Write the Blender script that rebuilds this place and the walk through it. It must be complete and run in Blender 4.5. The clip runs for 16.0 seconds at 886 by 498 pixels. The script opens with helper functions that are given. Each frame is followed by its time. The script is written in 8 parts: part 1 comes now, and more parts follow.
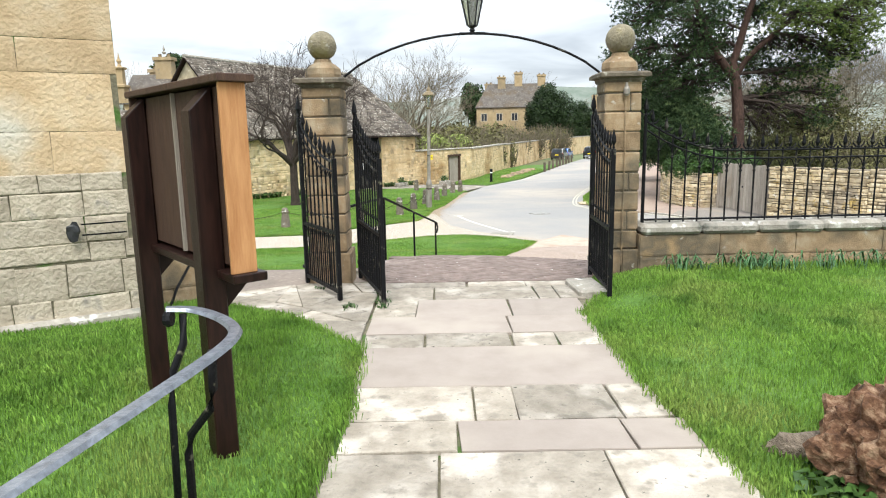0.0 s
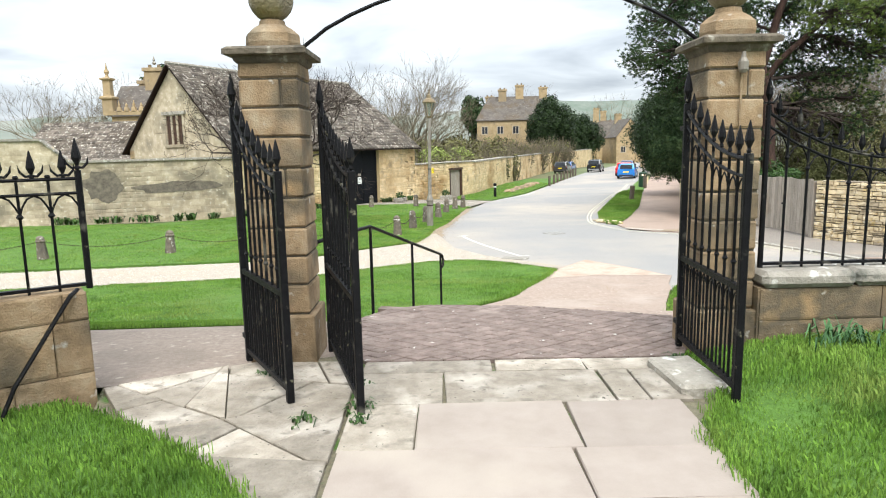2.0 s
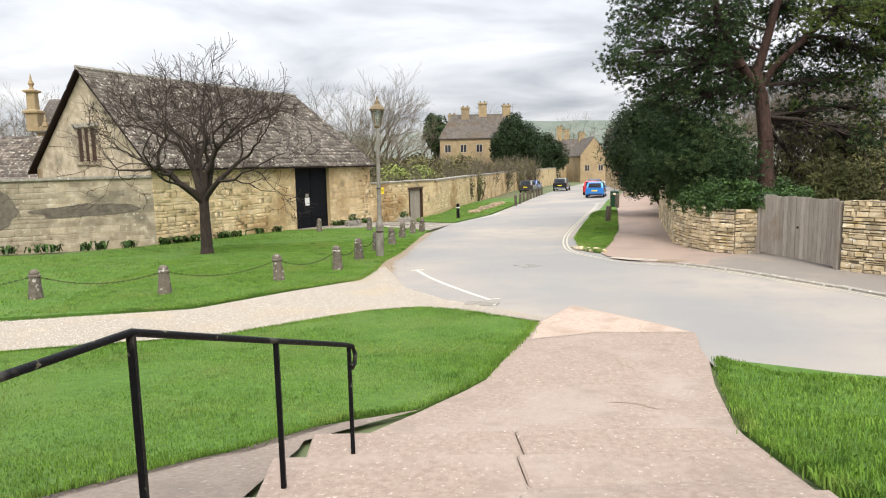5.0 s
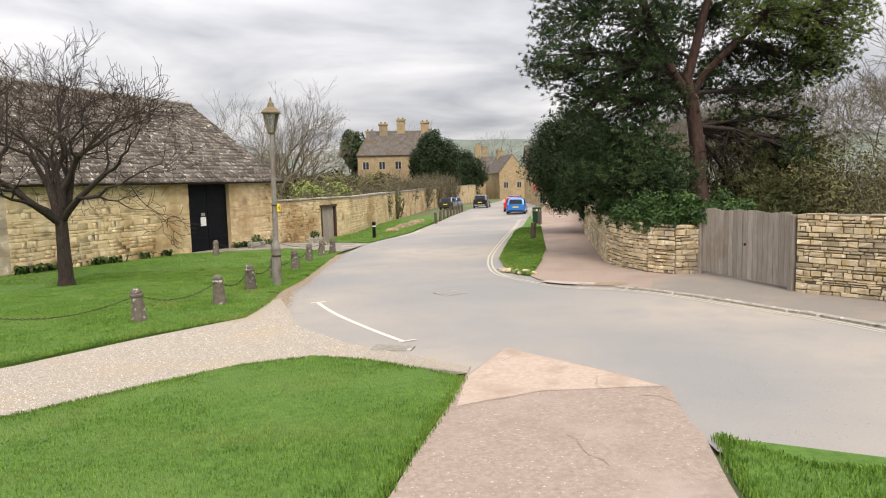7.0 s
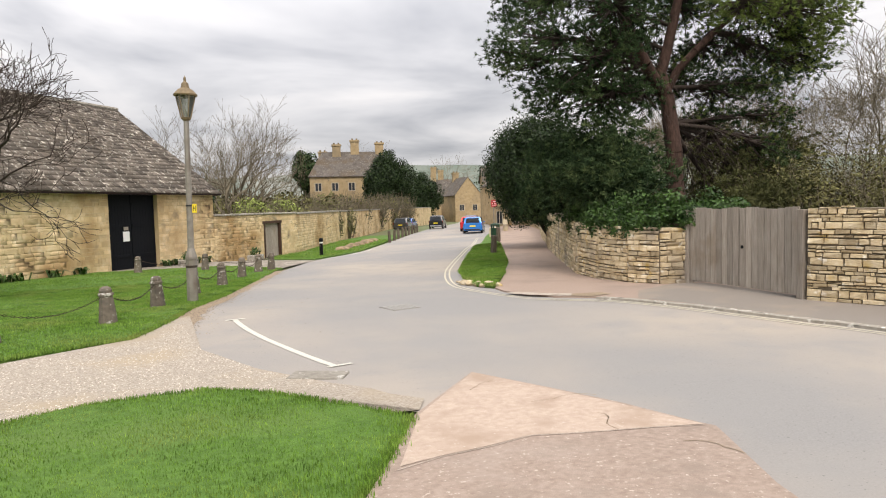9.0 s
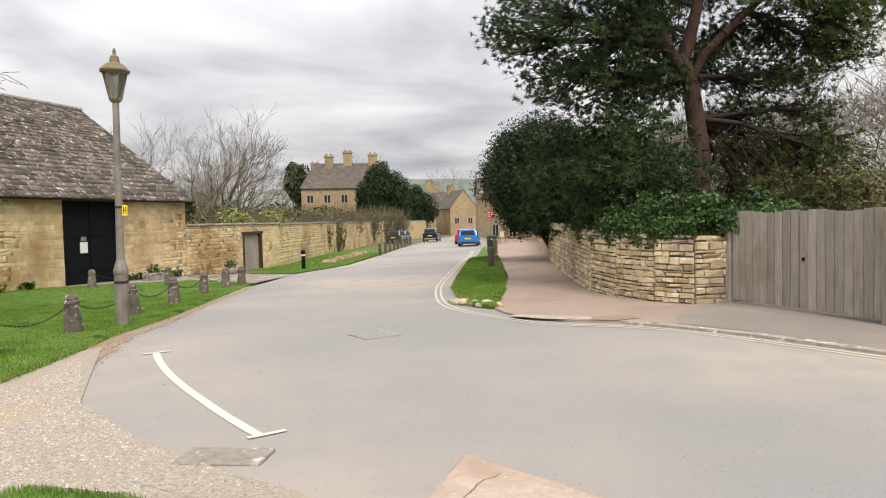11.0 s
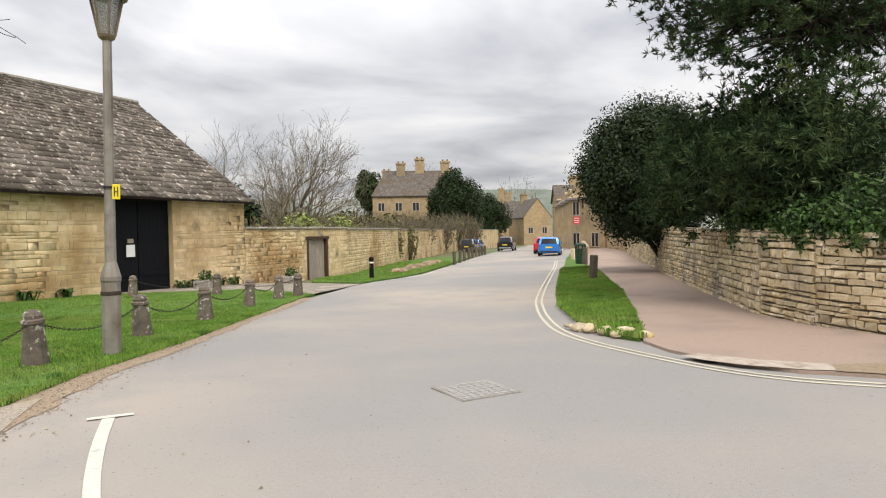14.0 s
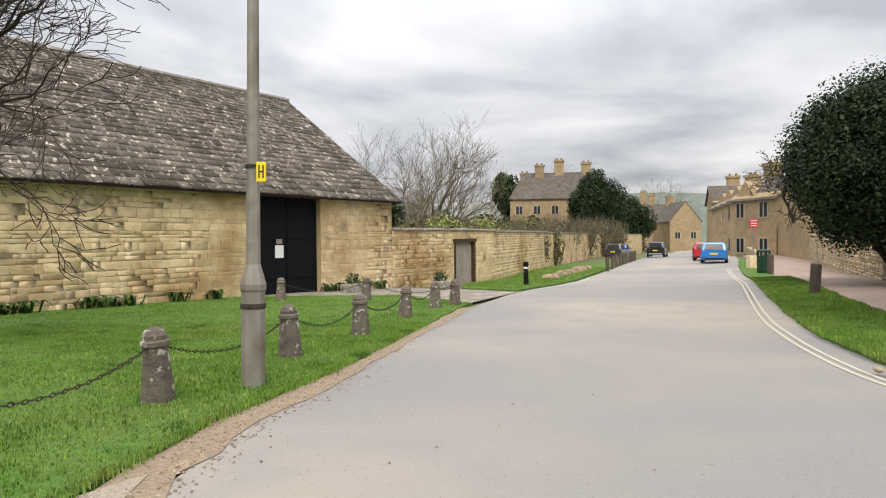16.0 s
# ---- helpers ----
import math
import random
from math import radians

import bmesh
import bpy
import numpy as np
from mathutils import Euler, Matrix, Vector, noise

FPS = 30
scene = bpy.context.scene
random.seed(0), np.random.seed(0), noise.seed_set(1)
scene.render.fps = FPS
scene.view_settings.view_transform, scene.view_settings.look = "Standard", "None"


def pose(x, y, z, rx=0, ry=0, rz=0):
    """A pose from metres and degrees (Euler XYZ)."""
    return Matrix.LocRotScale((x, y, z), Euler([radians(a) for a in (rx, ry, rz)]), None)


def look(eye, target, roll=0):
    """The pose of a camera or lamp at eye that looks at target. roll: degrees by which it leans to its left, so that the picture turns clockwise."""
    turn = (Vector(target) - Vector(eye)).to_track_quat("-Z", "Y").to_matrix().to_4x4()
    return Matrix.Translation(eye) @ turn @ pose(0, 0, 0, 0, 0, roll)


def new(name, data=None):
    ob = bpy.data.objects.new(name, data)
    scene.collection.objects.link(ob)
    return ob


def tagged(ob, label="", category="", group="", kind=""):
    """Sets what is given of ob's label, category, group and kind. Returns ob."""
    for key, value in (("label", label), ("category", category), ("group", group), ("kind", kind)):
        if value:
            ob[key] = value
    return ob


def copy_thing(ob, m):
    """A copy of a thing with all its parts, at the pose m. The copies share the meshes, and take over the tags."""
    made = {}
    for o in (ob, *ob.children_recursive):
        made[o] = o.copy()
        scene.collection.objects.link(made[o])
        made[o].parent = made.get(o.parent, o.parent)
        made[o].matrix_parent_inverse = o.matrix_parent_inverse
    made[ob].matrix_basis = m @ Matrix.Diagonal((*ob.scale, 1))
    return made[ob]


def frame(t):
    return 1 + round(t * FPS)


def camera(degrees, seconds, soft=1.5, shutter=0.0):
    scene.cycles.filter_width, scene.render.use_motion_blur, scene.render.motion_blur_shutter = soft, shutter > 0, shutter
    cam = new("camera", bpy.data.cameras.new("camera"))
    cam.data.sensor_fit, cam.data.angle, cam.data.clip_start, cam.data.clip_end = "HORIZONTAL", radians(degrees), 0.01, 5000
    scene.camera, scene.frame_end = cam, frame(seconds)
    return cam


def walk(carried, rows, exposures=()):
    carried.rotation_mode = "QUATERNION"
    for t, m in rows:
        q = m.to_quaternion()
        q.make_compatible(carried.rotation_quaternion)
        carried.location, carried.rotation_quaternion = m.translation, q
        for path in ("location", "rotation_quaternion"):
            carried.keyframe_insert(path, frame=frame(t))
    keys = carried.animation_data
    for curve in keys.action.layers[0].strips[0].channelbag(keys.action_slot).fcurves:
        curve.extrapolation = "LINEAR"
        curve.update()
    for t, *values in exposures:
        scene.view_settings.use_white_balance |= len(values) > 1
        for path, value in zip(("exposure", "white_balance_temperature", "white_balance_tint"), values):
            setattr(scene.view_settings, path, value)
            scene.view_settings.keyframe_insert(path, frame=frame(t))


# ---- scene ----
cam = camera(68.8, 16.0, soft=1.1)
METRES, EYE, TILT, LEAN, TURN = 20.7, 1.65, 0.0, 0.0, 0.0
ROWS = [
    (0.0, 0.0, 0.0, 0.0, -0.18, -10.14, 1.03),
    (0.5, -0.0014, 0.0313, -0.0017, -0.04, -9.85, 1.1),
    (1.0, -0.0044, 0.0633, -0.0035, -0.1, -9.7, 1.03),
    (1.5, -0.0041, 0.0934, -0.0042, -0.13, -9.48, 1.14),
    (2.0, -0.0044, 0.122, -0.005, -0.22, -8.94, 1.14),
    (2.5, -0.0017, 0.1516, -0.0072, -0.42, -8.51, 1.19),
    (3.0, -0.0004, 0.1831, -0.0077, -0.71, -8.29, 1.19),
    (3.5, 0.0029, 0.2139, -0.0086, -1.06, -8.12, 1.23),
    (6.0, 0.0248, 0.3647, -0.0142, -6.36, -6.67, 1.32),
    (6.5, 0.0311, 0.3964, -0.0163, -8.34, -6.35, 1.4),
    (7.0, 0.0383, 0.4266, -0.0185, -10.37, -5.91, 1.48),
    (7.5, 0.0448, 0.4554, -0.0264, -12.2, -5.12, 1.48),
    (8.0, 0.0505, 0.4841, -0.035, -13.44, -4.48, 1.48),
    (8.5, 0.0562, 0.5126, -0.043, -14.02, -4.18, 1.36),
    (9.0, 0.0656, 0.542, -0.0499, -14.28, -3.78, 1.51),
    (11.5, 0.1098, 0.6923, -0.0608, -14.72, -2.34, 1.37),
    (12.0, 0.1164, 0.7222, -0.0624, -14.44, -2.12, 1.36),
    (12.5, 0.1209, 0.7544, -0.065, -14.11, -1.96, 1.32),
    (13.0, 0.1224, 0.7864, -0.0673, -13.45, -1.88, 1.27),
    (13.5, 0.121, 0.8176, -0.069, -11.72, -1.86, 1.21),
    (14.0, 0.1166, 0.8486, -0.0728, -8.51, -1.5, 1.03),
    (14.5, 0.1074, 0.8806, -0.0744, -4.65, -1.01, 0.82),
    (15.0, 0.0986, 0.9128, -0.0757, -0.46, -0.66, 0.64),
    (15.5, 0.0886, 0.9432, -0.0764, 1.91, -0.67, 0.56),
    (16.0, 0.0784, 0.974, -0.0759, 3.12, -0.96, 0.57),
]
walk(cam, [(t, pose(0, 0, EYE, TILT, LEAN, TURN) @ pose(METRES * x, METRES * y, METRES * z, 90 + pitch, roll, yaw)) for t, x, y, z, yaw, pitch, roll in ROWS], exposures=[(0.0, 0.90, 6300, 7), (3.5, 0.88, 6400, 7), (5.8, 0.50, 6750, 13), (9.0, 0.40, 6900, 14), (12.5, 0.36, 6900, 13), (16.0, 0.34, 6750, 12)])

# ---------------------------------------------------------------- world and light
world = bpy.data.worlds.new("overcast_sky")
scene.world = world
world.use_nodes = True
wn, wl = world.node_tree.nodes, world.node_tree.links
wn.clear()
w_out, w_bg = wn.new("ShaderNodeOutputWorld"), wn.new("ShaderNodeBackground")
w_sky = wn.new("ShaderNodeTexSky")
w_sky.sky_type, w_sky.sun_disc = "NISHITA", False
w_sky.sun_elevation, w_sky.sun_rotation = radians(53), radians(180)
w_co, w_sep = wn.new("ShaderNodeTexCoord"), wn.new("ShaderNodeSeparateXYZ")
w_add, w_dx, w_dy, w_cmb = (wn.new("ShaderNodeMath"), wn.new("ShaderNodeMath"), wn.new("ShaderNodeMath"), wn.new("ShaderNodeCombineXYZ"))
w_add.operation, w_dx.operation, w_dy.operation = "ADD", "DIVIDE", "DIVIDE"
w_abs = wn.new("ShaderNodeMath")
w_abs.operation = "ABSOLUTE"
wl.new(w_co.outputs["Generated"], w_sep.inputs[0])
wl.new(w_sep.outputs["Z"], w_abs.inputs[0])
wl.new(w_abs.outputs[0], w_add.inputs[0])
w_add.inputs[1].default_value = 0.13
wl.new(w_sep.outputs["X"], w_dx.inputs[0])
wl.new(w_add.outputs[0], w_dx.inputs[1])
wl.new(w_sep.outputs["Y"], w_dy.inputs[0])
wl.new(w_add.outputs[0], w_dy.inputs[1])
wl.new(w_dx.outputs[0], w_cmb.inputs[0])
wl.new(w_dy.outputs[0], w_cmb.inputs[1])
w_noise, w_ramp = wn.new("ShaderNodeTexNoise"), wn.new("ShaderNodeValToRGB")
w_noise.inputs["Scale"].default_value, w_noise.inputs["Detail"].default_value = 0.85, 5
w_noise.inputs["Roughness"].default_value, w_noise.inputs["Distortion"].default_value = 0.5, 0.35
wl.new(w_cmb.outputs[0], w_noise.inputs["Vector"])
wl.new(w_noise.outputs["Fac"], w_ramp.inputs[0])
w_ramp.color_ramp.elements[0].position, w_ramp.color_ramp.elements[0].color = 0.34, (0.42, 0.45, 0.50, 1)
w_ramp.color_ramp.elements[1].position, w_ramp.color_ramp.elements[1].color = 0.70, (0.98, 0.99, 1.0, 1)
w_el = w_ramp.color_ramp.elements.new(0.52)
w_el.color = (0.70, 0.73, 0.77, 1)
w_mul, w_mix = wn.new("ShaderNodeMix"), wn.new("ShaderNodeMix")
w_mul.data_type, w_mul.blend_type = "RGBA", "MULTIPLY"
w_mul.inputs["Factor"].default_value = 1.0
wl.new(w_sky.outputs[0], w_mul.inputs["A"])
w_mul.inputs["B"].default_value = (0.1, 0.1, 0.1, 1)
w_mix.data_type = "RGBA"
w_mix.inputs["Factor"].default_value = 0.93
wl.new(w_mul.outputs["Result"], w_mix.inputs["A"])
wl.new(w_ramp.outputs[0], w_mix.inputs["B"])
wl.new(w_mix.outputs["Result"], w_bg.inputs["Color"])
# an overcast sky grows brighter towards the zenith
w_zen = wn.new("ShaderNodeMath")
w_zen.operation = "MULTIPLY_ADD"
w_zen.inputs[1].default_value, w_zen.inputs[2].default_value = 1.70, 0.57
wl.new(w_abs.outputs[0], w_zen.inputs[0])
wl.new(w_zen.outputs[0], w_bg.inputs["Strength"])
wl.new(w_bg.outputs[0], w_out.inputs[0])
sun = new("sun", bpy.data.lights.new("sun", "SUN"))
sun.data.energy, sun.data.angle, sun.data.color = 1.9, radians(30), (1.0, 0.95, 0.88)
sun.matrix_world = look((0, 0, 40), (0, 48, -25))

# ---------------------------------------------------------------- materials


def surf(name, stops, scale=4.0, rough=0.8, bump=0.3, bscale=40.0, stretch=(1, 1, 1), stain=None, metal=0.0, vary=0.0, local=False, isle=0.0, spec=0.3, detail=6.0):
    """Procedural surface: noise through a colour ramp, a stain layer (scale, colour, low, high), fine relief, and variation per piece."""
    m = bpy.data.materials.new(name)
    m.use_nodes = True
    n, l = m.node_tree.nodes, m.node_tree.links
    b = n["Principled BSDF"]
    b.inputs["Roughness"].default_value, b.inputs["Metallic"].default_value = rough, metal
    b.inputs["Specular IOR Level"].default_value = spec
    if local:
        src = n.new("ShaderNodeTexCoord").outputs["Object"]
    else:
        src = n.new("ShaderNodeNewGeometry").outputs["Position"]
    mp = n.new("ShaderNodeMapping")
    mp.inputs["Scale"].default_value = stretch
    l.new(src, mp.inputs[0])
    tx = n.new("ShaderNodeTexNoise")
    tx.inputs["Scale"].default_value, tx.inputs["Detail"].default_value, tx.inputs["Roughness"].default_value = scale, detail, 0.65
    l.new(mp.outputs[0], tx.inputs["Vector"])
    rp = n.new("ShaderNodeValToRGB")
    els = rp.color_ramp.elements
    while len(els) < len(stops):
        els.new(0.5)
    for e, (p, c) in zip(els, stops):
        e.position, e.color = p, (*c, 1)
    l.new(tx.outputs["Fac"], rp.inputs[0])
    col = rp.outputs[0]
    if stain:
        for sc, c, lo, hi in (stain if isinstance(stain, list) else [stain]):
            t2 = n.new("ShaderNodeTexNoise")
            t2.inputs["Scale"].default_value, t2.inputs["Detail"].default_value = sc, 5
            l.new(src, t2.inputs["Vector"])
            mr = n.new("ShaderNodeMapRange")
            mr.inputs["From Min"].default_value, mr.inputs["From Max"].default_value = lo, hi
            l.new(t2.outputs["Fac"], mr.inputs["Value"])
            mx = n.new("ShaderNodeMix")
            mx.data_type = "RGBA"
            l.new(mr.outputs[0], mx.inputs["Factor"])
            l.new(col, mx.inputs["A"])
            mx.inputs["B"].default_value = (*c, 1)
            col = mx.outputs["Result"]
    if vary or isle:
        hv = n.new("ShaderNodeHueSaturation")
        r = n.new("ShaderNodeNewGeometry").outputs["Random Per Island"] if isle else n.new("ShaderNodeObjectInfo").outputs["Random"]
        mr = n.new("ShaderNodeMapRange")
        k = isle or vary
        mr.inputs["To Min"].default_value, mr.inputs["To Max"].default_value = 1 - k, 1 + k
        l.new(r, mr.inputs["Value"])
        l.new(mr.outputs[0], hv.inputs["Value"])
        l.new(col, hv.inputs["Color"])
        col = hv.outputs[0]
    l.new(col, b.inputs["Base Color"])
    if bump:
        t3 = n.new("ShaderNodeTexNoise")
        t3.inputs["Scale"].default_value, t3.inputs["Detail"].default_value = bscale, 4
        l.new(mp.outputs[0], t3.inputs["Vector"])
        bp = n.new("ShaderNodeBump")
        bp.inputs["Strength"].default_value, bp.inputs["Distance"].default_value = bump, 0.02
        l.new(t3.outputs["Fac"], bp.inputs["Height"])
        l.new(bp.outputs[0], b.inputs["Normal"])
    return m


def plain(name, c, rough=0.5, metal=0.0, spec=0.5):
    m = bpy.data.materials.new(name)
    m.use_nodes = True
    b = m.node_tree.nodes["Principled BSDF"]
    b.inputs["Base Color"].default_value, b.inputs["Roughness"].default_value, b.inputs["Metallic"].default_value = (*c, 1), rough, metal
    b.inputs["Specular IOR Level"].default_value = spec
    return m


GRASS = surf("lawn_soil", [(0.3, (0.055, 0.115, 0.017)), (0.7, (0.105, 0.205, 0.032))], 9, 0.9, 0.8, 60, stain=(0.8, (0.11, 0.18, 0.04), 0.5, 0.75))
BLADE = surf("grass_blade", [(0.3, (0.095, 0.190, 0.024)), (0.55, (0.158, 0.280, 0.042)), (0.75, (0.245, 0.355, 0.075))], 1.6, 0.6, 0, isle=0.4, stain=[(0.9, (0.21, 0.27, 0.065), 0.5, 0.7), (2.5, (0.06, 0.13, 0.018), 0.55, 0.72)], spec=0.25)
FIELD = surf("far_field", [(0.3, (0.10, 0.13, 0.06)), (0.7, (0.17, 0.19, 0.09))], 0.05, 0.95, 0, stain=(0.02, (0.12, 0.10, 0.06), 0.45, 0.6))
ASPHALT = surf("asphalt", [(0.3, (0.234, 0.226, 0.216)), (0.7, (0.297, 0.288, 0.276))], 60, 0.9, 0.35, 160, stain=[(0.16, (0.375, 0.330, 0.280), 0.42, 0.64), (1.1, (0.270, 0.262, 0.250), 0.5, 0.8), (40, (0.15, 0.145, 0.14), 0.66, 0.72)])
PINK = surf("buff_pavement", [(0.3, (0.30, 0.225, 0.18)), (0.7, (0.38, 0.29, 0.235))], 30, 0.9, 0.4, 120, stain=(0.7, (0.27, 0.21, 0.175), 0.5, 0.7))
SIDEBUFF = surf("worn_side_path", [(0.3, (0.20, 0.16, 0.13)), (0.7, (0.30, 0.245, 0.205))], 22, 0.92, 0.5, 100, stain=[(0.9, (0.17, 0.14, 0.115), 0.52, 0.7), (12, (0.36, 0.31, 0.26), 0.62, 0.72)])
PAVEGREY = surf("grey_pavement", [(0.3, (0.20, 0.175, 0.15)), (0.7, (0.27, 0.24, 0.21))], 40, 0.9, 0.4, 130, stain=(0.8, (0.30, 0.25, 0.20), 0.5, 0.7))
CONCRETE = surf("buff_concrete", [(0.3, (0.265, 0.20, 0.16)), (0.7, (0.385, 0.305, 0.25))], 18, 0.92, 0.5, 110, stain=[(30, (0.56, 0.48, 0.40), 0.62, 0.72), (0.9, (0.39, 0.32, 0.27), 0.52, 0.75), (2.5, (0.27, 0.215, 0.175), 0.56, 0.75)])
GRAVEL = surf("gravel_bed", [(0.3, (0.24, 0.20, 0.155)), (0.7, (0.52, 0.46, 0.385))], 32, 0.95, 0.9, 90, stain=(0.9, (0.40, 0.33, 0.24), 0.5, 0.7))
EARTH = surf("bare_earth", [(0.3, (0.22, 0.165, 0.11)), (0.7, (0.38, 0.30, 0.21))], 25, 0.95, 0.8, 80)
SLAB = surf("flagstone", [(0.3, (0.22, 0.19, 0.15)), (0.7, (0.37, 0.325, 0.265))], 7, 0.9, 0.8, 35, vary=0.2, stain=[(2.6, (0.49, 0.44, 0.375), 0.49, 0.64), (9.0, (0.21, 0.185, 0.15), 0.56, 0.70), (1.3, (0.16, 0.14, 0.11), 0.58, 0.72), (28, (0.10, 0.09, 0.07), 0.66, 0.72)])
SLAB2 = surf("smooth_flag", [(0.3, (0.275, 0.23, 0.195)), (0.7, (0.335, 0.285, 0.245))], 3, 0.75, 0.15, 70, vary=0.08, stain=(1.2, (0.36, 0.31, 0.26), 0.5, 0.7))
JOINT = surf("joint_soil", [(0.3, (0.10, 0.09, 0.06)), (0.7, (0.2, 0.18, 0.12))], 20, 0.95, 0.6, 60, stain=(3, (0.07, 0.13, 0.03), 0.52, 0.6))
PAVER = surf("diamond_paver", [(0.3, (0.135, 0.10, 0.085)), (0.7, (0.25, 0.195, 0.17))], 9, 0.88, 0.5, 80, vary=0.13, stain=[(1.6, (0.32, 0.265, 0.23), 0.58, 0.78), (14, (0.55, 0.52, 0.48), 0.68, 0.74)])
PIER = surf("weathered_limestone", [(0.25, (0.15, 0.105, 0.06)), (0.5, (0.29, 0.205, 0.12)), (0.75, (0.38, 0.31, 0.21))], 6, 0.92, 0.5, 80, vary=0.2, stain=[(2.2, (0.10, 0.085, 0.06), 0.48, 0.68), (9, (0.5, 0.48, 0.43), 0.66, 0.75), (2.2, (0.36, 0.24, 0.12), 0.66, 0.8)])
PIERBED = surf("dark_pier_mortar", [(0.3, (0.045, 0.038, 0.028)), (0.7, (0.10, 0.085, 0.06))], 20, 0.95, 0.6, 60)
CHURCH = surf("golden_ashlar", [(0.25, (0.39, 0.275, 0.155)), (0.5, (0.48, 0.36, 0.22)), (0.75, (0.53, 0.43, 0.295))], 3, 0.92, 0.7, 30, vary=0.10, stain=[(1.4, (0.50, 0.46, 0.38), 0.52, 0.7), (7, (0.24, 0.2, 0.15), 0.66, 0.78)])
CHURCHLOW = surf("grey_rubble", [(0.25, (0.29, 0.245, 0.18)), (0.75, (0.50, 0.44, 0.345))], 6, 0.94, 1.0, 28, vary=0.14, stain=(6, (0.22, 0.2, 0.17), 0.62, 0.76))
BARN = surf("honey_limestone", [(0.25, (0.52, 0.385, 0.21)), (0.5, (0.67, 0.515, 0.30)), (0.75, (0.75, 0.64, 0.44))], 3.0, 0.94, 0.9, 22, vary=0.13, stain=[(0.45, (0.40, 0.26, 0.12), 0.5, 0.66), (1.3, (0.24, 0.19, 0.13), 0.6, 0.74)])
BARN_REST = surf("honey_limestone_courses", [(0.25, (0.52, 0.385, 0.21)), (0.5, (0.67, 0.515, 0.30)), (0.75, (0.75, 0.64, 0.44))], 3.0, 0.94, 0.9, 22, isle=0.13, stain=[(0.45, (0.40, 0.26, 0.12), 0.5, 0.66), (1.3, (0.24, 0.19, 0.13), 0.6, 0.74)])
BARNBED = surf("wall_mortar", [(0.3, (0.48, 0.365, 0.21)), (0.7, (0.62, 0.495, 0.31))], 2.2, 0.95, 0.8, 25, stain=[(0.5, (0.45, 0.34, 0.18), 0.45, 0.65), (1.4, (0.28, 0.24, 0.17), 0.6, 0.75)])
DRYSTONE = surf("drystone", [(0.25, (0.36, 0.27, 0.155)), (0.5, (0.56, 0.455, 0.29)), (0.78, (0.68, 0.60, 0.45))], 5, 0.95, 0.9, 40, vary=0.30, stain=[(0.9, (0.34, 0.285, 0.215), 0.52, 0.68), (2.4, (0.50, 0.36, 0.13), 0.60, 0.72), (7, (0.72, 0.68, 0.58), 0.6, 0.72)])
DRY_REST = surf("drystone_courses", [(0.25, (0.36, 0.27, 0.155)), (0.5, (0.56, 0.455, 0.29)), (0.78, (0.68, 0.60, 0.45))], 5, 0.95, 0.9, 40, isle=0.30, stain=[(0.9, (0.34, 0.285, 0.215), 0.52, 0.68), (2.4, (0.50, 0.36, 0.13), 0.60, 0.72), (7, (0.72, 0.68, 0.58), 0.6, 0.72)])
DRYBED = surf("drystone_core", [(0.3, (0.13, 0.108, 0.078)), (0.7, (0.24, 0.20, 0.148))], 6, 0.95, 0.8, 25)
CAPSTONE = surf("lichened_coping", [(0.3, (0.22, 0.20, 0.165)), (0.7, (0.38, 0.35, 0.30))], 8, 0.95, 0.7, 40, vary=0.15, stain=[(9, (0.62, 0.60, 0.55), 0.58, 0.68), (4, (0.12, 0.12, 0.10), 0.6, 0.7)])
SLATE = surf("stone_slate", [(0.25, (0.11, 0.092, 0.076)), (0.75, (0.225, 0.192, 0.16))], 4, 0.94, 0.8, 30, isle=0.45, stain=[(0.4, (0.10, 0.08, 0.06), 0.5, 0.7), (7.5, (0.55, 0.51, 0.44), 0.585, 0.65)])
IRON = surf("black_iron_paint", [(0.3, (0.005, 0.005, 0.006)), (0.7, (0.010, 0.010, 0.011))], 20, 0.5, 0.25, 120, stain=[(22, (0.16, 0.15, 0.10), 0.66, 0.74), (7, (0.09, 0.085, 0.07), 0.62, 0.74)], spec=0.12)
RAILTOP = surf("worn_rail", [(0.3, (0.13, 0.14, 0.16)), (0.7, (0.30, 0.32, 0.36))], 30, 0.35, 0.2, 90, metal=0.5)
DARKWOOD = surf("dark_stained_oak", [(0.3, (0.006, 0.003, 0.0025)), (0.7, (0.026, 0.011, 0.008))], 5, 0.42, 0.08, 50, stretch=(6, 6, 0.7), spec=0.2)
BROWNWOOD = surf("brown_board", [(0.3, (0.04, 0.020, 0.013)), (0.7, (0.085, 0.047, 0.03))], 5, 0.65, 0.3, 50, stretch=(6, 6, 0.7))
PALEWOOD = surf("orange_oak", [(0.3, (0.34, 0.15, 0.055)), (0.7, (0.50, 0.26, 0.11))], 6, 0.6, 0.3, 50, stretch=(5, 5, 0.6))
GREYWOOD = surf("silvered_planks", [(0.25, (0.22, 0.185, 0.15)), (0.75, (0.43, 0.385, 0.33))], 4, 0.9, 0.7, 30, stretch=(9, 9, 0.6), vary=0.2, stain=(1.2, (0.22, 0.17, 0.12), 0.55, 0.75))
POSTWOOD = surf("weathered_post_oak", [(0.3, (0.055, 0.042, 0.03)), (0.7, (0.16, 0.13, 0.10))], 5, 0.92, 0.7, 35, stretch=(7, 7, 0.7), vary=0.15)
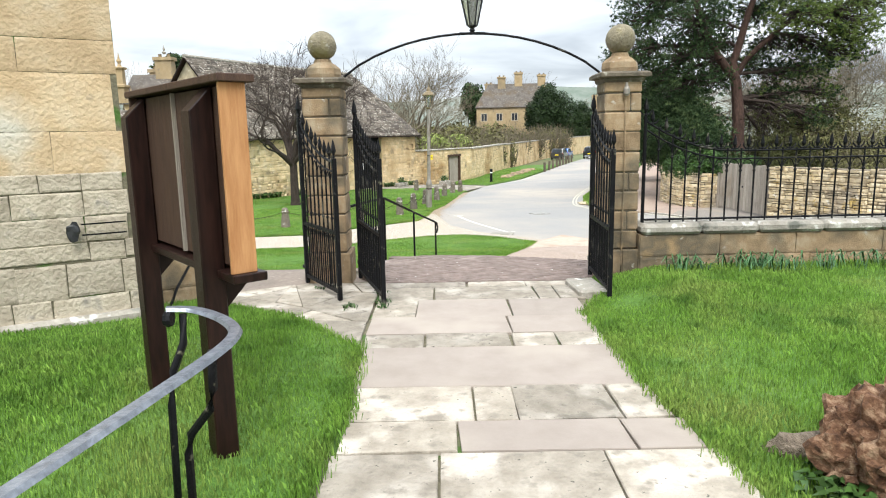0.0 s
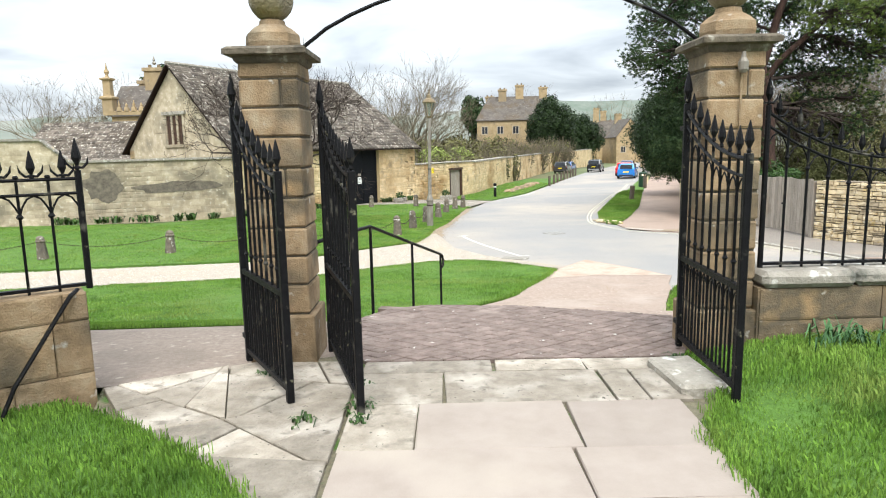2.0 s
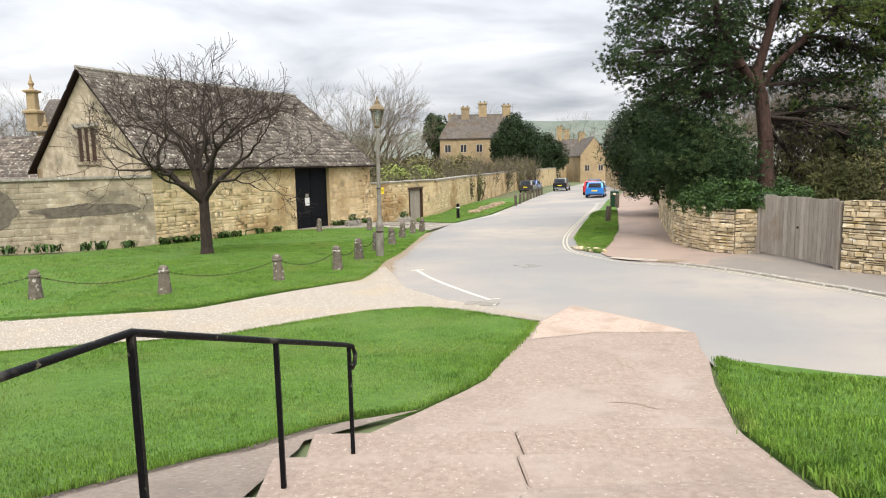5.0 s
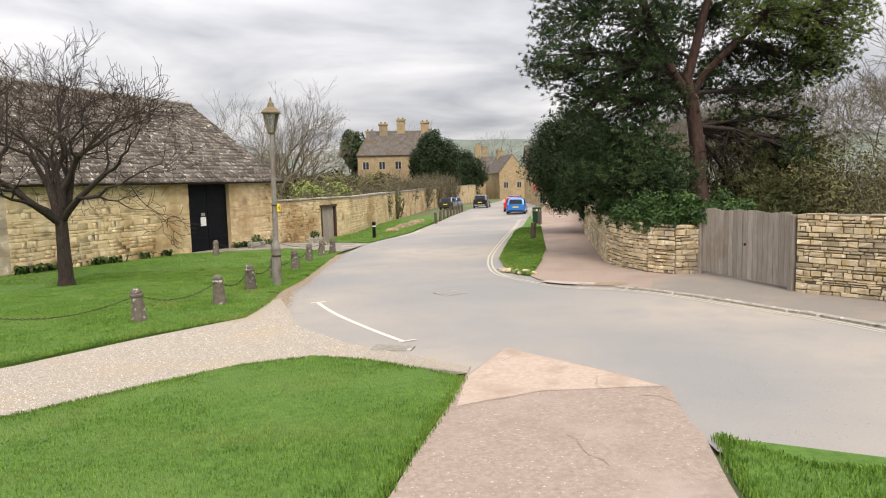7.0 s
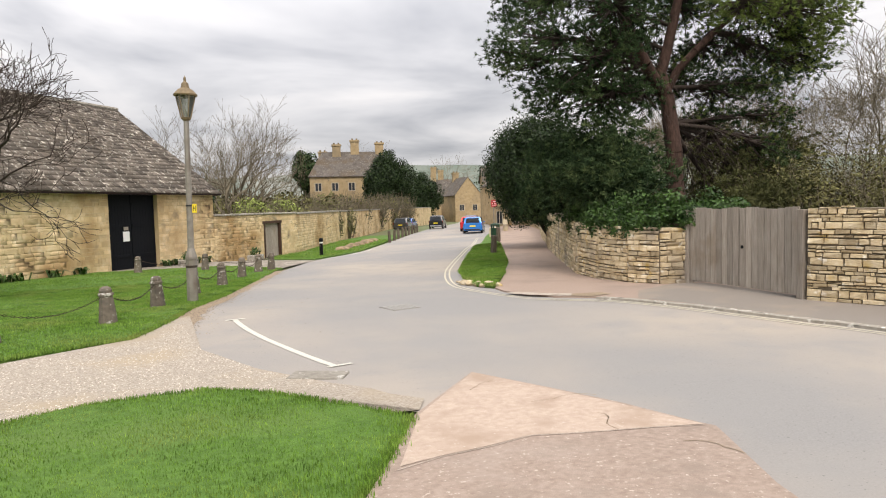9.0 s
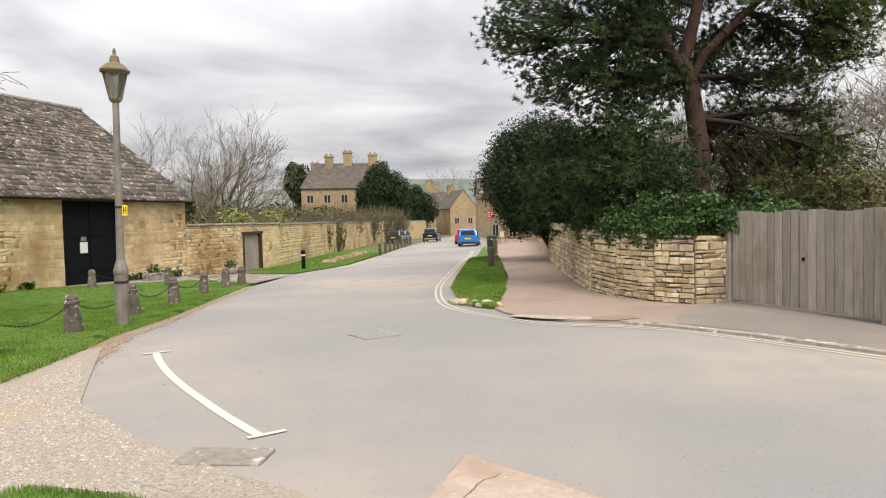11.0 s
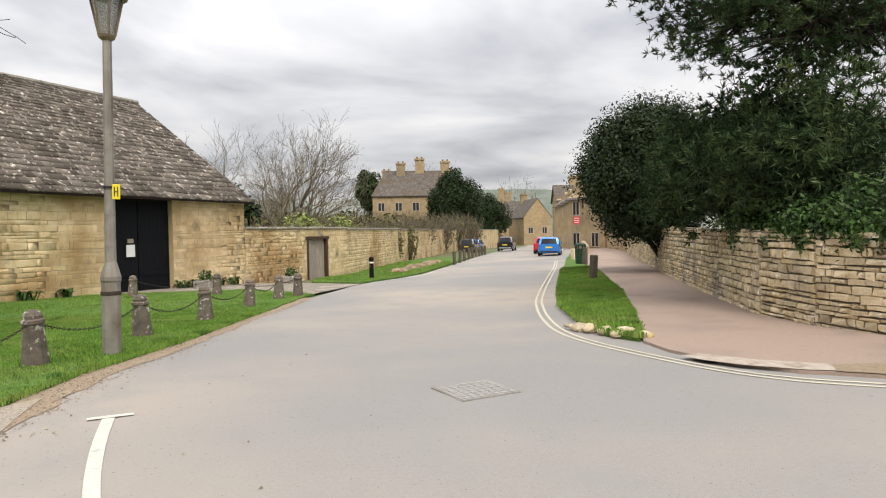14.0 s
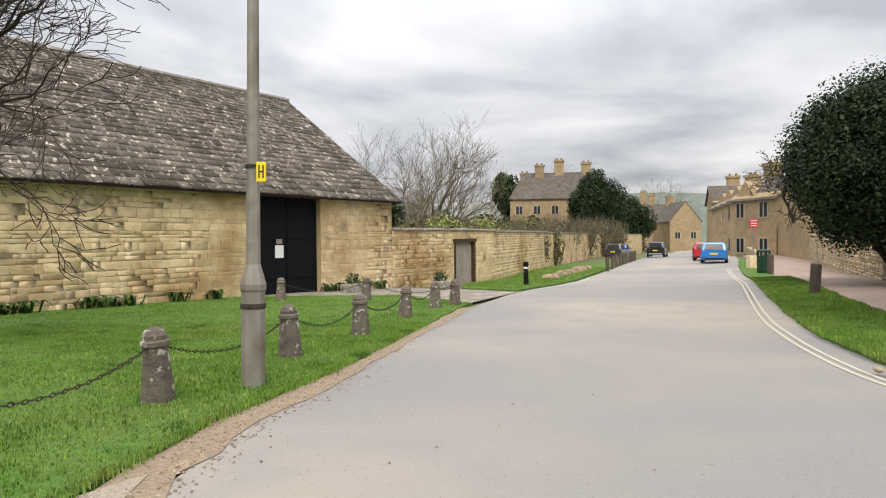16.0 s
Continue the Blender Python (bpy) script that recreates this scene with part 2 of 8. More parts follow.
BLACKDOOR = surf("black_door_paint", [(0.3, (0.004, 0.005, 0.007)), (0.7, (0.007, 0.008, 0.011))], 4, 0.7, 0.3, 30, stretch=(8, 8, 0.5), spec=0.15)
CAPDARK = surf("sooty_cap_stone", [(0.3, (0.07, 0.06, 0.045)), (0.7, (0.18, 0.15, 0.11))], 9, 0.95, 0.7, 40, stain=(9, (0.36, 0.34, 0.28), 0.62, 0.7))
BALLSTONE = surf("lichened_ball", [(0.3, (0.15, 0.13, 0.09)), (0.7, (0.27, 0.235, 0.16))], 10, 0.95, 0.9, 40, stain=[(3, (0.23, 0.20, 0.09), 0.5, 0.65), (16, (0.36, 0.34, 0.27), 0.64, 0.7)])
LINE = surf("road_line_paint", [(0.3, (0.50, 0.48, 0.42)), (0.7, (0.64, 0.62, 0.54))], 25, 0.8, 0.3, 90, stain=(14, (0.4, 0.38, 0.33), 0.62, 0.75))
YELLOWLINE = surf("pale_yellow_paint", [(0.3, (0.48, 0.44, 0.33)), (0.7, (0.60, 0.56, 0.44))], 25, 0.8, 0.3, 90, stain=(10, (0.36, 0.33, 0.28), 0.6, 0.75))
STEEL = surf("galvanised_post", [(0.3, (0.20, 0.18, 0.15)), (0.7, (0.33, 0.31, 0.27))], 6, 0.55, 0.2, 60, stain=(3, (0.17, 0.14, 0.11), 0.5, 0.7), metal=0.3)
BARK = surf("bark", [(0.3, (0.022, 0.016, 0.013)), (0.7, (0.07, 0.052, 0.042))], 8, 0.95, 0.9, 30, stretch=(3, 3, 0.6))
PINEBARK = surf("pine_bark", [(0.3, (0.03, 0.019, 0.015)), (0.7, (0.10, 0.058, 0.044))], 5, 0.95, 0.9, 20, stretch=(2, 2, 0.6))
TWIG = surf("twig", [(0.3, (0.03, 0.021, 0.017)), (0.7, (0.075, 0.055, 0.044))], 6, 0.95, 0, 30)
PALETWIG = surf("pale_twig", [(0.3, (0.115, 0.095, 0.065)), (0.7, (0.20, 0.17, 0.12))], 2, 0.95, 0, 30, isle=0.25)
# wide tone range puts foliage depth, dark gaps and light tips, into the colour
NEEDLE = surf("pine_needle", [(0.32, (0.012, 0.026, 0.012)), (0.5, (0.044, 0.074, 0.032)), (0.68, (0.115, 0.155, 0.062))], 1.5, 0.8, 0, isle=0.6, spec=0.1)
# lit version of the needle green: brightness of the right-hand boughs as colour
LITNEEDLE = surf("sunlit_needle", [(0.3, (0.075, 0.115, 0.026)), (0.7, (0.19, 0.245, 0.065))], 0.8, 0.8, 0, isle=0.4, spec=0.12)
OLIVENEEDLE = surf("olive_needle", [(0.3, (0.045, 0.050, 0.018)), (0.7, (0.115, 0.120, 0.045))], 0.8, 0.8, 0, isle=0.4, spec=0.2)
DARKLEAF = surf("evergreen_leaf", [(0.3, (0.007, 0.017, 0.006)), (0.6, (0.026, 0.046, 0.013)), (0.75, (0.06, 0.075, 0.02))], 1.5, 0.55, 0, isle=0.5, spec=0.2)
IVYLEAF = surf("ivy_leaf", [(0.3, (0.014, 0.038, 0.010)), (0.7, (0.065, 0.125, 0.026))], 3, 0.45, 0, isle=0.55, spec=0.25)
OLIVELEAF = surf("olive_twigs", [(0.3, (0.075, 0.068, 0.028)), (0.7, (0.17, 0.165, 0.065))], 0.7, 0.9, 0, isle=0.4, spec=0.2)
LIMELEAF = surf("lime_shrub", [(0.3, (0.16, 0.2, 0.05)), (0.7, (0.27, 0.32, 0.09))], 1.0, 0.9, 0, isle=0.4, spec=0.2)
GLASS = plain("car_glass", (0.02, 0.025, 0.03), 0.06, 0.0, 0.6)
TYRE = plain("tyre_rubber", (0.015, 0.015, 0.016), 0.85)
ALLOY = plain("alloy", (0.45, 0.46, 0.48), 0.3, 0.9)
REDLAMP = plain("red_lens", (0.45, 0.02, 0.02), 0.2)
WHITE = plain("white_panel", (0.8, 0.8, 0.78), 0.6)
YELLOW = plain("yellow_panel", (0.80, 0.62, 0.02), 0.5)
BLACK = plain("black_plastic", (0.015, 0.015, 0.016), 0.5)
REDSIGN = plain("red_sign_board", (0.55, 0.03, 0.04), 0.5)
GREENBIN = surf("green_bin_plastic", [(0.3, (0.008, 0.035, 0.018)), (0.7, (0.014, 0.05, 0.026))], 6, 0.5, 0.1, 40)
LAMPGLASS = plain("lamp_glass", (0.75, 0.76, 0.74), 0.12)
LAMPGLASS.node_tree.nodes["Principled BSDF"].inputs["Transmission Weight"].default_value = 0.95
STAINED = surf("stained_rubble", [(0.25, (0.27, 0.22, 0.15)), (0.5, (0.43, 0.36, 0.255)), (0.75, (0.56, 0.49, 0.38))], 3, 0.95, 0.8, 25, vary=0.18, stain=[(0.9, (0.22, 0.19, 0.14), 0.5, 0.68), (6, (0.62, 0.57, 0.47), 0.62, 0.74)])
LAMPTOP = surf("ochre_lamp_metal", [(0.3, (0.13, 0.095, 0.05)), (0.7, (0.25, 0.19, 0.11))], 12, 0.6, 0.2, 60)
RUSTIRON = surf("rusty_chain_iron", [(0.3, (0.025, 0.02, 0.016)), (0.7, (0.07, 0.05, 0.035))], 30, 0.8, 0.3, 90)
FARSLATE = surf("weathered_far_slate", [(0.3, (0.07, 0.06, 0.052)), (0.7, (0.15, 0.13, 0.112))], 1.2, 0.95, 0, stain=[(0.5, (0.11, 0.085, 0.06), 0.5, 0.65), (6, (0.26, 0.24, 0.21), 0.58, 0.7)])
CHALK = surf("pale_house_wall", [(0.3, (0.31, 0.225, 0.12)), (0.7, (0.46, 0.35, 0.205))], 1.6, 0.9, 0, stain=[(0.3, (0.27, 0.21, 0.13), 0.5, 0.7), (2.5, (0.20, 0.165, 0.12), 0.58, 0.75)])
DARKPANE = plain("dark_window_pane", (0.03, 0.033, 0.04), 0.12)

# ---------------------------------------------------------------- mesh helpers


def part(name, bm, material, parent=None, label="", smooth=False):
    me = bpy.data.meshes.new(name)
    bm.to_mesh(me)
    bm.free()
    me.materials.append(material)
    if smooth:
        for p in me.polygons:
            p.use_smooth = True
    ob = new(name, me)
    if parent is not None:
        ob.parent = parent
    if label:
        ob["label"] = label
    return ob


def raw(name, verts, faces, material, parent=None, smooth=False):
    me = bpy.data.meshes.new(name)
    verts = np.asarray(verts, dtype=np.float32).reshape(-1, 3)
    faces = np.asarray(faces, dtype=np.int32)
    k = faces.shape[1]
    me.vertices.add(len(verts))
    me.vertices.foreach_set("co", verts.ravel())
    me.loops.add(faces.size)
    me.loops.foreach_set("vertex_index", faces.ravel())
    me.polygons.add(len(faces))
    me.polygons.foreach_set("loop_start", np.arange(0, faces.size, k, dtype=np.int32))
    me.update(calc_edges=True)
    me.materials.append(material)
    ob = new(name, me)
    if parent is not None:
        ob.parent = parent
    return ob


def thing(name, m, label, category, group="", kind=""):
    ob = new(name)
    ob.empty_display_size = 0.2
    ob.matrix_basis = m
    return tagged(ob, label, category, group, kind)


def box(bm, x0, x1, y0, y1, z0, z1, m=None, bevel=0.0):
    r = bmesh.ops.create_cube(bm, size=1)
    vs = r["verts"]
    for v in vs:
        v.co = Vector(((x0 + x1) / 2 + v.co.x * (x1 - x0), (y0 + y1) / 2 + v.co.y * (y1 - y0), (z0 + z1) / 2 + v.co.z * (z1 - z0)))
    if bevel:
        es = list({e for v in vs for e in v.link_edges})
        r = bmesh.ops.bevel(bm, geom=es, offset=bevel, segments=1, affect="EDGES")
        vs = list({v for f in r["faces"] for v in f.verts} | {v for v in vs if v.is_valid})
    if m is not None:
        for v in vs:
            v.co = m @ v.co
    return vs


def tube(bm, pts, r, seg=6, cap=True):
    """A tube along points, with one radius or one for each point."""
    pts = [Vector(p) for p in pts]
    rs = r if isinstance(r, (list, tuple)) else [r] * len(pts)
    rings = []
    for i, p in enumerate(pts):
        d = (pts[min(i + 1, len(pts) - 1)] - pts[max(i - 1, 0)]).normalized()
        a = d.cross(Vector((0, 0, 1)) if abs(d.z) < 0.95 else Vector((1, 0, 0))).normalized()
        b = d.cross(a)
        rings.append([bm.verts.new(p + rs[i] * (math.cos(2 * math.pi * k / seg) * a + math.sin(2 * math.pi * k / seg) * b)) for k in range(seg)])
    for u, v in zip(rings, rings[1:]):
        for k in range(seg):
            bm.faces.new((u[k], u[(k + 1) % seg], v[(k + 1) % seg], v[k]))
    if cap:
        bm.faces.new(rings[0][::-1])
        bm.faces.new(rings[-1])


def lathe(bm, prof, seg=16, at=(0, 0, 0), square=False):
    """A turned shape from (radius, height) pairs."""
    at = Vector(at)
    rings = []
    for r, z in prof:
        rings.append([bm.verts.new(at + Vector((r * math.cos(2 * math.pi * (k + (0.5 if seg == 4 else 0)) / seg), r * math.sin(2 * math.pi * (k + (0.5 if seg == 4 else 0)) / seg), z))) for k in range(seg)])
    for u, v in zip(rings, rings[1:]):
        for k in range(seg):
            bm.faces.new((u[k], u[(k + 1) % seg], v[(k + 1) % seg], v[k]))
    bm.faces.new(rings[0][::-1])
    bm.faces.new(rings[-1])


def interp(x, xs, ys):
    return float(np.interp(x, xs, ys))


# ---------------------------------------------------------------- the lie of the land
GY = [-60, 5, 7, 8.4, 11.3, 12.9, 14, 15.6, 17, 19.2, 23, 28, 33, 42, 48, 52, 72, 100, 150, 400]
GZ = [0, 0, -0.02, -0.1, -0.82, -0.98, -1.03, -1.16, -1.2, -1.29, -1.26, -1.4, -1.55, -1.75, -1.98, -2.1, -2.12, -2.35, -3.3, -3.6]


def ground(x, y):
    xl = interp(y, [20, 30, 36, 43, 60, 91, 200], [0, 0.5, 1.25, 3, 9.3, 19.5, 50])
    k = interp(y, [28, 42, 70, 120], [0, 0.03, 0.035, 0.035])
    return interp(y, GY, GZ) + k * min(max(x - xl, 0), 14)


def sheet(name, outline, lift, material, skirt=0.0, step=2.0, wobble=0.0, rng=None, crown=0.0):
    """A piece of ground with the given outline, laid on the land, with a skirt at its edge."""
    pts = []
    rng = rng or random.Random(len(outline))
    for (xa, ya), (xb, yb) in zip(outline, outline[1:] + outline[:1]):
        n = max(1, int(math.hypot(xb - xa, yb - ya) / 0.35)) if wobble else 1
        n = min(n, 60)
        for i in range(n):
            w = wobble if 0 < i else 0
            pts.append((xa + (xb - xa) * i / n + rng.uniform(-w, w), ya + (yb - ya) * i / n + rng.uniform(-w, w)))
    bm = bmesh.new()
    f = bm.faces.new([bm.verts.new((x, y, 0)) for x, y in pts])
    if f.normal.z < 0 or sum(x0 * y1 - x1 * y0 for (x0, y0), (x1, y1) in zip(pts, pts[1:] + pts[:1])) < 0:
        f.normal_flip()
    bmesh.ops.triangulate(bm, faces=bm.faces[:])
    xs, ys = [p[0] for p in pts], [p[1] for p in pts]
    cuts = sorted({y for y in GY if min(ys) < y < max(ys)} | {28, 42, 70} & set(range(int(min(ys)) + 1, int(max(ys)))))
    far = max(max(xs) - min(xs), max(ys) - min(ys)) > 60
    for y in cuts + ([] if far else list(np.arange(min(ys) + 0.7, max(ys), step))):
        bmesh.ops.bisect_plane(bm, geom=bm.verts[:] + bm.edges[:] + bm.faces[:], plane_co=(0, y, 0), plane_no=(0, 1, 0))
    x = math.ceil(min(xs)) + 0.5
    while x < max(xs):
        bmesh.ops.bisect_plane(bm, geom=bm.verts[:] + bm.edges[:] + bm.faces[:], plane_co=(x, 0, 0), plane_no=(1, 0, 0))
        x += step * (3 if far else 1)
    for v in bm.verts:
        c = 0
        if crown and not v.is_boundary:
            c = crown * (0.6 + 0.8 * noise.noise(v.co * 0.45))
        v.co.z = ground(v.co.x, v.co.y) + lift + c
    if skirt:
        es = [e for e in bm.edges if e.is_boundary]
        r = bmesh.ops.extrude_edge_only(bm, edges=es)
        for v in (g for g in r["geom"] if isinstance(g, bmesh.types.BMVert)):
            v.co.z -= skirt
    bmesh.ops.recalc_face_normals(bm, faces=bm.faces[:])
    return part(name, bm, material, smooth=False)

# ---------------------------------------------------------------- ground, road, paths
bm = bmesh.new()
ys = [-60, -20, -5, 2] + [y for y in GY if y >= 5] + [9.1, 9.8, 10.5, 20.5, 25, 30, 36, 45, 60, 80, 120, 200, 300, 900, 2500]
xs = [-2500, -600, -200, -80, -40, -25, -15, -10, -6, -3, -1, 1, 3, 5, 7, 9, 11, 13, 16, 20, 25, 32, 40, 60, 90, 150, 300, 700, 2500]
ys = sorted(set(ys))
vg = [[bm.verts.new((x, y, ground(x, y) - 0.05)) for x in xs] for y in ys]
for i in range(len(ys) - 1):
    for j in range(len(xs) - 1):
        bm.faces.new((vg[i][j], vg[i][j + 1], vg[i + 1][j + 1], vg[i + 1][j]))
ground_ob = tagged(part("ground", bm, FIELD), "dull green and brown winter ground", "ground", kind="structure")

ROAD_LEFT = [(-0.2, 20.6), (-0.12, 23.0), (-0.12, 25.0), (0.25, 27.0), (0.66, 30.4), (1.45, 35.8), (3.04, 42.6), (9.3, 60.3), (19.5, 91), (37, 140), (60, 215)]
ROAD_RIGHT = [(14, 13.5), (9.45, 17.2), (9.25, 19.0), (8.35, 21.1), (7.75, 22.1), (7.3, 22.6), (6.6, 23.0), (6.2, 23.6), (5.95, 24.5), (5.75, 25.5), (5.75, 26.6), (5.95, 27.8), (6.4, 29.9), (7.45, 33.2), (10.3, 41.3), (11.7, 45.2), (16.2, 58), (20, 68), (30, 95), (48, 140), (72, 215)]
road = sheet("road", ROAD_LEFT + [(x + (0.45 if y > 24 else 0.3), y) for x, y in ROAD_RIGHT[::-1]] + [(30, 0.5), (28, -1.5), (12, 8.2), (4.6, 12.5), (3.9, 13.5), (4.2, 15.0), (4.55, 15.5), (4.2, 16.3), (3.4, 18.0), (2.5, 16.7), (1.2, 18.1)], 0.0, ASPHALT)
tagged(road, "worn grey asphalt road with sandy patches", "road", kind="structure")
gravel_path = sheet("gravel_path", [(-26, 16.0), (-12, 17.4), (-4, 19.05), (-2.4, 20.5), (-1.0, 21.6), (-0.75, 23.0), (-0.3, 23.8), (0.25, 20.6), (1.0, 19.3), (2.2, 17.6), (2.5, 16.75), (1.2, 18.0), (0.57, 18.4), (-0.46, 18.2), (-2.8, 16.5), (-12, 14.9), (-26, 13.6)], 0.012, GRAVEL)
tagged(gravel_path, "pale gravel track between the lawns", "path", kind="structure")
foot_path = sheet("concrete_path", [(-0.35, 11.2), (0.4, 12.2), (1.16, 13.3), (2.43, 16.6), (3.36, 18.0), (4.24, 16.3), (4.57, 15.46), (4.1, 14.3), (3.95, 13.75), (3.5, 12.67), (2.9, 11.0), (2.4, 9.3), (-0.5, 9.3)], 0.02, CONCRETE, skirt=0.06)
tagged(foot_path, "buff concrete footpath sloping to the road", "path", kind="structure")
side_path = sheet("side_path", [(-0.9, 7.35), (-1.15, 8.1), (-0.75, 8.6), (-0.6, 11.5), (0.4, 12.3), (-0.3, 12.0), (-1.3, 11.0), (-2.3, 9.3), (-4.5, 8.4), (-9, 8.0), (-9, 6.9), (-2.4, 6.7)], 0.008, SIDEBUFF)
tagged(side_path, "pinkish side path outside the churchyard", "path", kind="structure")
PAVE_EDGE = [(9.6, 17.3), (9.35, 19.1), (8.45, 21.15), (7.85, 22.2), (7.35, 22.7), (6.65, 23.1), (6.28, 23.7), (6.1, 24.6), (6.15, 25.35), (7.55, 28.6), (8.4, 30.8), (9.1, 32.5), (12.2, 42), (16.2, 54), (21.4, 69), (31, 95)]
WALL_FOOT = [(13.2, 17.9), (12.0, 20.1), (11.0, 21.2), (10.35, 24.0), (9.6, 24.2), (9.3, 25.0), (9.3, 26.2), (9.5, 27.6), (10.4, 30.4), (13.1, 38.2), (17.0, 48), (23.5, 64), (36.5, 100)]
pavement = sheet("pavement", PAVE_EDGE + [(36.7, 100.2)] + [(x + 0.3, y) for x, y in WALL_FOOT[::-1]] + [(16, 14)], 0.035, PINK, skirt=0.05)
tagged(pavement, "buff tarmac pavement beside the stone wall", "pavement", kind="structure")


def swell(x, y):
    """The churchyard grass swells up away from the path, by the church and under the low wall."""
    y = np.asarray(y)
    left = 0.09 * np.clip((-0.78 - x) / 0.5, 0, 1) * (y < 6.3) * np.clip((6.3 - y) / 1.5, 0, 1)
    return left + 0.13 * np.clip((x - 1.75) / 0.6, 0, 1) * np.clip((y - 4.3) / 2.2, 0, 1) * (y < 7.5)


def lawn(name, outline, lift, label, crown=0.02):
    ob = sheet(name, outline, lift, GRASS, skirt=0.14, step=0.8, wobble=0.035, crown=crown)
    for v in ob.data.vertices:
        v.co.z += float(swell(v.co.x, v.co.y))
    return tagged(ob, label, "lawn", kind="structure")


LAWN_A = [(-8, -3), (-0.75, -3), (-0.65, 2.75), (-0.58, 3.56), (-0.66, 4.8), (-0.95, 5.1), (-1.45, 5.6), (-2.2, 6.2), (-2.6, 6.35), (-8, 4.9)]
LAWN_B = [(1.5, -3), (1.42, 2.7), (1.28, 4.0), (1.27, 5.7), (1.55, 6.2), (1.7, 7.05), (9, 7.4), (9, -3)]
LAWN_C = [(-26, 13.4), (-12, 14.7), (-2.8, 16.3), (-0.46, 18.05), (0.57, 18.25), (1.2, 17.85), (2.38, 16.5), (1.1, 13.3), (0.35, 12.3), (-0.35, 12.1), (-1.35, 11.1), (-2.4, 9.4), (-4.5, 8.5), (-26, 8.2)]
LAWN_D = [(-26, 16.4), (-12, 17.8), (-4, 19.3), (-2.4, 20.75), (-0.85, 21.7), (-0.56, 23.0), (-0.40, 25.0), (0.02, 27.0), (0.42, 30.2), (1.2, 35.8), (1.45, 37.0), (-1.0, 40.2), (-6, 39.6), (-9.4, 33.8), (-12, 30.0), (-26, 29.5)]
LAWN_E = [(3.6, 12.67), (4.05, 13.7), (4.3, 13.0), (12.0, 7.6), (16, 4), (2.45, 7.6), (2.5, 9.3), (3.0, 11.0)]
LAWN_F = [(5.93, 26.1), (6.15, 25.45), (7.48, 28.6), (8.32, 30.8), (9.0, 32.5), (12.1, 42), (16.1, 54), (21.2, 69), (20.4, 68), (16.5, 58), (11.95, 45.2), (10.52, 41.3), (7.66, 33.2), (6.6, 29.9), (6.15, 27.8)]
LAWN_G = [(2.9, 41.6), (9.0, 60.2), (13.5, 74), (9.5, 74), (6.7, 67.2), (2.5, 53.0), (1.0, 48.0), (1.0, 44.0)]
lawn("lawn_churchyard_left", LAWN_A, 0.03, "lush green churchyard grass beside the flagged path")
lawn("lawn_churchyard_right", LAWN_B, 0.02, "bright green churchyard grass under the low wall")
lawn("lawn_bank", LAWN_C, 0.03, "mown green bank between steps and gravel track")
lawn("lawn_barn", LAWN_D, 0.03, "mown green lawn in front of the barn")
lawn("lawn_corner", LAWN_E, 0.03, "green grass corner beside the footpath")
lawn("verge", LAWN_F, 0.06, "narrow grass verge between road and pavement")
lawn("verge_far", LAWN_G, 0.07, "grass verge under the garden wall")

# ---------------------------------------------------------------- stone walls, piece by piece
STONE_FACES = [(0, 1, 2, 3), (4, 5, 1, 0), (5, 6, 2, 1), (6, 7, 3, 2), (7, 4, 0, 3), (8, 9, 5, 4), (9, 10, 6, 5), (10, 11, 7, 6), (11, 8, 4, 7)]


def stone_verts(rng, rough):
    """A unit stone: back in the wall at y=0, face at y=-1, edges worn."""
    a = [(-0.5, -0.5), (0.5, -0.5), (0.5, 0.5), (-0.5, 0.5)]
    j = lambda k: rng.uniform(-k, k)
    front = [(x * (0.93 + j(0.05 * rough)), -1 + j(0.12 * rough), z * (0.84 + j(0.10 * rough))) for x, z in a]
    mid = [(x * (1 + j(0.03 * rough)), -0.55, z * (1 + j(0.05 * rough))) for x, z in a]
    back = [(x, 0.3, z) for x, _, z in mid]
    return front + mid + back


_srng = random.Random(5)
STONE_KINDS = {r: [stone_verts(_srng, r * 1.45 if r > 1.5 else r) for _ in range(6)] for r in (0.3, 1.0, 1.6)}
_stone_cache = {}


def stone_mesh(kind, i, material):
    key = (kind, i, material.name)
    if key not in _stone_cache:
        me = bpy.data.meshes.new("stone")
        me.from_pydata(STONE_KINDS[kind][i], [], STONE_FACES)
        me.materials.append(material)
        _stone_cache[key] = me
    return _stone_cache[key]


PENDING = []


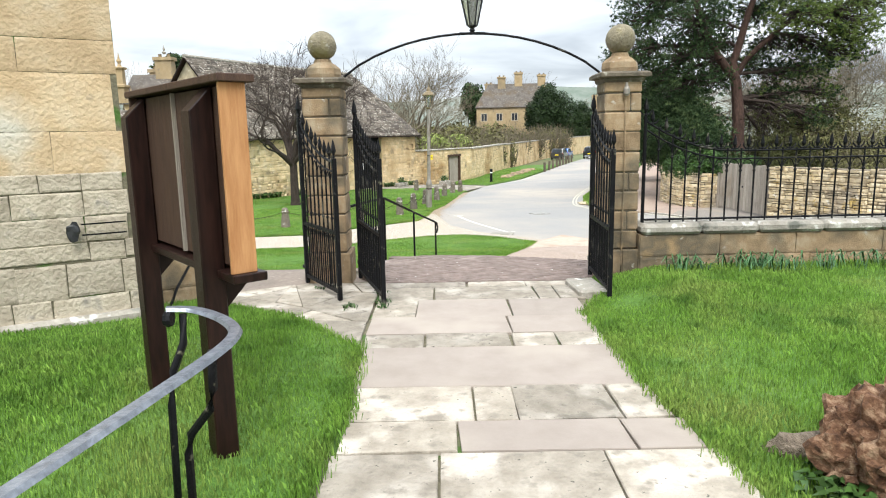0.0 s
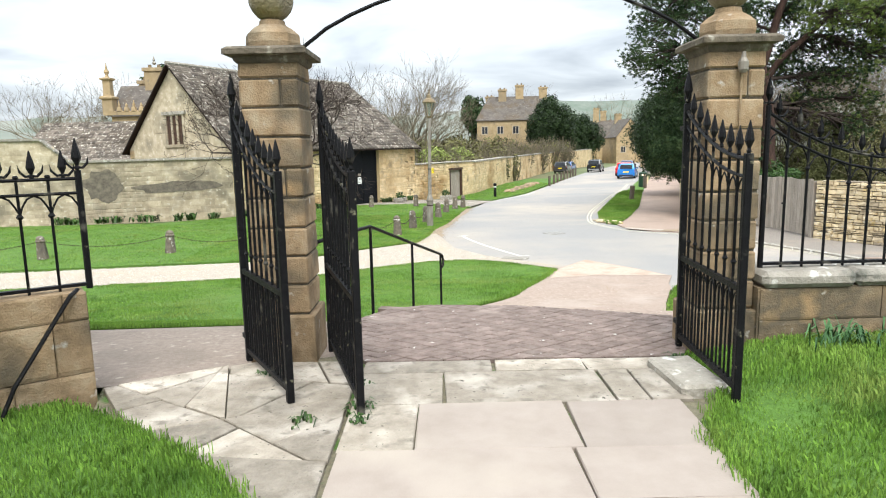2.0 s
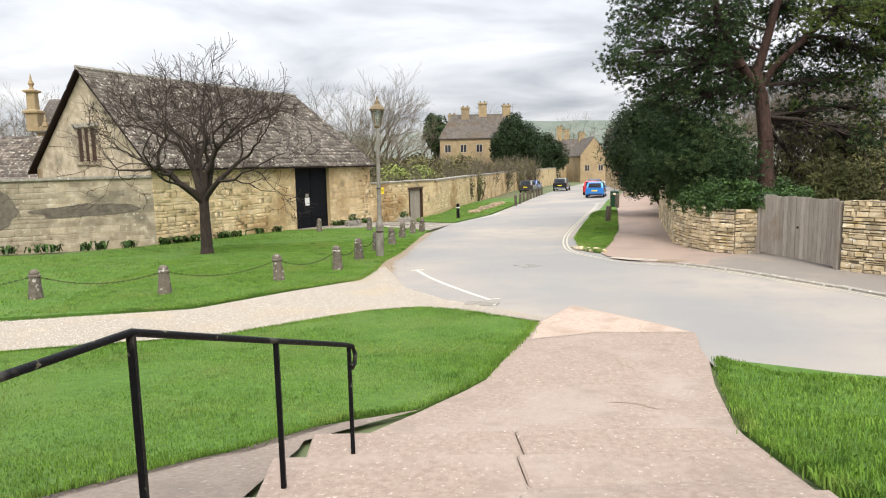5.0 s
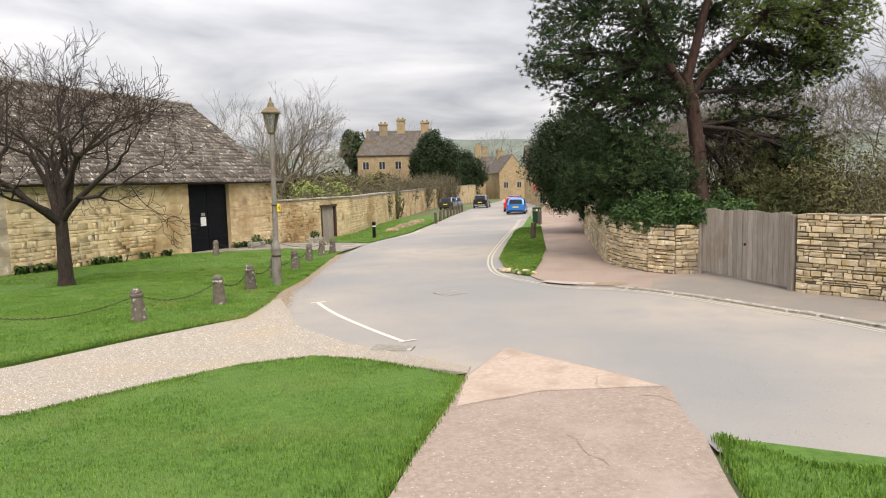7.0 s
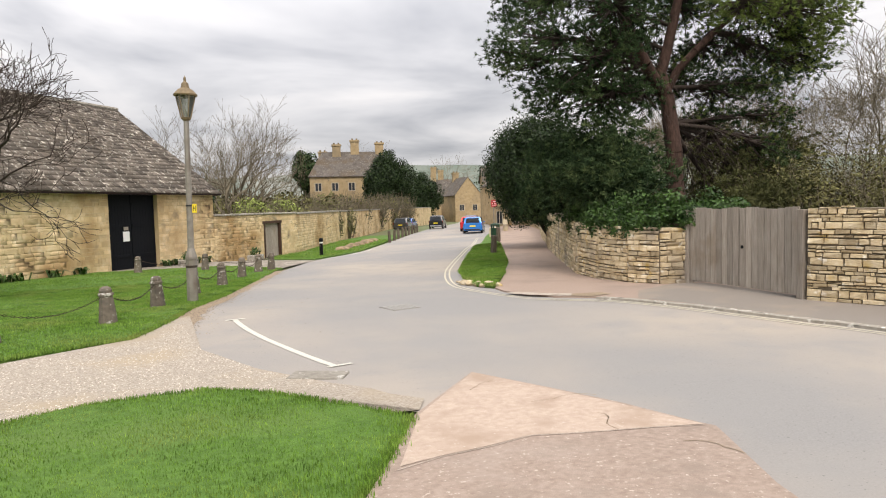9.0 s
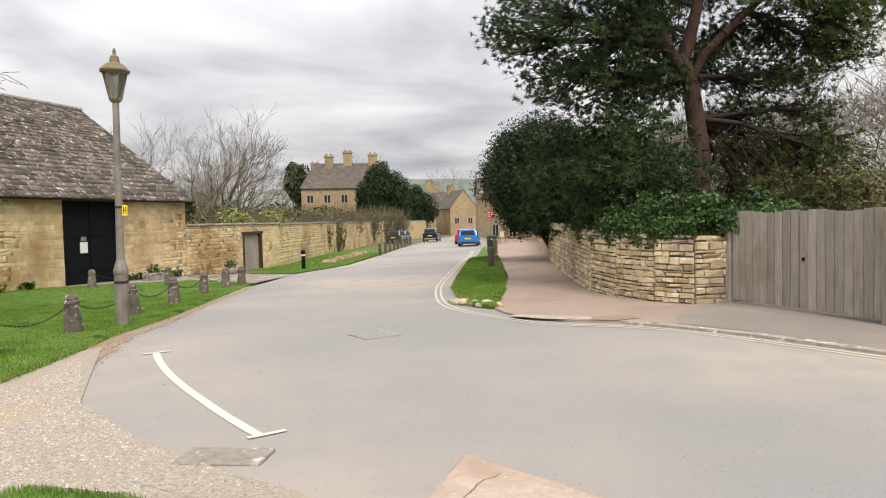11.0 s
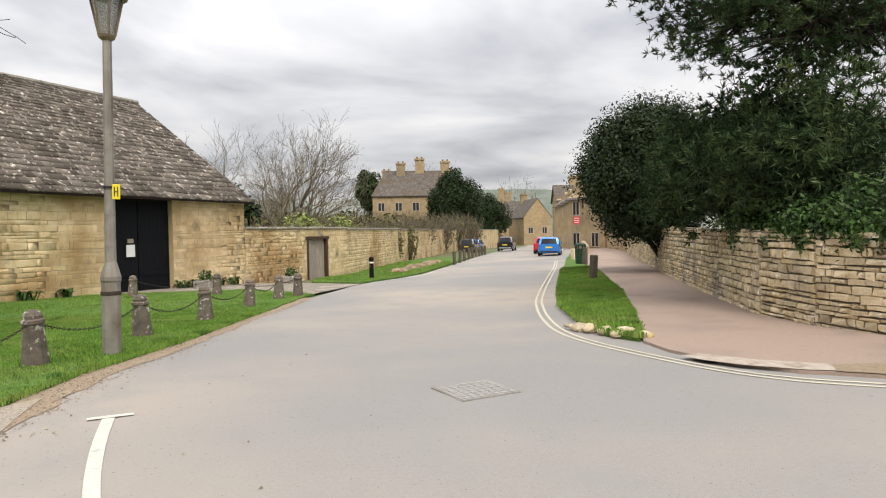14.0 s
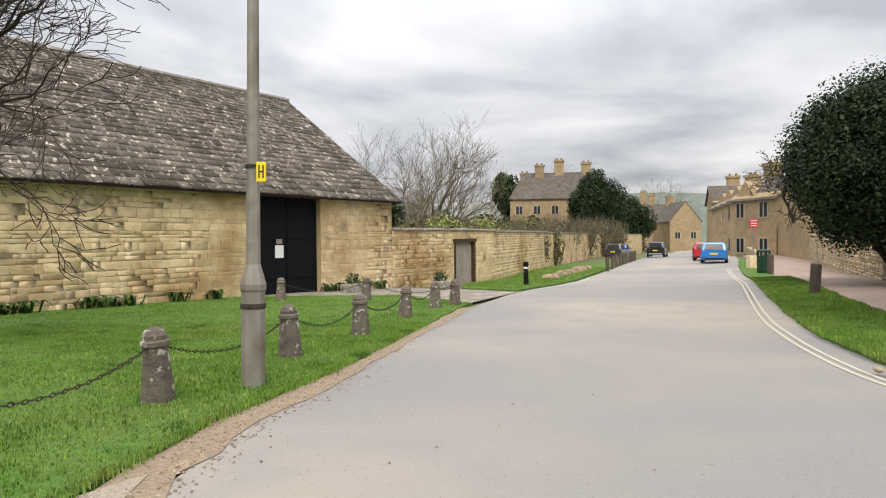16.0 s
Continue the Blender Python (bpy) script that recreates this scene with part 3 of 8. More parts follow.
def stones(parent, a, b, z0, ztop, course, length, material, kind=1.0, proud=0.02, limit=300, near=None, holes=(), rng=None, name="stone", joint=0.012):
    """Lays courses of stones on the face from a to b (x, y), seen from the side to the right of a->b. z0 and ztop: functions of 0..1. The nearest are parts, the rest one joined mesh."""
    rng = rng or random.Random(int(abs(a[0] * 31 + a[1] * 17 + b[0] * 7) * 10))
    a, b = Vector((*a, 0)), Vector((*b, 0))
    d = (b - a)
    ln = d.length
    d.normalize()
    ang = math.atan2(d.y, d.x)
    lay = []
    z = min(z0(0), z0(1)) - 0.05
    top = max(ztop(0), ztop(1))
    while z < top:
        h = course * (rng.uniform(0.5, 1.6) if kind > 1.5 else rng.uniform(0.6, 1.5))
        s = -rng.uniform(0, length * 0.5)
        while s < ln:
            w = length * (rng.uniform(0.4, 1.9) if kind > 1.5 else rng.uniform(0.55, 1.55))
            s0, s1 = max(s, 0), min(s + w, ln)
            mid = (s0 + s1) / 2 / ln
            zz, zt = z, min(z + h, ztop(mid) + (rng.uniform(-0.05, 0.04) if kind > 1.5 else 0))
            if kind > 0.9:
                zz += rng.uniform(-0.012, 0.012)
                zt += rng.uniform(-0.012, 0.012)
            ok = zt - zz > 0.03 and s1 - s0 > 0.05 and zt > z0(mid)
            for h0, h1, hz0, hz1 in holes:
                if s1 > h0 + 0.01 and s0 < h1 - 0.01 and zz < hz1 - 0.02 and zt > hz0:
                    if s0 < h0:
                        s1 = h0
                    elif s1 > h1:
                        s0 = h1
                    else:
                        ok = False
            if ok and s1 - s0 > 0.05:
                lay.append((s0, s1, zz, zt, rng.randrange(6)))
            s += w
        z += h
    if near is not None:
        lay.sort(key=lambda q: (a.x + d.x * q[0] - near[0]) ** 2 + (a.y + d.y * q[0] - near[1]) ** 2 + q[2] * 0.01)
    PENDING.append((parent, a, d, ang, lay, material, kind, proud, limit, name, joint))


def lay_stones():
    """The pieces of the walls, set in one go."""
    for parent, a, d, ang, lay, material, kind, proud, limit, name, joint in PENDING:
        inv = parent.matrix_world.inverted() if parent.type == "EMPTY" else Matrix()
        for s0, s1, za, zb, k in lay[:limit]:
            ob = bpy.data.objects.new(name, stone_mesh(kind, k, material))
            scene.collection.objects.link(ob)
            ob.parent = parent
            p = a + d * ((s0 + s1) / 2)
            ob.matrix_basis = inv @ Matrix.LocRotScale((p.x, p.y, (za + zb) / 2), Euler((0, 0, ang)), (s1 - s0 - joint, proud, zb - za - joint))
        rest = lay[limit:]
        if rest:
            vs, fs = [], []
            nx, ny = d.y, -d.x
            for s0, s1, za, zb, k in rest:
                o = len(vs)
                for x, y, z in STONE_KINDS[kind][k]:
                    s = (s0 + s1) / 2 + x * (s1 - s0 - joint)
                    vs.append((a.x + d.x * s - nx * y * proud, a.y + d.y * s - ny * y * proud, (za + zb) / 2 + z * (zb - za - joint)))
                fs += [tuple(o + q for q in f) for f in STONE_FACES]
            ob = raw(name + "_coursing", vs, fs, {"drystone": DRY_REST, "honey_limestone": BARN_REST}.get(material.name, material), parent)
            ob["kind"] = "stuff"


def wall_core(bm, a, b, t, z0a, z0b, z1a, z1b):
    """A wall core whose face runs from a to b; its thickness lies to the left of a->b."""
    dx, dy = b[0] - a[0], b[1] - a[1]
    ln = math.hypot(dx, dy)
    nx, ny = -dy / ln * t, dx / ln * t
    q = [(a[0], a[1], z0a), (b[0], b[1], z0b), (b[0] + nx, b[1] + ny, z0b), (a[0] + nx, a[1] + ny, z0a),
         (a[0], a[1], z1a), (b[0], b[1], z1b), (b[0] + nx, b[1] + ny, z1b), (a[0] + nx, a[1] + ny, z1a)]
    v = [bm.verts.new(p) for p in q]
    for f in ((3, 2, 1, 0), (4, 5, 6, 7), (0, 1, 5, 4), (1, 2, 6, 5), (2, 3, 7, 6), (3, 0, 4, 7)):
        bm.faces.new([v[i] for i in f])


def lin(p, q):
    return lambda s: p + (q - p) * s


# ---------------------------------------------------------------- gate piers
def gate_pier(x, y, w, label, seed):
    rng = random.Random(seed)
    t = thing("gate_pier", pose(x, y, -0.06), label, "gate pier", "gate piers")
    z, c = 0.0, w / 0.25
    first = True
    while z < 2.2:
        h = 0.40 if first else rng.uniform(0.195, 0.225)
        h = min(h, 2.23 - z)
        k = 0.035 if first else 0.0
        cut = rng.choice((None, None, None, None, 0.08)) if not first else 0.02
        for x0, x1 in ([(-w - k, w + k)] if cut is None else [(-w - k, cut - 0.004), (cut + 0.004, w + k)]):
            bm = bmesh.new()
            box(bm, x0, x1, -w - k, w + k, z + 0.005, z + h - 0.005, bevel=0.014)
            for v in bm.verts:
                v.co += Vector((rng.uniform(-0.004, 0.004), rng.uniform(-0.004, 0.004), 0))
            part("stone_block", bm, PIER, t)
        z += h
        first = False
    bm = bmesh.new()
    box(bm, -w + 0.012, w - 0.012, -w + 0.012, w - 0.012, 0.0, 2.23)
    part("mortar_core", bm, PIERBED, t)
    bm = bmesh.new()
    lathe(bm, [(r * c * 1.4142, zz) for r, zz in ((0.255, 2.215), (0.275, 2.235), (0.28, 2.26), (0.345, 2.27), (0.345, 2.305), (0.31, 2.325))], 4)
    part("cap_stone", bm, CAPDARK, t, "dark moulded cap stone")
    bm = bmesh.new()
    lathe(bm, [(0.19, 2.33), (0.2, 2.37), (0.195, 2.43), (0.15, 2.47), (0.10, 2.50), (0.09, 2.535)], 8)
    part("ball_base", bm, PIER, t)
    bm = bmesh.new()
    bmesh.ops.create_uvsphere(bm, u_segments=28, v_segments=18, radius=0.157, matrix=Matrix.Translation((0, 0, 2.68)))
    for v in bm.verts:
        v.co += v.normal * noise.noise(v.co * 9) * 0.006
    part("ball_finial", bm, BALLSTONE, t, "lichen-covered stone ball", smooth=True)
    return t


PIER_L, PIER_R = (-1.295, 7.42, 0.21), (1.968, 7.312, 0.197)
gate_pier(*PIER_L, "weathered limestone gate pier with ball finial", 3)
gate_pier(*PIER_R, "mossy limestone gate pier with a small wall light", 8)
t = thing("pier_light", pose(1.985, 7.10, 2.06), "small grey bulkhead light with cable on the pier", "wall light")
bm = bmesh.new()
lathe(bm, [(0.02, -0.05), (0.034, -0.03), (0.036, 0.02), (0.018, 0.05), (0.012, 0.09)], 10, (0, -0.03, 0))
part("lamp_body", bm, STEEL, t)
bm = bmesh.new()
tube(bm, [(0, -0.012, -0.05), (0.005, -0.012, -0.8), (0.0, -0.012, -1.9)], 0.009, 6)
part("cable", bm, PIER, t)

# overthrow arch with lantern
t = thing("overthrow_arch", pose(0, 7.32, 2.25), "thin black iron arch spanning the gate piers", "iron arch")
bm = bmesh.new()
pts = [(-1.06, 0.06, 0.0)] + [(-1.06 + 2.82 * i / 16, 0, 0.02 + 0.44 * (1 - (2 * i / 16 - 1) ** 2) ** 0.85) for i in range(17)] + [(1.76, -0.06, 0.0)]
tube(bm, pts, 0.014, 6)
part("arch_bar", bm, IRON, t)
bm = bmesh.new()
box(bm, 0.22, 0.50, -0.018, 0.018, 0.452, 0.472)
part("lantern_seat", bm, IRON, t)
t = thing("gate_lantern", pose(0.36, 7.32, 2.72), "black iron hexagonal lantern with glass panes on the arch", "lantern")
bm = bmesh.new()
lathe(bm, [(0.012, 0.0), (0.035, 0.02), (0.02, 0.045), (0.05, 0.06), (0.055, 0.075)], 6)
part("foot", bm, IRON, t)
for k in range(6):
    c, s = math.cos(math.pi * k / 3), math.sin(math.pi * k / 3)
    c2, s2 = math.cos(math.pi * (k + 1) / 3), math.sin(math.pi * (k + 1) / 3)
    bm = bmesh.new()
    tube(bm, [(0.055 * c, 0.055 * s, 0.07), (0.135 * c, 0.135 * s, 0.43)], 0.007, 5)
    part("bar", bm, IRON, t)
    bm = bmesh.new()
    bm.faces.new([bm.verts.new(p) for p in ((0.052 * c, 0.052 * s, 0.075), (0.052 * c2, 0.052 * s2, 0.075), (0.13 * c2, 0.13 * s2, 0.43), (0.13 * c, 0.13 * s, 0.43))])
    bmesh.ops.solidify(bm, geom=bm.faces[:], thickness=0.003)
    part("pane", bm, LAMPGLASS, t, "pale glass pane")
bm = bmesh.new()
lathe(bm, [(0.15, 0.43), (0.15, 0.45), (0.06, 0.55), (0.03, 0.57), (0.02, 0.64)], 6)
part("roof", bm, IRON, t)


# ---------------------------------------------------------------- iron gates and fences
def spear(bm, x, z, s=1.0, lily=False):
    lathe(bm, [(0.009 * s, 0), (0.014 * s, 0.01 * s), (0.009 * s, 0.03 * s), (0.026 * s, 0.07 * s), (0.020 * s, 0.11 * s), (0.003, 0.18 * s)], 6, (x, 0, z))
    if lily:
        for q in (-1, 1):
            tube(bm, [(x, 0, z + 0.02), (x + q * 0.03, 0, z + 0.015), (x + q * 0.058, 0, z + 0.045), (x + q * 0.066, 0, z + 0.085)], [0.009, 0.009, 0.008, 0.002], 5)


def iron_gate(name, m, width, hinge, free, label, bars=8):
    """An iron gate leaf from the hinge at x=0; the top sweeps down to the free end."""
    t = thing(name, m, label, "iron gate", "churchyard gates")
    sweep = lambda x: free + (hinge - free) * (1 - x / width) ** 1.9
    for x0, top, nm in ((0, hinge + 0.05, "hinge_stile"), (width, free + 0.03, "closing_stile")):
        bm = bmesh.new()
        box(bm, x0 - 0.022, x0 + 0.022, -0.022, 0.022, 0.0, top, bevel=0.005)
        spear(bm, x0, top, 1.25 if x0 == 0 else 1.0, lily=(x0 == 0))
        part(nm, bm, IRON, t)
    for z in (0.16, hinge - 0.14):
        bm = bmesh.new()
        box(bm, -0.10, -0.02, -0.016, 0.016, z, z + 0.035)
        part("hinge_pin", bm, IRON, t)
    for z, nm in ((0.07, "bottom_rail"), (0.66, "lock_rail")):
        bm = bmesh.new()
        box(bm, 0.022, width - 0.022, -0.017, 0.017, z, z + 0.035)
        part(nm, bm, IRON, t)
    for off, r, nm in ((0.0, 0.014, "top_rail"), (-0.10, 0.011, "second_rail")):
        bm = bmesh.new()
        tube(bm, [(width * i / 12, 0, sweep(width * i / 12) + off) for i in range(13)], r, 6)
        part(nm, bm, IRON, t)
    for i in range(1, bars):
        x = width * i / bars
        bm = bmesh.new()
        tube(bm, [(x, 0, 0.09), (x, 0, sweep(x) + 0.01)], 0.0095, 6)
        spear(bm, x, sweep(x) + 0.01, 0.95)
        lathe(bm, [(0.010, 0.9), (0.017, 0.915), (0.010, 0.93)], 6, (x, 0, -0.1))
        part("bar", bm, IRON, t)
    for i in range(2 * bars):
        x = width * (i + 0.5) / (2 * bars)
        bm = bmesh.new()
        tube(bm, [(x + width / (4 * bars), 0, 0.09), (x + width / (4 * bars), 0, 0.60 + (0.0 if i % 2 else 0.03))], 0.007, 5)
        part("dog_bar", bm, IRON, t)
    for i in range(bars):
        x0, x1 = width * i / bars, width * (i + 1) / bars
        for base in (0.52, None):
            zt = 0.65 if base else min(sweep(x0), sweep(x1)) - 0.11
            r = (x1 - x0)
            for s in (0, 1):
                xa, xb = (x0, (x0 + x1) / 2) if s == 0 else (x1, (x0 + x1) / 2)
                bm = bmesh.new()
                tube(bm, [(xa, 0, zt - r * 0.95), (xa + (xb - xa) * 0.18, 0, zt - r * 0.5), (xa + (xb - xa) * 0.5, 0, zt - r * 0.2), (xb, 0, zt)], 0.006, 4)
                part("arch_tracery", bm, IRON, t)
    return t


def from_to(a, b, z):
    return pose(a[0], a[1], z, 0, 0, math.degrees(math.atan2(b[1] - a[1], b[0] - a[0]))), math.hypot(b[0] - a[0], b[1] - a[1])


m, w = from_to((1.675, 7.23), (1.62, 6.15), 0.03)
iron_gate("iron_gate", m, w, 1.74, 1.42, "black wrought-iron gate leaf with arrow finials standing open")
m, w = from_to((-0.955, 7.30), (-0.585, 6.10), 0.02)
iron_gate("iron_gate", m, w, 1.74, 1.38, "black wrought-iron gate leaf with flaking paint and yellow lichen standing open", 10)
m, w = from_to((-1.53, 7.12), (-1.04, 6.30), 0.02)
iron_gate("side_gate", m, w, 1.78, 1.38, "narrow black wrought-iron side gate standing open", 8)


def railing(name, a, b, z, label, flat, rise=0.0, gap=0.155):
    """Arcaded iron railing on a wall, from a to b; rise lifts the first metre in a sweep."""
    m, ln = from_to(a, b, z)
    t = thing(name, m, label, "iron railing")
    top = lambda x: flat + rise * max(0.0, 1 - x / 1.0) ** 2
    bm = bmesh.new()
    tube(bm, [(0, 0, 0), (0, 0, top(0) + 0.05)], 0.02, 8)
    spear(bm, 0, top(0) + 0.05, 1.1, True)
    part("end_post", bm, IRON, t)
    for off, r, nm in ((0.0, 0.012, "top_rail"), (-0.09, 0.011, "second_rail")):
        bm = bmesh.new()
        n = max(6, int(ln / 0.2))
        tube(bm, [(ln * i / n, 0, top(ln * i / n) + off) for i in range(n + 1)], r, 6)
        part(nm, bm, IRON, t)
    bm = bmesh.new()
    box(bm, 0, ln, -0.02, 0.02, 0.02, 0.04)
    part("bottom_rail", bm, IRON, t)
    n = int(ln / gap)
    for i in range(1, n + 1):
        x = i * gap
        bm = bmesh.new()
        tube(bm, [(x, 0, 0), (x, 0, top(x) + 0.02)], 0.0095, 6)
        lathe(bm, [(0.011, 0), (0.021, 0.012), (0.011, 0.03)], 6, (x, 0, top(x) - 0.235))
        lathe(bm, [(0.011, 0), (0.017, 0.012), (0.011, 0.024)], 6, (x, 0, top(x) + 0.004))
        part("bar", bm, IRON, t)
        bm = bmesh.new()
        spear(bm, x - gap / 2, top(x - gap / 2) + 0.005, 0.95, True)
        part("finial", bm, IRON, t)
        for s in (0, 1):
            xa = x - gap if s == 0 else x
            xb = x - gap / 2
            zt = top(xb) - 0.095
            bm = bmesh.new()
            tube(bm, [(xa, 0, zt - 0.125), (xa + (xb - xa) * 0.2, 0, zt - 0.07), (xa + (xb - xa) * 0.55, 0, zt - 0.02), (xb, 0, zt)], 0.006, 4)
            part("arch_tracery", bm, IRON, t)
    return t


# low wall and railing right of the gate
t = tagged(new("wall_churchyard_right"), "low stained limestone churchyard wall with lichened coping", "wall", kind="structure")
bm = bmesh.new()
wall_core(bm, (2.17, 7.06), (9.5, 7.30), 0.34, -0.2, -0.2, 0.505, 0.505)
part("wall_body", bm, PIER, t)
stones(t, (2.18, 7.055), (9.5, 7.295), lin(-0.05, -0.05), lin(0.505, 0.505), 0.27, 0.75, PIER, 0.3, 0.014, joint=0.006)
x = 2.18
rng = random.Random(4)
while x < 9.4:
    w = rng.uniform(0.6, 0.95)
    bm = bmesh.new()
    box(bm, x + 0.005, x + w - 0.005, -0.05, 0.40, 0.505, 0.625, bevel=0.035)
    ob = part("coping_stone", bm, CAPSTONE, t)
    ob.matrix_basis = pose(0, 7.06 + (x - 2.13) * 0.0325, 0, 0, 0, 0)
    x += w
railing("iron_railing", (2.24, 7.20), (7.6, 7.36), 0.625, "black arcaded iron railing with fleur finials on the low wall", 0.78, 0.34)
# low wall and railing left of the side gate
t = tagged(new("wall_churchyard_left"), "low ashlar wall stub beside the church", "wall", kind="structure")
bm = bmesh.new()
wall_core(bm, (-4.4, 5.02), (-2.32, 6.47), 0.36, -0.2, -0.2, 0.70, 0.70)
part("wall_body", bm, PIER, t)
stones(t, (-4.4, 5.01), (-2.31, 6.467), lin(-0.05, -0.05), lin(0.71, 0.71), 0.3, 0.6, PIER, 0.3, 0.014, joint=0.006)
railing("iron_railing", (-2.36, 6.60), (-4.3, 5.24), 0.70, "black arcaded iron railing beside the church", 0.70, 0.0, 0.165)
t = thing("stay_bar", pose(-2.36, 6.40, 0.72), "bent iron stay bar bracing the railing post", "stay bar")
bm = bmesh.new()
tube(bm, [(0, 0.06, 0.0), (0.0, -0.02, -0.02), (-0.22, -0.3, -0.5), (-0.27, -0.36, -0.66), (-0.28, -0.38, -0.73)], 0.013, 6)
part("bar", bm, IRON, t)

# ---------------------------------------------------------------- church corner
t = tagged(new("wall_church"), "golden ashlar and grey rubble church wall corner", "wall", kind="structure")
ca, cb = (-7.5, 2.70), (-2.72, 5.62)
bm = bmesh.new()
wall_core(bm, ca, cb, 0.9, -0.2, -0.2, 5.5, 5.5)
part("wall_body", bm, JOINT, t)
stones(t, (-5.0, 4.225), cb, lin(0.2, 0.2), lin(1.38, 1.38), 0.25, 0.48, CHURCHLOW, 1.0, 0.014, joint=0.008)
stones(t, (-5.0, 4.225), cb, lin(1.42, 1.42), lin(3.6, 3.6), 0.34, 0.75, CHURCH, 0.3, 0.007, joint=0.004, rng=random.Random(12))
bm = bmesh.new()
wall_core(bm, (-7.5, 2.60), (-2.65, 5.56), 0.3, -0.2, -0.2, 0.17, 0.17)
bmesh.ops.bevel(bm, geom=[e for e in bm.edges if all(v.co.z > 0 for v in e.verts)], offset=0.03, segments=1, affect="EDGES")
part("plinth", bm, CAPSTONE, t)
t = thing("putlog_hole", pose(-3.08, 5.345, 0.9, 0, 0, 31.4), "dark broken socket with two iron bars in church wall", "wall socket")
# no hole is cut: a flat black lump stands for the shade inside
bm = bmesh.new()
bmesh.ops.create_icosphere(bm, subdivisions=2, radius=0.07)
for v in bm.verts:
    v.co = Vector((v.co.x * 0.75, v.co.y * 0.15 - 0.025, v.co.z * 1.2)) * (1 + 0.5 * noise.noise(v.co * 30))
part("hollow", bm, BLACK, t)
for z in (-0.04, 0.05):
    bm = bmesh.new()
    box(bm, 0.06, 0.40, -0.042, -0.03, z, z + 0.012)
    part("iron_bar", bm, IRON, t)
t = tagged(new("wall_church_return"), "golden church wall turning away from the path", "wall", kind="structure")
bm = bmesh.new()
wall_core(bm, (-2.74, 5.64), (-3.21, 6.4), 3.0, -0.2, -0.2, 5.49, 5.49)
part("wall_body", bm, CHURCH, t)

# ---------------------------------------------------------------- notice board, seen from behind
t = thing("notice_board", pose(-1.325, 3.268, 0.0, 0, 0, -50), "dark-stained oak notice board on two posts seen from behind", "notice board")
for x in (-0.66, 0.35):
    bm = bmesh.new()
    box(bm, x - 0.055, x + 0.055, -0.06, 0.05, -0.1, 1.875, bevel=0.006)
    for v in bm.verts:
        if v.co.z > 1.75 and v.co.y < 0:
            v.co.z -= 0.10
    part("post", bm, DARKWOOD, t)
for x0, x1 in ((-0.60, -0.12), (-0.115, 0.22), (0.225, 0.55)):
    bm = bmesh.new()
    box(bm, x0, x1, 0.055, 0.075, 1.06, 1.875, bevel=0.003)
    part("back_board", bm, BROWNWOOD, t)
bm = bmesh.new()
box(bm, -0.126, -0.112, 0.035, 0.055, 1.06, 1.875)
part("cover_strip", bm, GREYWOOD, t)
bm = bmesh.new()
box(bm, 0.55, 0.572, 0.015, 0.135, 1.04, 1.885, bevel=0.003)
part("side_panel", bm, PALEWOOD, t, "pale orange oak side panel")
bm = bmesh.new()
box(bm, -0.80, -0.778, 0.015, 0.135, 1.04, 1.885, bevel=0.003)
box(bm, -0.778, -0.60, 0.055, 0.075, 1.06, 1.875)
part("side_panel", bm, BROWNWOOD, t)
bm = bmesh.new()
box(bm, -0.82, 0.60, 0.0, 0.17, 1.885, 1.92, bevel=0.004)
part("top_board", bm, BROWNWOOD, t)
bm = bmesh.new()
box(bm, -0.82, 0.60, 0.01, 0.17, 1.0, 1.04, bevel=0.004)
part("sill", bm, DARKWOOD, t)
bm = bmesh.new()
box(bm, -0.778, 0.55, 0.11, 0.12, 1.04, 1.885)
part("front_panel", bm, PALEWOOD, t)
for x in (-0.66, 0.35):
    bm = bmesh.new()
    v = [bm.verts.new(p) for p in ((x - 0.03, 0.05, 0.84), (x - 0.03, 0.05, 0.99), (x - 0.03, 0.2, 0.99), (x + 0.03, 0.05, 0.84), (x + 0.03, 0.05, 0.99), (x + 0.03, 0.2, 0.99))]
    for f in ((0, 1, 2), (5, 4, 3), (0, 3, 4, 1), (1, 4, 5, 2), (2, 5, 3, 0)):
        bm.faces.new([v[i] for i in f])
    part("bracket", bm, DARKWOOD, t)

# worn handrail beside the path
t = thing("path_handrail", pose(0, 0, 0), "worn flat iron handrail on two cranked legs", "handrail")
rail = [(-1.0, 0.6, 0.95), (-0.90, 1.19, 0.95), (-0.82, 1.65, 0.95), (-0.76, 2.05, 0.95), (-0.76, 2.24, 0.95), (-0.80, 2.36, 0.95), (-0.90, 2.48, 0.955), (-1.02, 2.55, 0.965), (-1.12, 2.53, 0.975)]
bm = bmesh.new()
dense = []
for i in range(len(rail) - 1):
    p0, p1, p2, p3 = (Vector(rail[max(0, min(len(rail) - 1, i + k))]) for k in (-1, 0, 1, 2))
    for s in range(5):
        u = s / 5
        dense.append(0.5 * ((2 * p1) + (p2 - p0) * u + (2 * p0 - 5 * p1 + 4 * p2 - p3) * u * u + (3 * p1 - p0 - 3 * p2 + p3) * u ** 3))
dense.append(Vector(rail[-1]))
rings = []
for i, p in enumerate(dense):
    d = (dense[min(i + 1, len(dense) - 1)] - dense[max(i - 1, 0)]).normalized()
    a = d.cross(Vector((0, 0, 1))).normalized()
    prof = ((-0.026, -0.008), (-0.018, 0.006), (0.018, 0.006), (0.026, -0.008), (0.02, -0.012), (-0.02, -0.012))
    rings.append([bm.verts.new(p + a * u + Vector((0, 0, v))) for u, v in prof])
for u, v in zip(rings, rings[1:]):
    for k in range(6):
        bm.faces.new((u[k], u[(k + 1) % 6], v[(k + 1) % 6], v[k]))
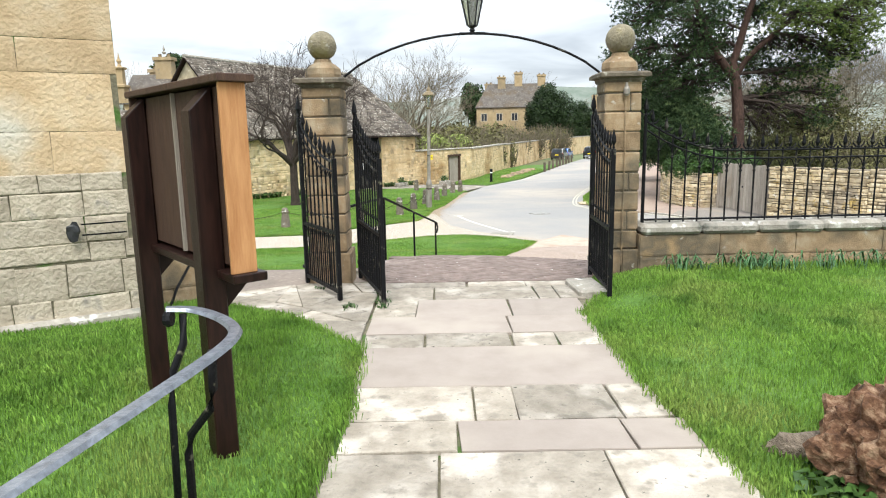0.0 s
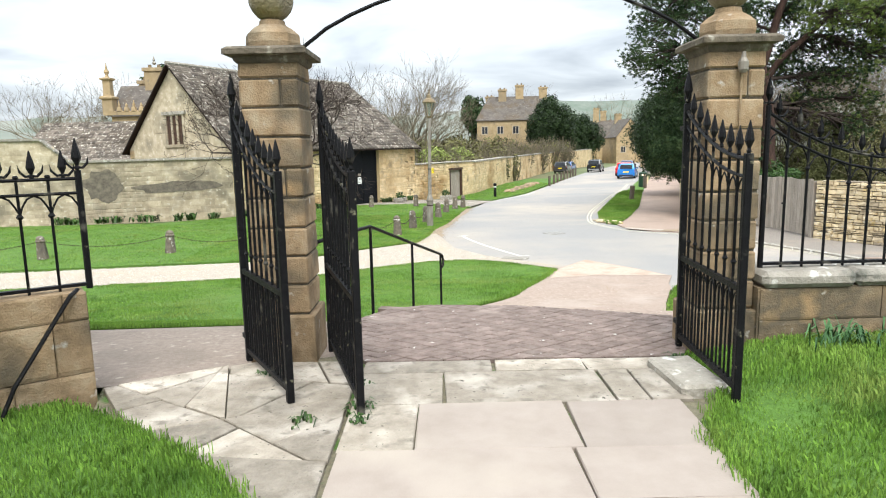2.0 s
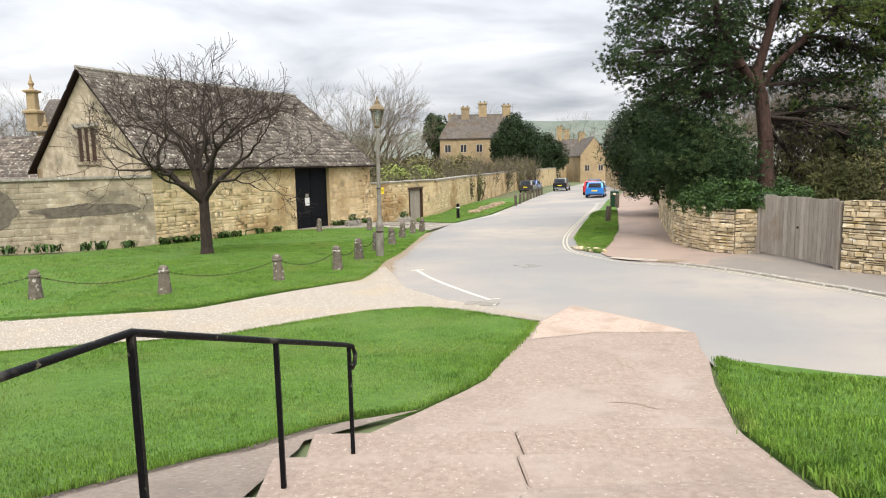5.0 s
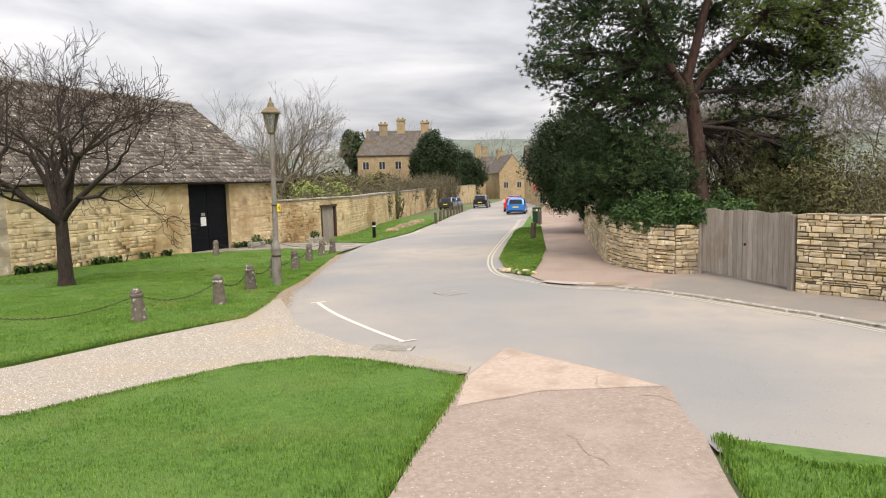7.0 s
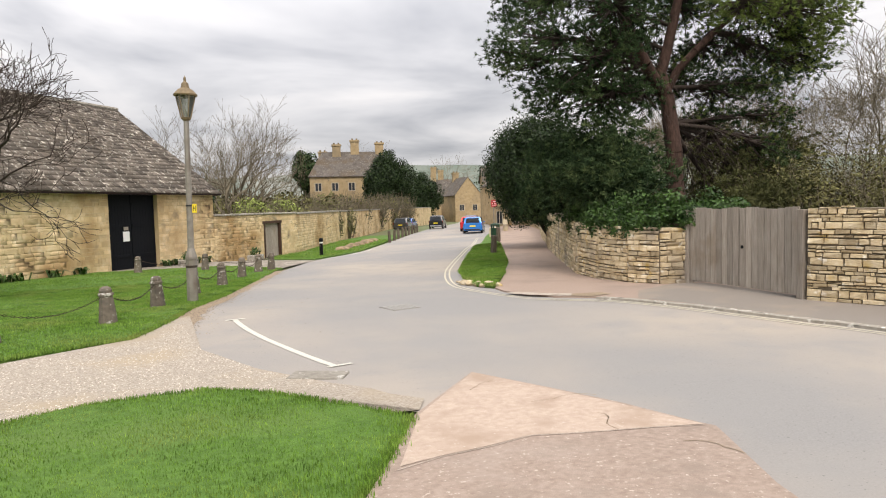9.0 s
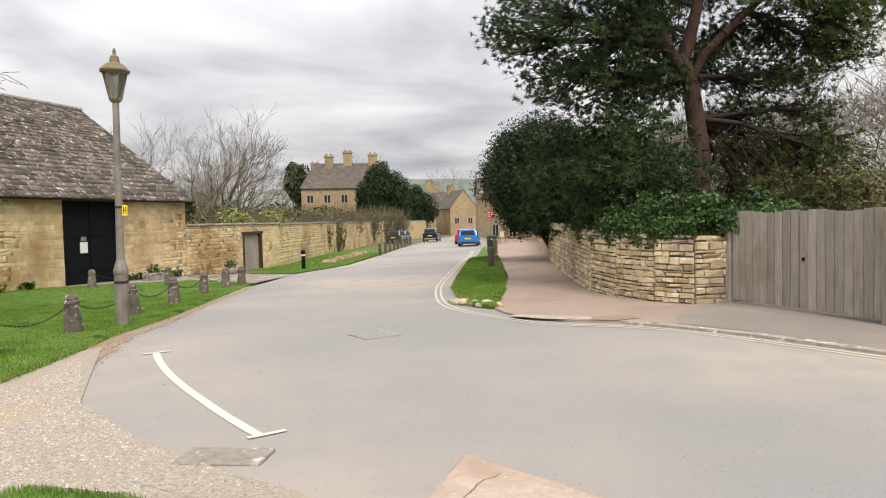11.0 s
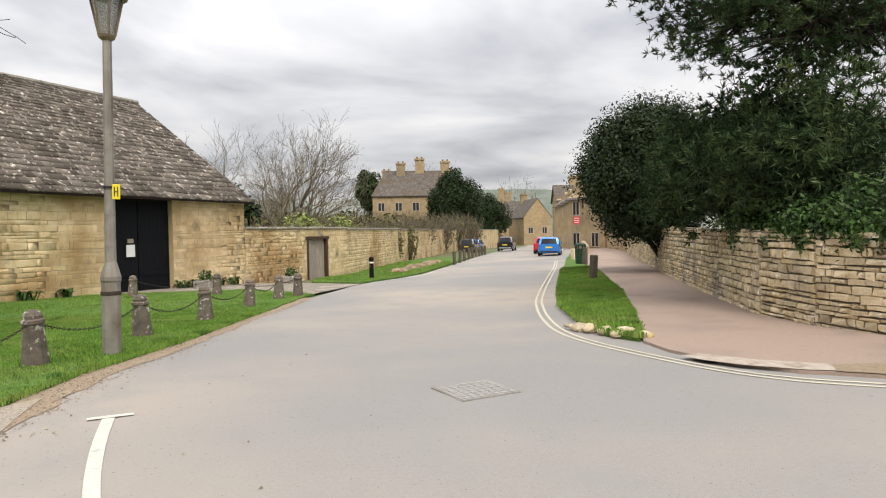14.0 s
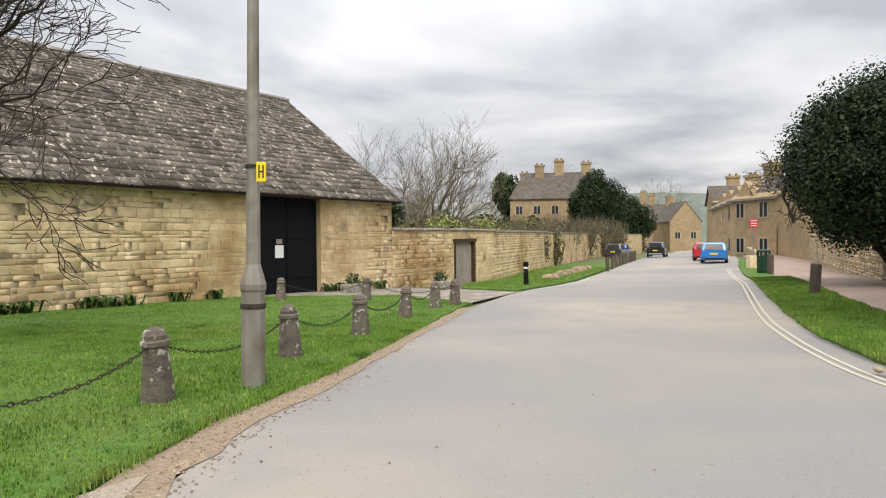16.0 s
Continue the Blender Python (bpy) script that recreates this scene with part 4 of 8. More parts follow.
bm.faces.new(rings[0][::-1]), bm.faces.new(rings[-1])
part("rail", bm, RAILTOP, t, "flat iron rail worn bright on top", smooth=False)
bm = bmesh.new()
lathe(bm, [(0.03, -0.03), (0.035, 0), (0.03, 0.03)], 10)
for v in bm.verts:
    v.co = Vector((-1.11 + v.co.z * 0.5, 2.52 + v.co.x, 0.935 + v.co.y))
part("scroll_end", bm, IRON, t)
for name_, pts in (("leg", [(-1.06, 2.54, 0.95), (-1.06, 2.52, 0.83), (-1.09, 2.47, 0.73), (-1.10, 2.45, 0.60), (-1.11, 2.43, -0.1)]),
                   ("leg", [(-0.79, 2.10, 0.94), (-0.80, 2.11, 0.80), (-0.82, 2.12, 0.72), (-0.91, 2.16, 0.61), (-0.93, 2.17, 0.53), (-0.94, 2.18, -0.1)]),
                   ("leg", [(-0.96, 0.75, 0.94), (-0.98, 0.75, 0.4), (-0.98, 0.75, -0.1)])):
    bm = bmesh.new()
    tube(bm, pts, 0.016, 8)
    part(name_, bm, IRON, t, smooth=True)

# ---------------------------------------------------------------- flagstones, paving, steps
def prism(poly, z0, z1, inset=0.0, chamfer=0.008, dz=None):
    """A flat stone from a convex outline, drawn in by inset, with a worn upper edge."""
    c = Vector((sum(p[0] for p in poly) / len(poly), sum(p[1] for p in poly) / len(poly)))
    def drawn(k):
        out = []
        for x, y in poly:
            d = Vector((x, y)) - c
            out.append(c + d * max(0.2, 1 - k / max(d.length, 0.01)))
        return out
    bm = bmesh.new()
    rings = [[bm.verts.new((p.x, p.y, z)) for p in drawn(k)] for k, z in ((inset, z0), (inset, z1 - chamfer), (inset + chamfer * 1.5, z1))]
    n = len(poly)
    for u, v in zip(rings, rings[1:]):
        for k in range(n):
            bm.faces.new((u[k], u[(k + 1) % n], v[(k + 1) % n], v[k]))
    bm.faces.new(rings[-1])
    bmesh.ops.recalc_face_normals(bm, faces=bm.faces[:])
    return bm


def clip(poly, a, b):
    """The part of a polygon to the left of the line a->b."""
    out = []
    side = lambda p: (b[0] - a[0]) * (p[1] - a[1]) - (b[1] - a[1]) * (p[0] - a[0])
    for p, q in zip(poly, poly[1:] + poly[:1]):
        sp, sq = side(p), side(q)
        if sp >= 0:
            out.append(p)
        if sp * sq < 0:
            k = sp / (sp - sq)
            out.append((p[0] + (q[0] - p[0]) * k, p[1] + (q[1] - p[1]) * k))
    return out


def area(poly):
    return 0.5 * sum(p[0] * q[1] - q[0] * p[1] for p, q in zip(poly, poly[1:] + poly[:1]))


flag_path = sheet("flagged_path", [(-0.74, -3), (1.5, -3), (1.46, 2.7), (1.32, 4.0), (1.62, 6.1), (1.68, 7.3), (2.2, 8.3), (-0.6, 8.6), (-1.15, 8.1), (-1.6, 7.5), (-2.4, 6.7), (-2.2, 6.15), (-0.7, 4.75), (-0.62, 3.5)], 0.004, JOINT)
tagged(flag_path, "flagstone path with earthy joints", "path", kind="structure")
ROWS_OF_FLAGS = [  # y0, y1, joints in x, material
    (-3.0, -2.3, (0.3,), SLAB), (-2.3, -1.5, (-0.1, 0.7), SLAB2), (-1.5, -0.8, (0.4,), SLAB), (-0.8, 0.1, (0.05, 0.9), SLAB), (0.1, 0.7, (0.5,), SLAB2), (0.7, 1.6, (-0.1, 0.75), SLAB), (1.6, 2.25, (0.3,), SLAB2),
    (2.25, 3.11, (-0.04, 0.81), SLAB), (3.11, 3.47, (0.07, 1.0), None), (3.47, 3.99, (0.17, 0.42, 1.03), SLAB), (3.99, 4.78, (), SLAB2),
    (4.78, 5.12, (-0.16, 0.53, 0.89), SLAB), (5.12, 5.62, (0.56,), SLAB2), (5.62, 6.24, (-0.26, 0.62), None), (6.24, 6.81, (-0.10, 0.96, 1.16), SLAB), (6.81, 7.05, (0.25, 0.9), SLAB)]
rng = random.Random(21)
for y0, y1, joints, mat in ROWS_OF_FLAGS:
    ym = (y0 + y1) / 2
    left = interp(ym, [-3, 2.7, 3.6, 4.8, 7], [-0.72, -0.61, -0.57, -0.65, -0.68])
    right = interp(ym, [-3, 2.7, 4.0, 5.7, 7], [1.48, 1.42, 1.29, 1.28, 1.5])
    xs_ = [left] + list(joints) + [right]
    for i, (x0, x1) in enumerate(zip(xs_, xs_[1:])):
        k = rng.uniform(-0.012, 0.012)
        m_ = mat or (SLAB if i == 0 else SLAB2)
        bm = prism([(x0, y0), (x1, y0), (x1 + k, y1), (x0 + (k if i else 0), y1)], ground(0, ym) - 0.05, ground(0, ym) + 0.030 + rng.uniform(-0.004, 0.004), 0.007 if m_ is SLAB2 else 0.013, 0.006)
        for v in bm.verts:
            v.co.x += rng.uniform(-0.006, 0.006)
            v.co.y += rng.uniform(-0.006, 0.006)
        part("flagstone", bm, m_, flag_path)
pieces, rng = [[(-0.672, 4.86), (-0.685, 7.05), (-1.50, 7.10), (-2.36, 6.62), (-2.06, 6.2), (-1.46, 5.62), (-0.97, 5.12)][::-1]], random.Random(9)
pieces = [p if area(p) > 0 else p[::-1] for p in pieces]
done = []
while pieces:
    p = pieces.pop()
    if area(p) < rng.uniform(0.11, 0.34):
        done.append(p)
        continue
    c = (sum(q[0] for q in p) / len(p), sum(q[1] for q in p) / len(p))
    far = max(p, key=lambda q: (q[0] - c[0]) ** 2 + (q[1] - c[1]) ** 2)
    ang = math.atan2(far[1] - c[1], far[0] - c[0]) + math.pi / 2 + rng.uniform(-0.5, 0.5)
    e = (c[0] + math.cos(ang), c[1] + math.sin(ang))
    pieces += [q for q in (clip(p, c, e), clip(p, e, c)) if len(q) > 2 and area(q) > 0.004]
for p in done:
    part("crazy_paving_stone", prism(p, -0.06, 0.024 + rng.uniform(-0.006, 0.006), 0.012, 0.006), SLAB, flag_path)
PLATFORM = [(-0.66, 7.06), (1.66, 7.06), (2.18, 8.2), (1.3, 8.62), (0.63, 8.85), (-0.27, 8.93), (-0.66, 8.78), (-1.10, 8.10), (-0.98, 7.50)]
s = 0.118
for i in range(-40, 60):
    for j in range(-40, 60):
        u, v = i * s, j * s
        q = [((a - b) * 0.82, 7.0 + (a + b) * 0.58) for a, b in ((u, v), (u + s, v), (u + s, v + s), (u, v + s))]
        if not (-1.4 < q[0][0] < 2.4 and 6.7 < q[0][1] < 9.0):
            continue
        for a, b in zip(PLATFORM, PLATFORM[1:] + PLATFORM[:1]):
            q = clip(q, a, b)
            if len(q) < 3:
                break
        if len(q) > 2 and area(q) > 0.002:
            part("diamond_paver", prism(q, -0.26, interp(q[0][1], [7, 8.6], [0.018, -0.03]) + rng.uniform(-0.003, 0.003), 0.008, 0.005), PAVER, flag_path)
t = thing("gate_stop_block", pose(1.50, 6.42, 0.0, 0, 0, 4), "low worn stone block under the open gate", "stone block")
bm = bmesh.new()
box(bm, -0.15, 0.16, -0.12, 0.46, -0.03, 0.075, bevel=0.02)
part("block", bm, CAPSTONE, t)
# steps down to the footpath
t = thing("stone_steps", pose(0, 0, 0), "broad shallow worn stone steps below the gate", "steps")
for k, (ya, yb, z) in enumerate(((8.45, 9.3, -0.21), (9.3, 10.15, -0.40), (10.15, 11.0, -0.60))):
    for i in range(2):
        xa, xb = -0.72 + 0.13 * k + i * 1.55, -0.72 + 0.13 * k + (i + 1) * 1.55
        part("tread_stone", prism([(xa, ya - 0.07 * (xa - 0.6)), (xb, ya - 0.07 * (xb - 0.6)), (xb, yb + 0.03 - 0.07 * (xb - 0.6)), (xa, yb + 0.03 - 0.07 * (xa - 0.6))], z - 0.5, z + rng.uniform(-0.006, 0.006), 0.006, 0.012), CONCRETE, t)
bm = bmesh.new()
wall_core(bm, (-0.72, 8.93), (2.2, 8.18), -0.12, -0.7, -0.7, -0.035, -0.035)
bmesh.ops.recalc_face_normals(bm, faces=bm.faces[:])
part("top_riser", bm, PAVER, t)

# railing beside the steps
t = thing("step_railing", pose(0, 0, 0), "slim black iron handrail with scrolled end beside the steps", "handrail")
for x, y, z, top in ((-0.80, 8.86, -0.10, 0.78), (-0.44, 9.85, -0.45, 0.46), (-0.12, 10.72, -0.78, 0.19)):
    bm = bmesh.new()
    box(bm, x - 0.014, x + 0.014, y - 0.014, y + 0.014, z - 0.2, top)
    part("post", bm, IRON, t)
bm = bmesh.new()
tube(bm, [(-1.16, 7.62, 0.80), (-0.98, 8.25, 0.80), (-0.80, 8.86, 0.79), (-0.44, 9.85, 0.47), (-0.14, 10.66, 0.21), (-0.10, 10.76, 0.17), (-0.085, 10.80, 0.10), (-0.09, 10.79, 0.04), (-0.105, 10.74, 0.02), (-0.11, 10.71, 0.06)], 0.017, 8)
part("rail", bm, IRON, t, smooth=True)

# ---------------------------------------------------------------- barn and garden walls
AX, AY = 0.536, 0.844
B0 = (-9.86, 33.1)


def along(s, back=0.0):
    return (B0[0] + AX * s - AY * back, B0[1] + AY * s + AX * back)


LONG, DEEP, EAVE, RIDGE = 15.0, 8.0, 1.70, 5.72
DOOR0, DOOR1, DOORTOP = 8.41, 11.16, 1.46
barn = thing("barn", Matrix(), "long honey-limestone barn with hipped stone-slate roof", "barn")
for nm, s0, s1, z0_, z1_ in (("front_wall", 0.5, DOOR0, -2.2, EAVE), ("front_wall", DOOR1, LONG, -2.4, EAVE), ("lintel_wall", DOOR0, DOOR1, DOORTOP + 0.12, EAVE)):
    bm = bmesh.new()
    wall_core(bm, along(s0), along(s1), 0.5, z0_, z0_, z1_, z1_)
    part(nm, bm, BARNBED, barn)
bm = bmesh.new()
box(bm, 0, 1, 0, 1, 0, 1)
for v in bm.verts:
    p = along(DOOR0 - 0.15 + v.co.x * (DOOR1 - DOOR0 + 0.3), 0.03 + v.co.y * 0.4)
    v.co = Vector((p[0], p[1], DOORTOP + v.co.z * 0.12))
part("door_lintel", bm, DARKWOOD, barn)
stones(barn, along(0, -0.004), along(LONG, -0.004), lin(-1.6, -2.05), lin(EAVE - 0.03, EAVE - 0.03), 0.17, 0.32, BARN, 1.6, 0.009, 300, (-2.5, 40), [(DOOR0, DOOR1, -3, DOORTOP + 0.12)], name="wall_stone", joint=0.010)
# gable end
bm = bmesh.new()
g0, g1, ga = along(0), along(0, DEEP), along(0, DEEP / 2)
h0, h1, ha = along(0.5), along(0.5, DEEP), along(0.5, DEEP / 2)
vs = [bm.verts.new(p) for p in ((*g0, -2), (*g1, -2), (*g1, EAVE), (*ga, RIDGE), (*g0, EAVE), (*h0, -2), (*h1, -2), (*h1, EAVE), (*ha, RIDGE), (*h0, EAVE))]
bm.faces.new(vs[:5]), bm.faces.new(vs[5:][::-1])
for i in range(5):
    j = (i + 1) % 5
    bm.faces.new((vs[j], vs[i], vs[5 + i], vs[5 + j]))
bmesh.ops.recalc_face_normals(bm, faces=bm.faces[:])
part("gable_wall", bm, STAINED, barn)
e0, e1 = along(LONG), along(LONG, DEEP)
bm = bmesh.new()
wall_core(bm, along(LONG, 0.5), e1, 0.5, -2.4, -2.4, EAVE, EAVE)
part("end_wall", bm, BARN, barn)
bm = bmesh.new()
wall_core(bm, e1, g1, 0.4, -2.4, -2.4, EAVE, EAVE)
part("back_wall", bm, BARN, barn)
# mullioned gable window
win = part("gable_window", bmesh.new(), BARN, barn)
for u0, u1, z0_, z1_, mt, nm, out in ((-0.66, 0.66, 1.95, 3.35, BROWNWOOD, "pane", 0.005), (-0.78, -0.62, 1.9, 3.4, STAINED, "jamb", 0.05), (0.62, 0.78, 1.9, 3.4, STAINED, "jamb", 0.05), (-0.28, -0.14, 1.95, 3.35, STAINED, "mullion", 0.05), (0.14, 0.28, 1.95, 3.35, STAINED, "mullion", 0.05), (-0.92, 0.92, 3.4, 3.56, CAPSTONE, "hood", 0.10), (-0.85, 0.85, 1.8, 1.92, STAINED, "sill", 0.07)):
    bm = bmesh.new()
    box(bm, u0, u1, -out, 0.1, z0_, z1_)
    for v in bm.verts:
        p = along(v.co.y, DEEP / 2 + v.co.x)
        v.co = Vector((p[0], p[1], v.co.z))
    part(nm, bm, mt, win)


# roof slopes of overlapping stone slates
def slates(name, parent, a0, a1, b0, b1, rows, width, seed):
    """Slates on the slope between the eave a0->a1 and the ridge b0->b1."""
    rng = random.Random(seed)
    a0, a1, b0, b1 = (Vector(p) for p in (a0, a1, b0, b1))
    nrm = (a1 - a0).cross(b0 - a0).normalized()
    if nrm.z < 0:
        nrm = -nrm
    vs, fs = [], []
    u = 0.0
    while u < 1:
        du = (1 / rows) * (1.35 - 0.7 * u)
        p, q = a0.lerp(b0, u), a1.lerp(b1, u)
        p2, q2 = a0.lerp(b0, min(u + du * 1.25, 1.0)), a1.lerp(b1, min(u + du * 1.25, 1.0))
        ln = (q - p).length
        s = -rng.uniform(0, width)
        while s < ln:
            w = width * rng.uniform(0.6, 1.45) * (1.2 - 0.4 * u)
            k0, k1 = max(0, s + 0.008) / max(ln, 0.01), min(ln, s + w - 0.008) / max(ln, 0.01)
            s += w
            if k1 - k0 < 0.001:
                continue
            lift = rng.uniform(0.028, 0.05)
            drop = (p - p2).normalized() * rng.uniform(-0.02, 0.03)
            o = len(vs)
            f0, f1 = p.lerp(q, k0) + drop, p.lerp(q, k1) + drop
            r0, r1 = p2.lerp(q2, k0), p2.lerp(q2, k1)
            for c, h in ((f0, lift), (f1, lift), (r1, 0.012), (r0, 0.012), (f0, 0.0), (f1, 0.0)):
                vs.append(c + nrm * h)
            fs += [(o, o + 1, o + 2, o + 3), (o + 4, o + 5, o + 1, o), (o + 1, o + 5, o + 2, o + 2), (o + 4, o, o + 3, o + 3)]
        u += du
    fs = [f for f in fs if len(set(f)) == 4]
    ob = raw(name, vs, fs, SLATE, parent)
    ob["kind"] = "stuff"
    return ob


def bed(name, parent, pts, material, th=0.08):
    bm = bmesh.new()
    f = bm.faces.new([bm.verts.new(p) for p in pts])
    f.normal_update()
    if f.normal.z < 0:
        f.normal_flip()
    r = bmesh.ops.extrude_face_region(bm, geom=[f])
    f.normal_update()
    d = Vector((0, 0, -th))
    for v in (g for g in r["geom"] if isinstance(g, bmesh.types.BMVert)):
        v.co += d
    bmesh.ops.recalc_face_normals(bm, faces=bm.faces[:])
    return part(name, bm, material, parent)


def barn_roof():
    HIP = 1.75
    eL, eR = (*along(-0.25, -0.32), EAVE - 0.16), (*along(LONG + 0.3, -0.32), EAVE - 0.16)
    rL, rR = (*along(-0.25, DEEP / 2), RIDGE + 0.12), (*along(LONG - HIP, DEEP / 2), RIDGE + 0.02)
    bL, bR = (*along(-0.25, DEEP + 0.32), EAVE - 0.16), (*along(LONG + 0.3, DEEP + 0.32), EAVE - 0.16)
    bed("roof_bed", barn, [eL, eR, rR, rL], DARKWOOD)
    bed("roof_bed", barn, [eR, bR, rR], DARKWOOD)
    bed("roof_bed", barn, [bR, bL, rL, rR], DARKWOOD)
    slates("roof_slate", barn, eL, eR, rL, rR, 27, 0.34, 1)
    slates("hip_slate", barn, eR, bR, rR, rR, 30, 0.34, 2)
    slates("back_slate", barn, bR, bL, rR, rL, 14, 0.6, 3)
    bm = bmesh.new()
    tube(bm, [Vector(rL) + Vector((0, 0, 0.03)), Vector(rL).lerp(Vector(rR), 0.5) + Vector((0, 0, -0.02)), Vector(rR) + Vector((0, 0, 0.05))], 0.10, 8)
    part("ridge_tiles", bm, CAPSTONE, barn)


barn_roof()
# barn doors
t = thing("barn_door", Matrix(), "tall black double barn door with white notice", "door")
for k in range(2):
    w = (DOOR1 - DOOR0) / 2
    leaf = part("leaf", bmesh.new(), BLACKDOOR, t)
    for i in range(8):
        bm = bmesh.new()
        s0 = DOOR0 + 0.02 + k * w + i * (w - 0.03) / 8
        box(bm, s0 + 0.003, s0 + (w - 0.03) / 8 - 0.003, 0.20, 0.25, -1.93, DOORTOP)
        for v in bm.verts:
            p = along(v.co.x, v.co.y)
            v.co = Vector((p[0], p[1], v.co.z))
        part("plank", bm, BLACKDOOR, leaf)
    for z in (-1.2, 0.1, 1.0):
        bm = bmesh.new()
        box(bm, DOOR0 + 0.05 + k * w, DOOR0 + (k + 1) * w - 0.05, 0.17, 0.20, z, z + 0.12)
        for v in bm.verts:
            p = along(v.co.x, v.co.y)
            v.co = Vector((p[0], p[1], v.co.z))
        part("ledge", bm, BLACKDOOR, leaf)
t = thing("door_notice", Matrix(), "white paper notice fixed to the black barn door", "notice")
for s0, s1, z0_, z1_, mt in ((9.28, 9.62, -0.52, -0.10, WHITE), (9.33, 9.57, -0.05, 0.10, GREYWOOD)):
    bm = bmesh.new()
    box(bm, s0, s1, 0.15, 0.17, z0_, z1_)
    for v in bm.verts:
        p = along(v.co.x, v.co.y)
        v.co = Vector((p[0], p[1], v.co.z))
    part("sheet", bm, mt, t)

# garden wall with wooden door
CORNER, KINK = along(LONG), (2.42, 52.45)
gl = math.hypot(KINK[0] - CORNER[0], KINK[1] - CORNER[1])
gd = ((KINK[0] - CORNER[0]) / gl, (KINK[1] - CORNER[1]) / gl)
gat = lambda s, b=0.0: (CORNER[0] + gd[0] * s - gd[1] * b, CORNER[1] + gd[1] * s + gd[0] * b)
GD0, GD1, GDTOP = 4.35, 6.15, -0.10
t = tagged(new("wall_garden"), "limestone garden wall with stone coping", "wall", kind="structure")
for s0, s1, z0_ in ((0.01, GD0, -2.5), (GD1, gl, -2.5), (GD0, GD1, GDTOP + 0.14)):
    bm = bmesh.new()
    wall_core(bm, gat(s0), gat(s1), 0.42, z0_, z0_, 0.42, 0.40)
    part("wall_body", bm, BARNBED, t)
stones(t, gat(0.02, -0.003), gat(gl, -0.003), lin(-2.05, -2.15), lin(0.40, 0.38), 0.14, 0.26, BARN, 1.6, 0.010, 120, (2, 50), [(GD0, GD1, -3, GDTOP + 0.14)])
s_, rng = 0.0, random.Random(2)
while s_ < gl:
    w = rng.uniform(0.5, 0.8)
    bm = bmesh.new()
    box(bm, s_ + 0.01, min(s_ + w, gl) - 0.01, -0.08, 0.50, 0.41, 0.50 + rng.uniform(0, 0.02), bevel=0.02)
    for v in bm.verts:
        p = gat(v.co.x, v.co.y)
        v.co = Vector((p[0], p[1], v.co.z))
    part("coping_stone", bm, CAPSTONE, t)
    s_ += w
t = thing("garden_door", Matrix(), "weathered grey plank door in oak frame", "door")
for i in range(7):
    bm = bmesh.new()
    s0 = GD0 + 0.16 + i * (GD1 - GD0 - 0.32) / 7
    box(bm, s0 + 0.006, s0 + (GD1 - GD0 - 0.32) / 7 - 0.006, 0.12, 0.16, -2.12, GDTOP - 0.02)
    for v in bm.verts:
        p = gat(v.co.x, v.co.y)
        v.co = Vector((p[0], p[1], v.co.z))
    part("plank", bm, GREYWOOD, t)
for s0, s1, z0_, z1_ in ((GD0, GD0 + 0.15, -2.2, GDTOP), (GD1 - 0.15, GD1, -2.2, GDTOP), (GD0 - 0.1, GD1 + 0.1, GDTOP, GDTOP + 0.14)):
    bm = bmesh.new()
    box(bm, s0, s1, -0.03, 0.2, z0_, z1_, bevel=0.01)
    for v in bm.verts:
        p = gat(v.co.x, v.co.y)
        v.co = Vector((p[0], p[1], v.co.z))
    part("frame", bm, BROWNWOOD, t)
# far boundary wall
FAR = [KINK, (6.5, 66.8), (16.0, 99.2), (33.0, 148), (56, 225)]
t = tagged(new("wall_far"), "long honey-coloured roadside wall with dark coping", "wall", kind="structure")
for (a, b) in zip(FAR, FAR[1:]):
    bm = bmesh.new()
    wall_core(bm, a, b, 0.45, -4, -4, 0.36, 0.40)
    part("wall_body", bm, BARNBED, t)
    stones(t, a, b, lin(ground(*a), ground(*b)), lin(0.34, 0.38), 0.17, 0.42, BARN, 1.0, 0.02, 0)
    bm = bmesh.new()
    dx, dy = b[1] - a[1], a[0] - b[0]
    k = 0.08 / math.hypot(dx, dy)
    wall_core(bm, (a[0] + dx * k, a[1] + dy * k), (b[0] + dx * k, b[1] + dy * k), 0.6, 0.37, 0.41, 0.47, 0.52)
    part("coping", bm, CAPSTONE, t)
# wall left of the barn
t = tagged(new("wall_left"), "stained rubble wall running on from the barn", "wall", kind="structure")
for a, b, z, z1 in (((-16.2, 30.94), B0, 1.18, 1.22), ((-17.2, 30.6), (-16.2, 30.94), 2.15, 1.18), ((-30, 28.6), (-17.2, 30.6), 2.15, 2.15)):
    bm = bmesh.new()
    wall_core(bm, a, b, 0.45, -2.2, -2.2, z, z1)
    part("wall_body", bm, STAINED, t)
    stones(t, a, b, lin(-1.5, -1.6), lin(z, z1), 0.2, 0.45, STAINED, 1.0, 0.009, 120, (-10, 33), joint=0.008)
    bm = bmesh.new()
    wall_core(bm, (a[0] + 0.02, a[1] - 0.08), (b[0] + 0.02, b[1] - 0.08), 0.6, z + 0.002, z1 + 0.002, z + 0.1, z1 + 0.1)
    part("coping", bm, CAPSTONE, t)
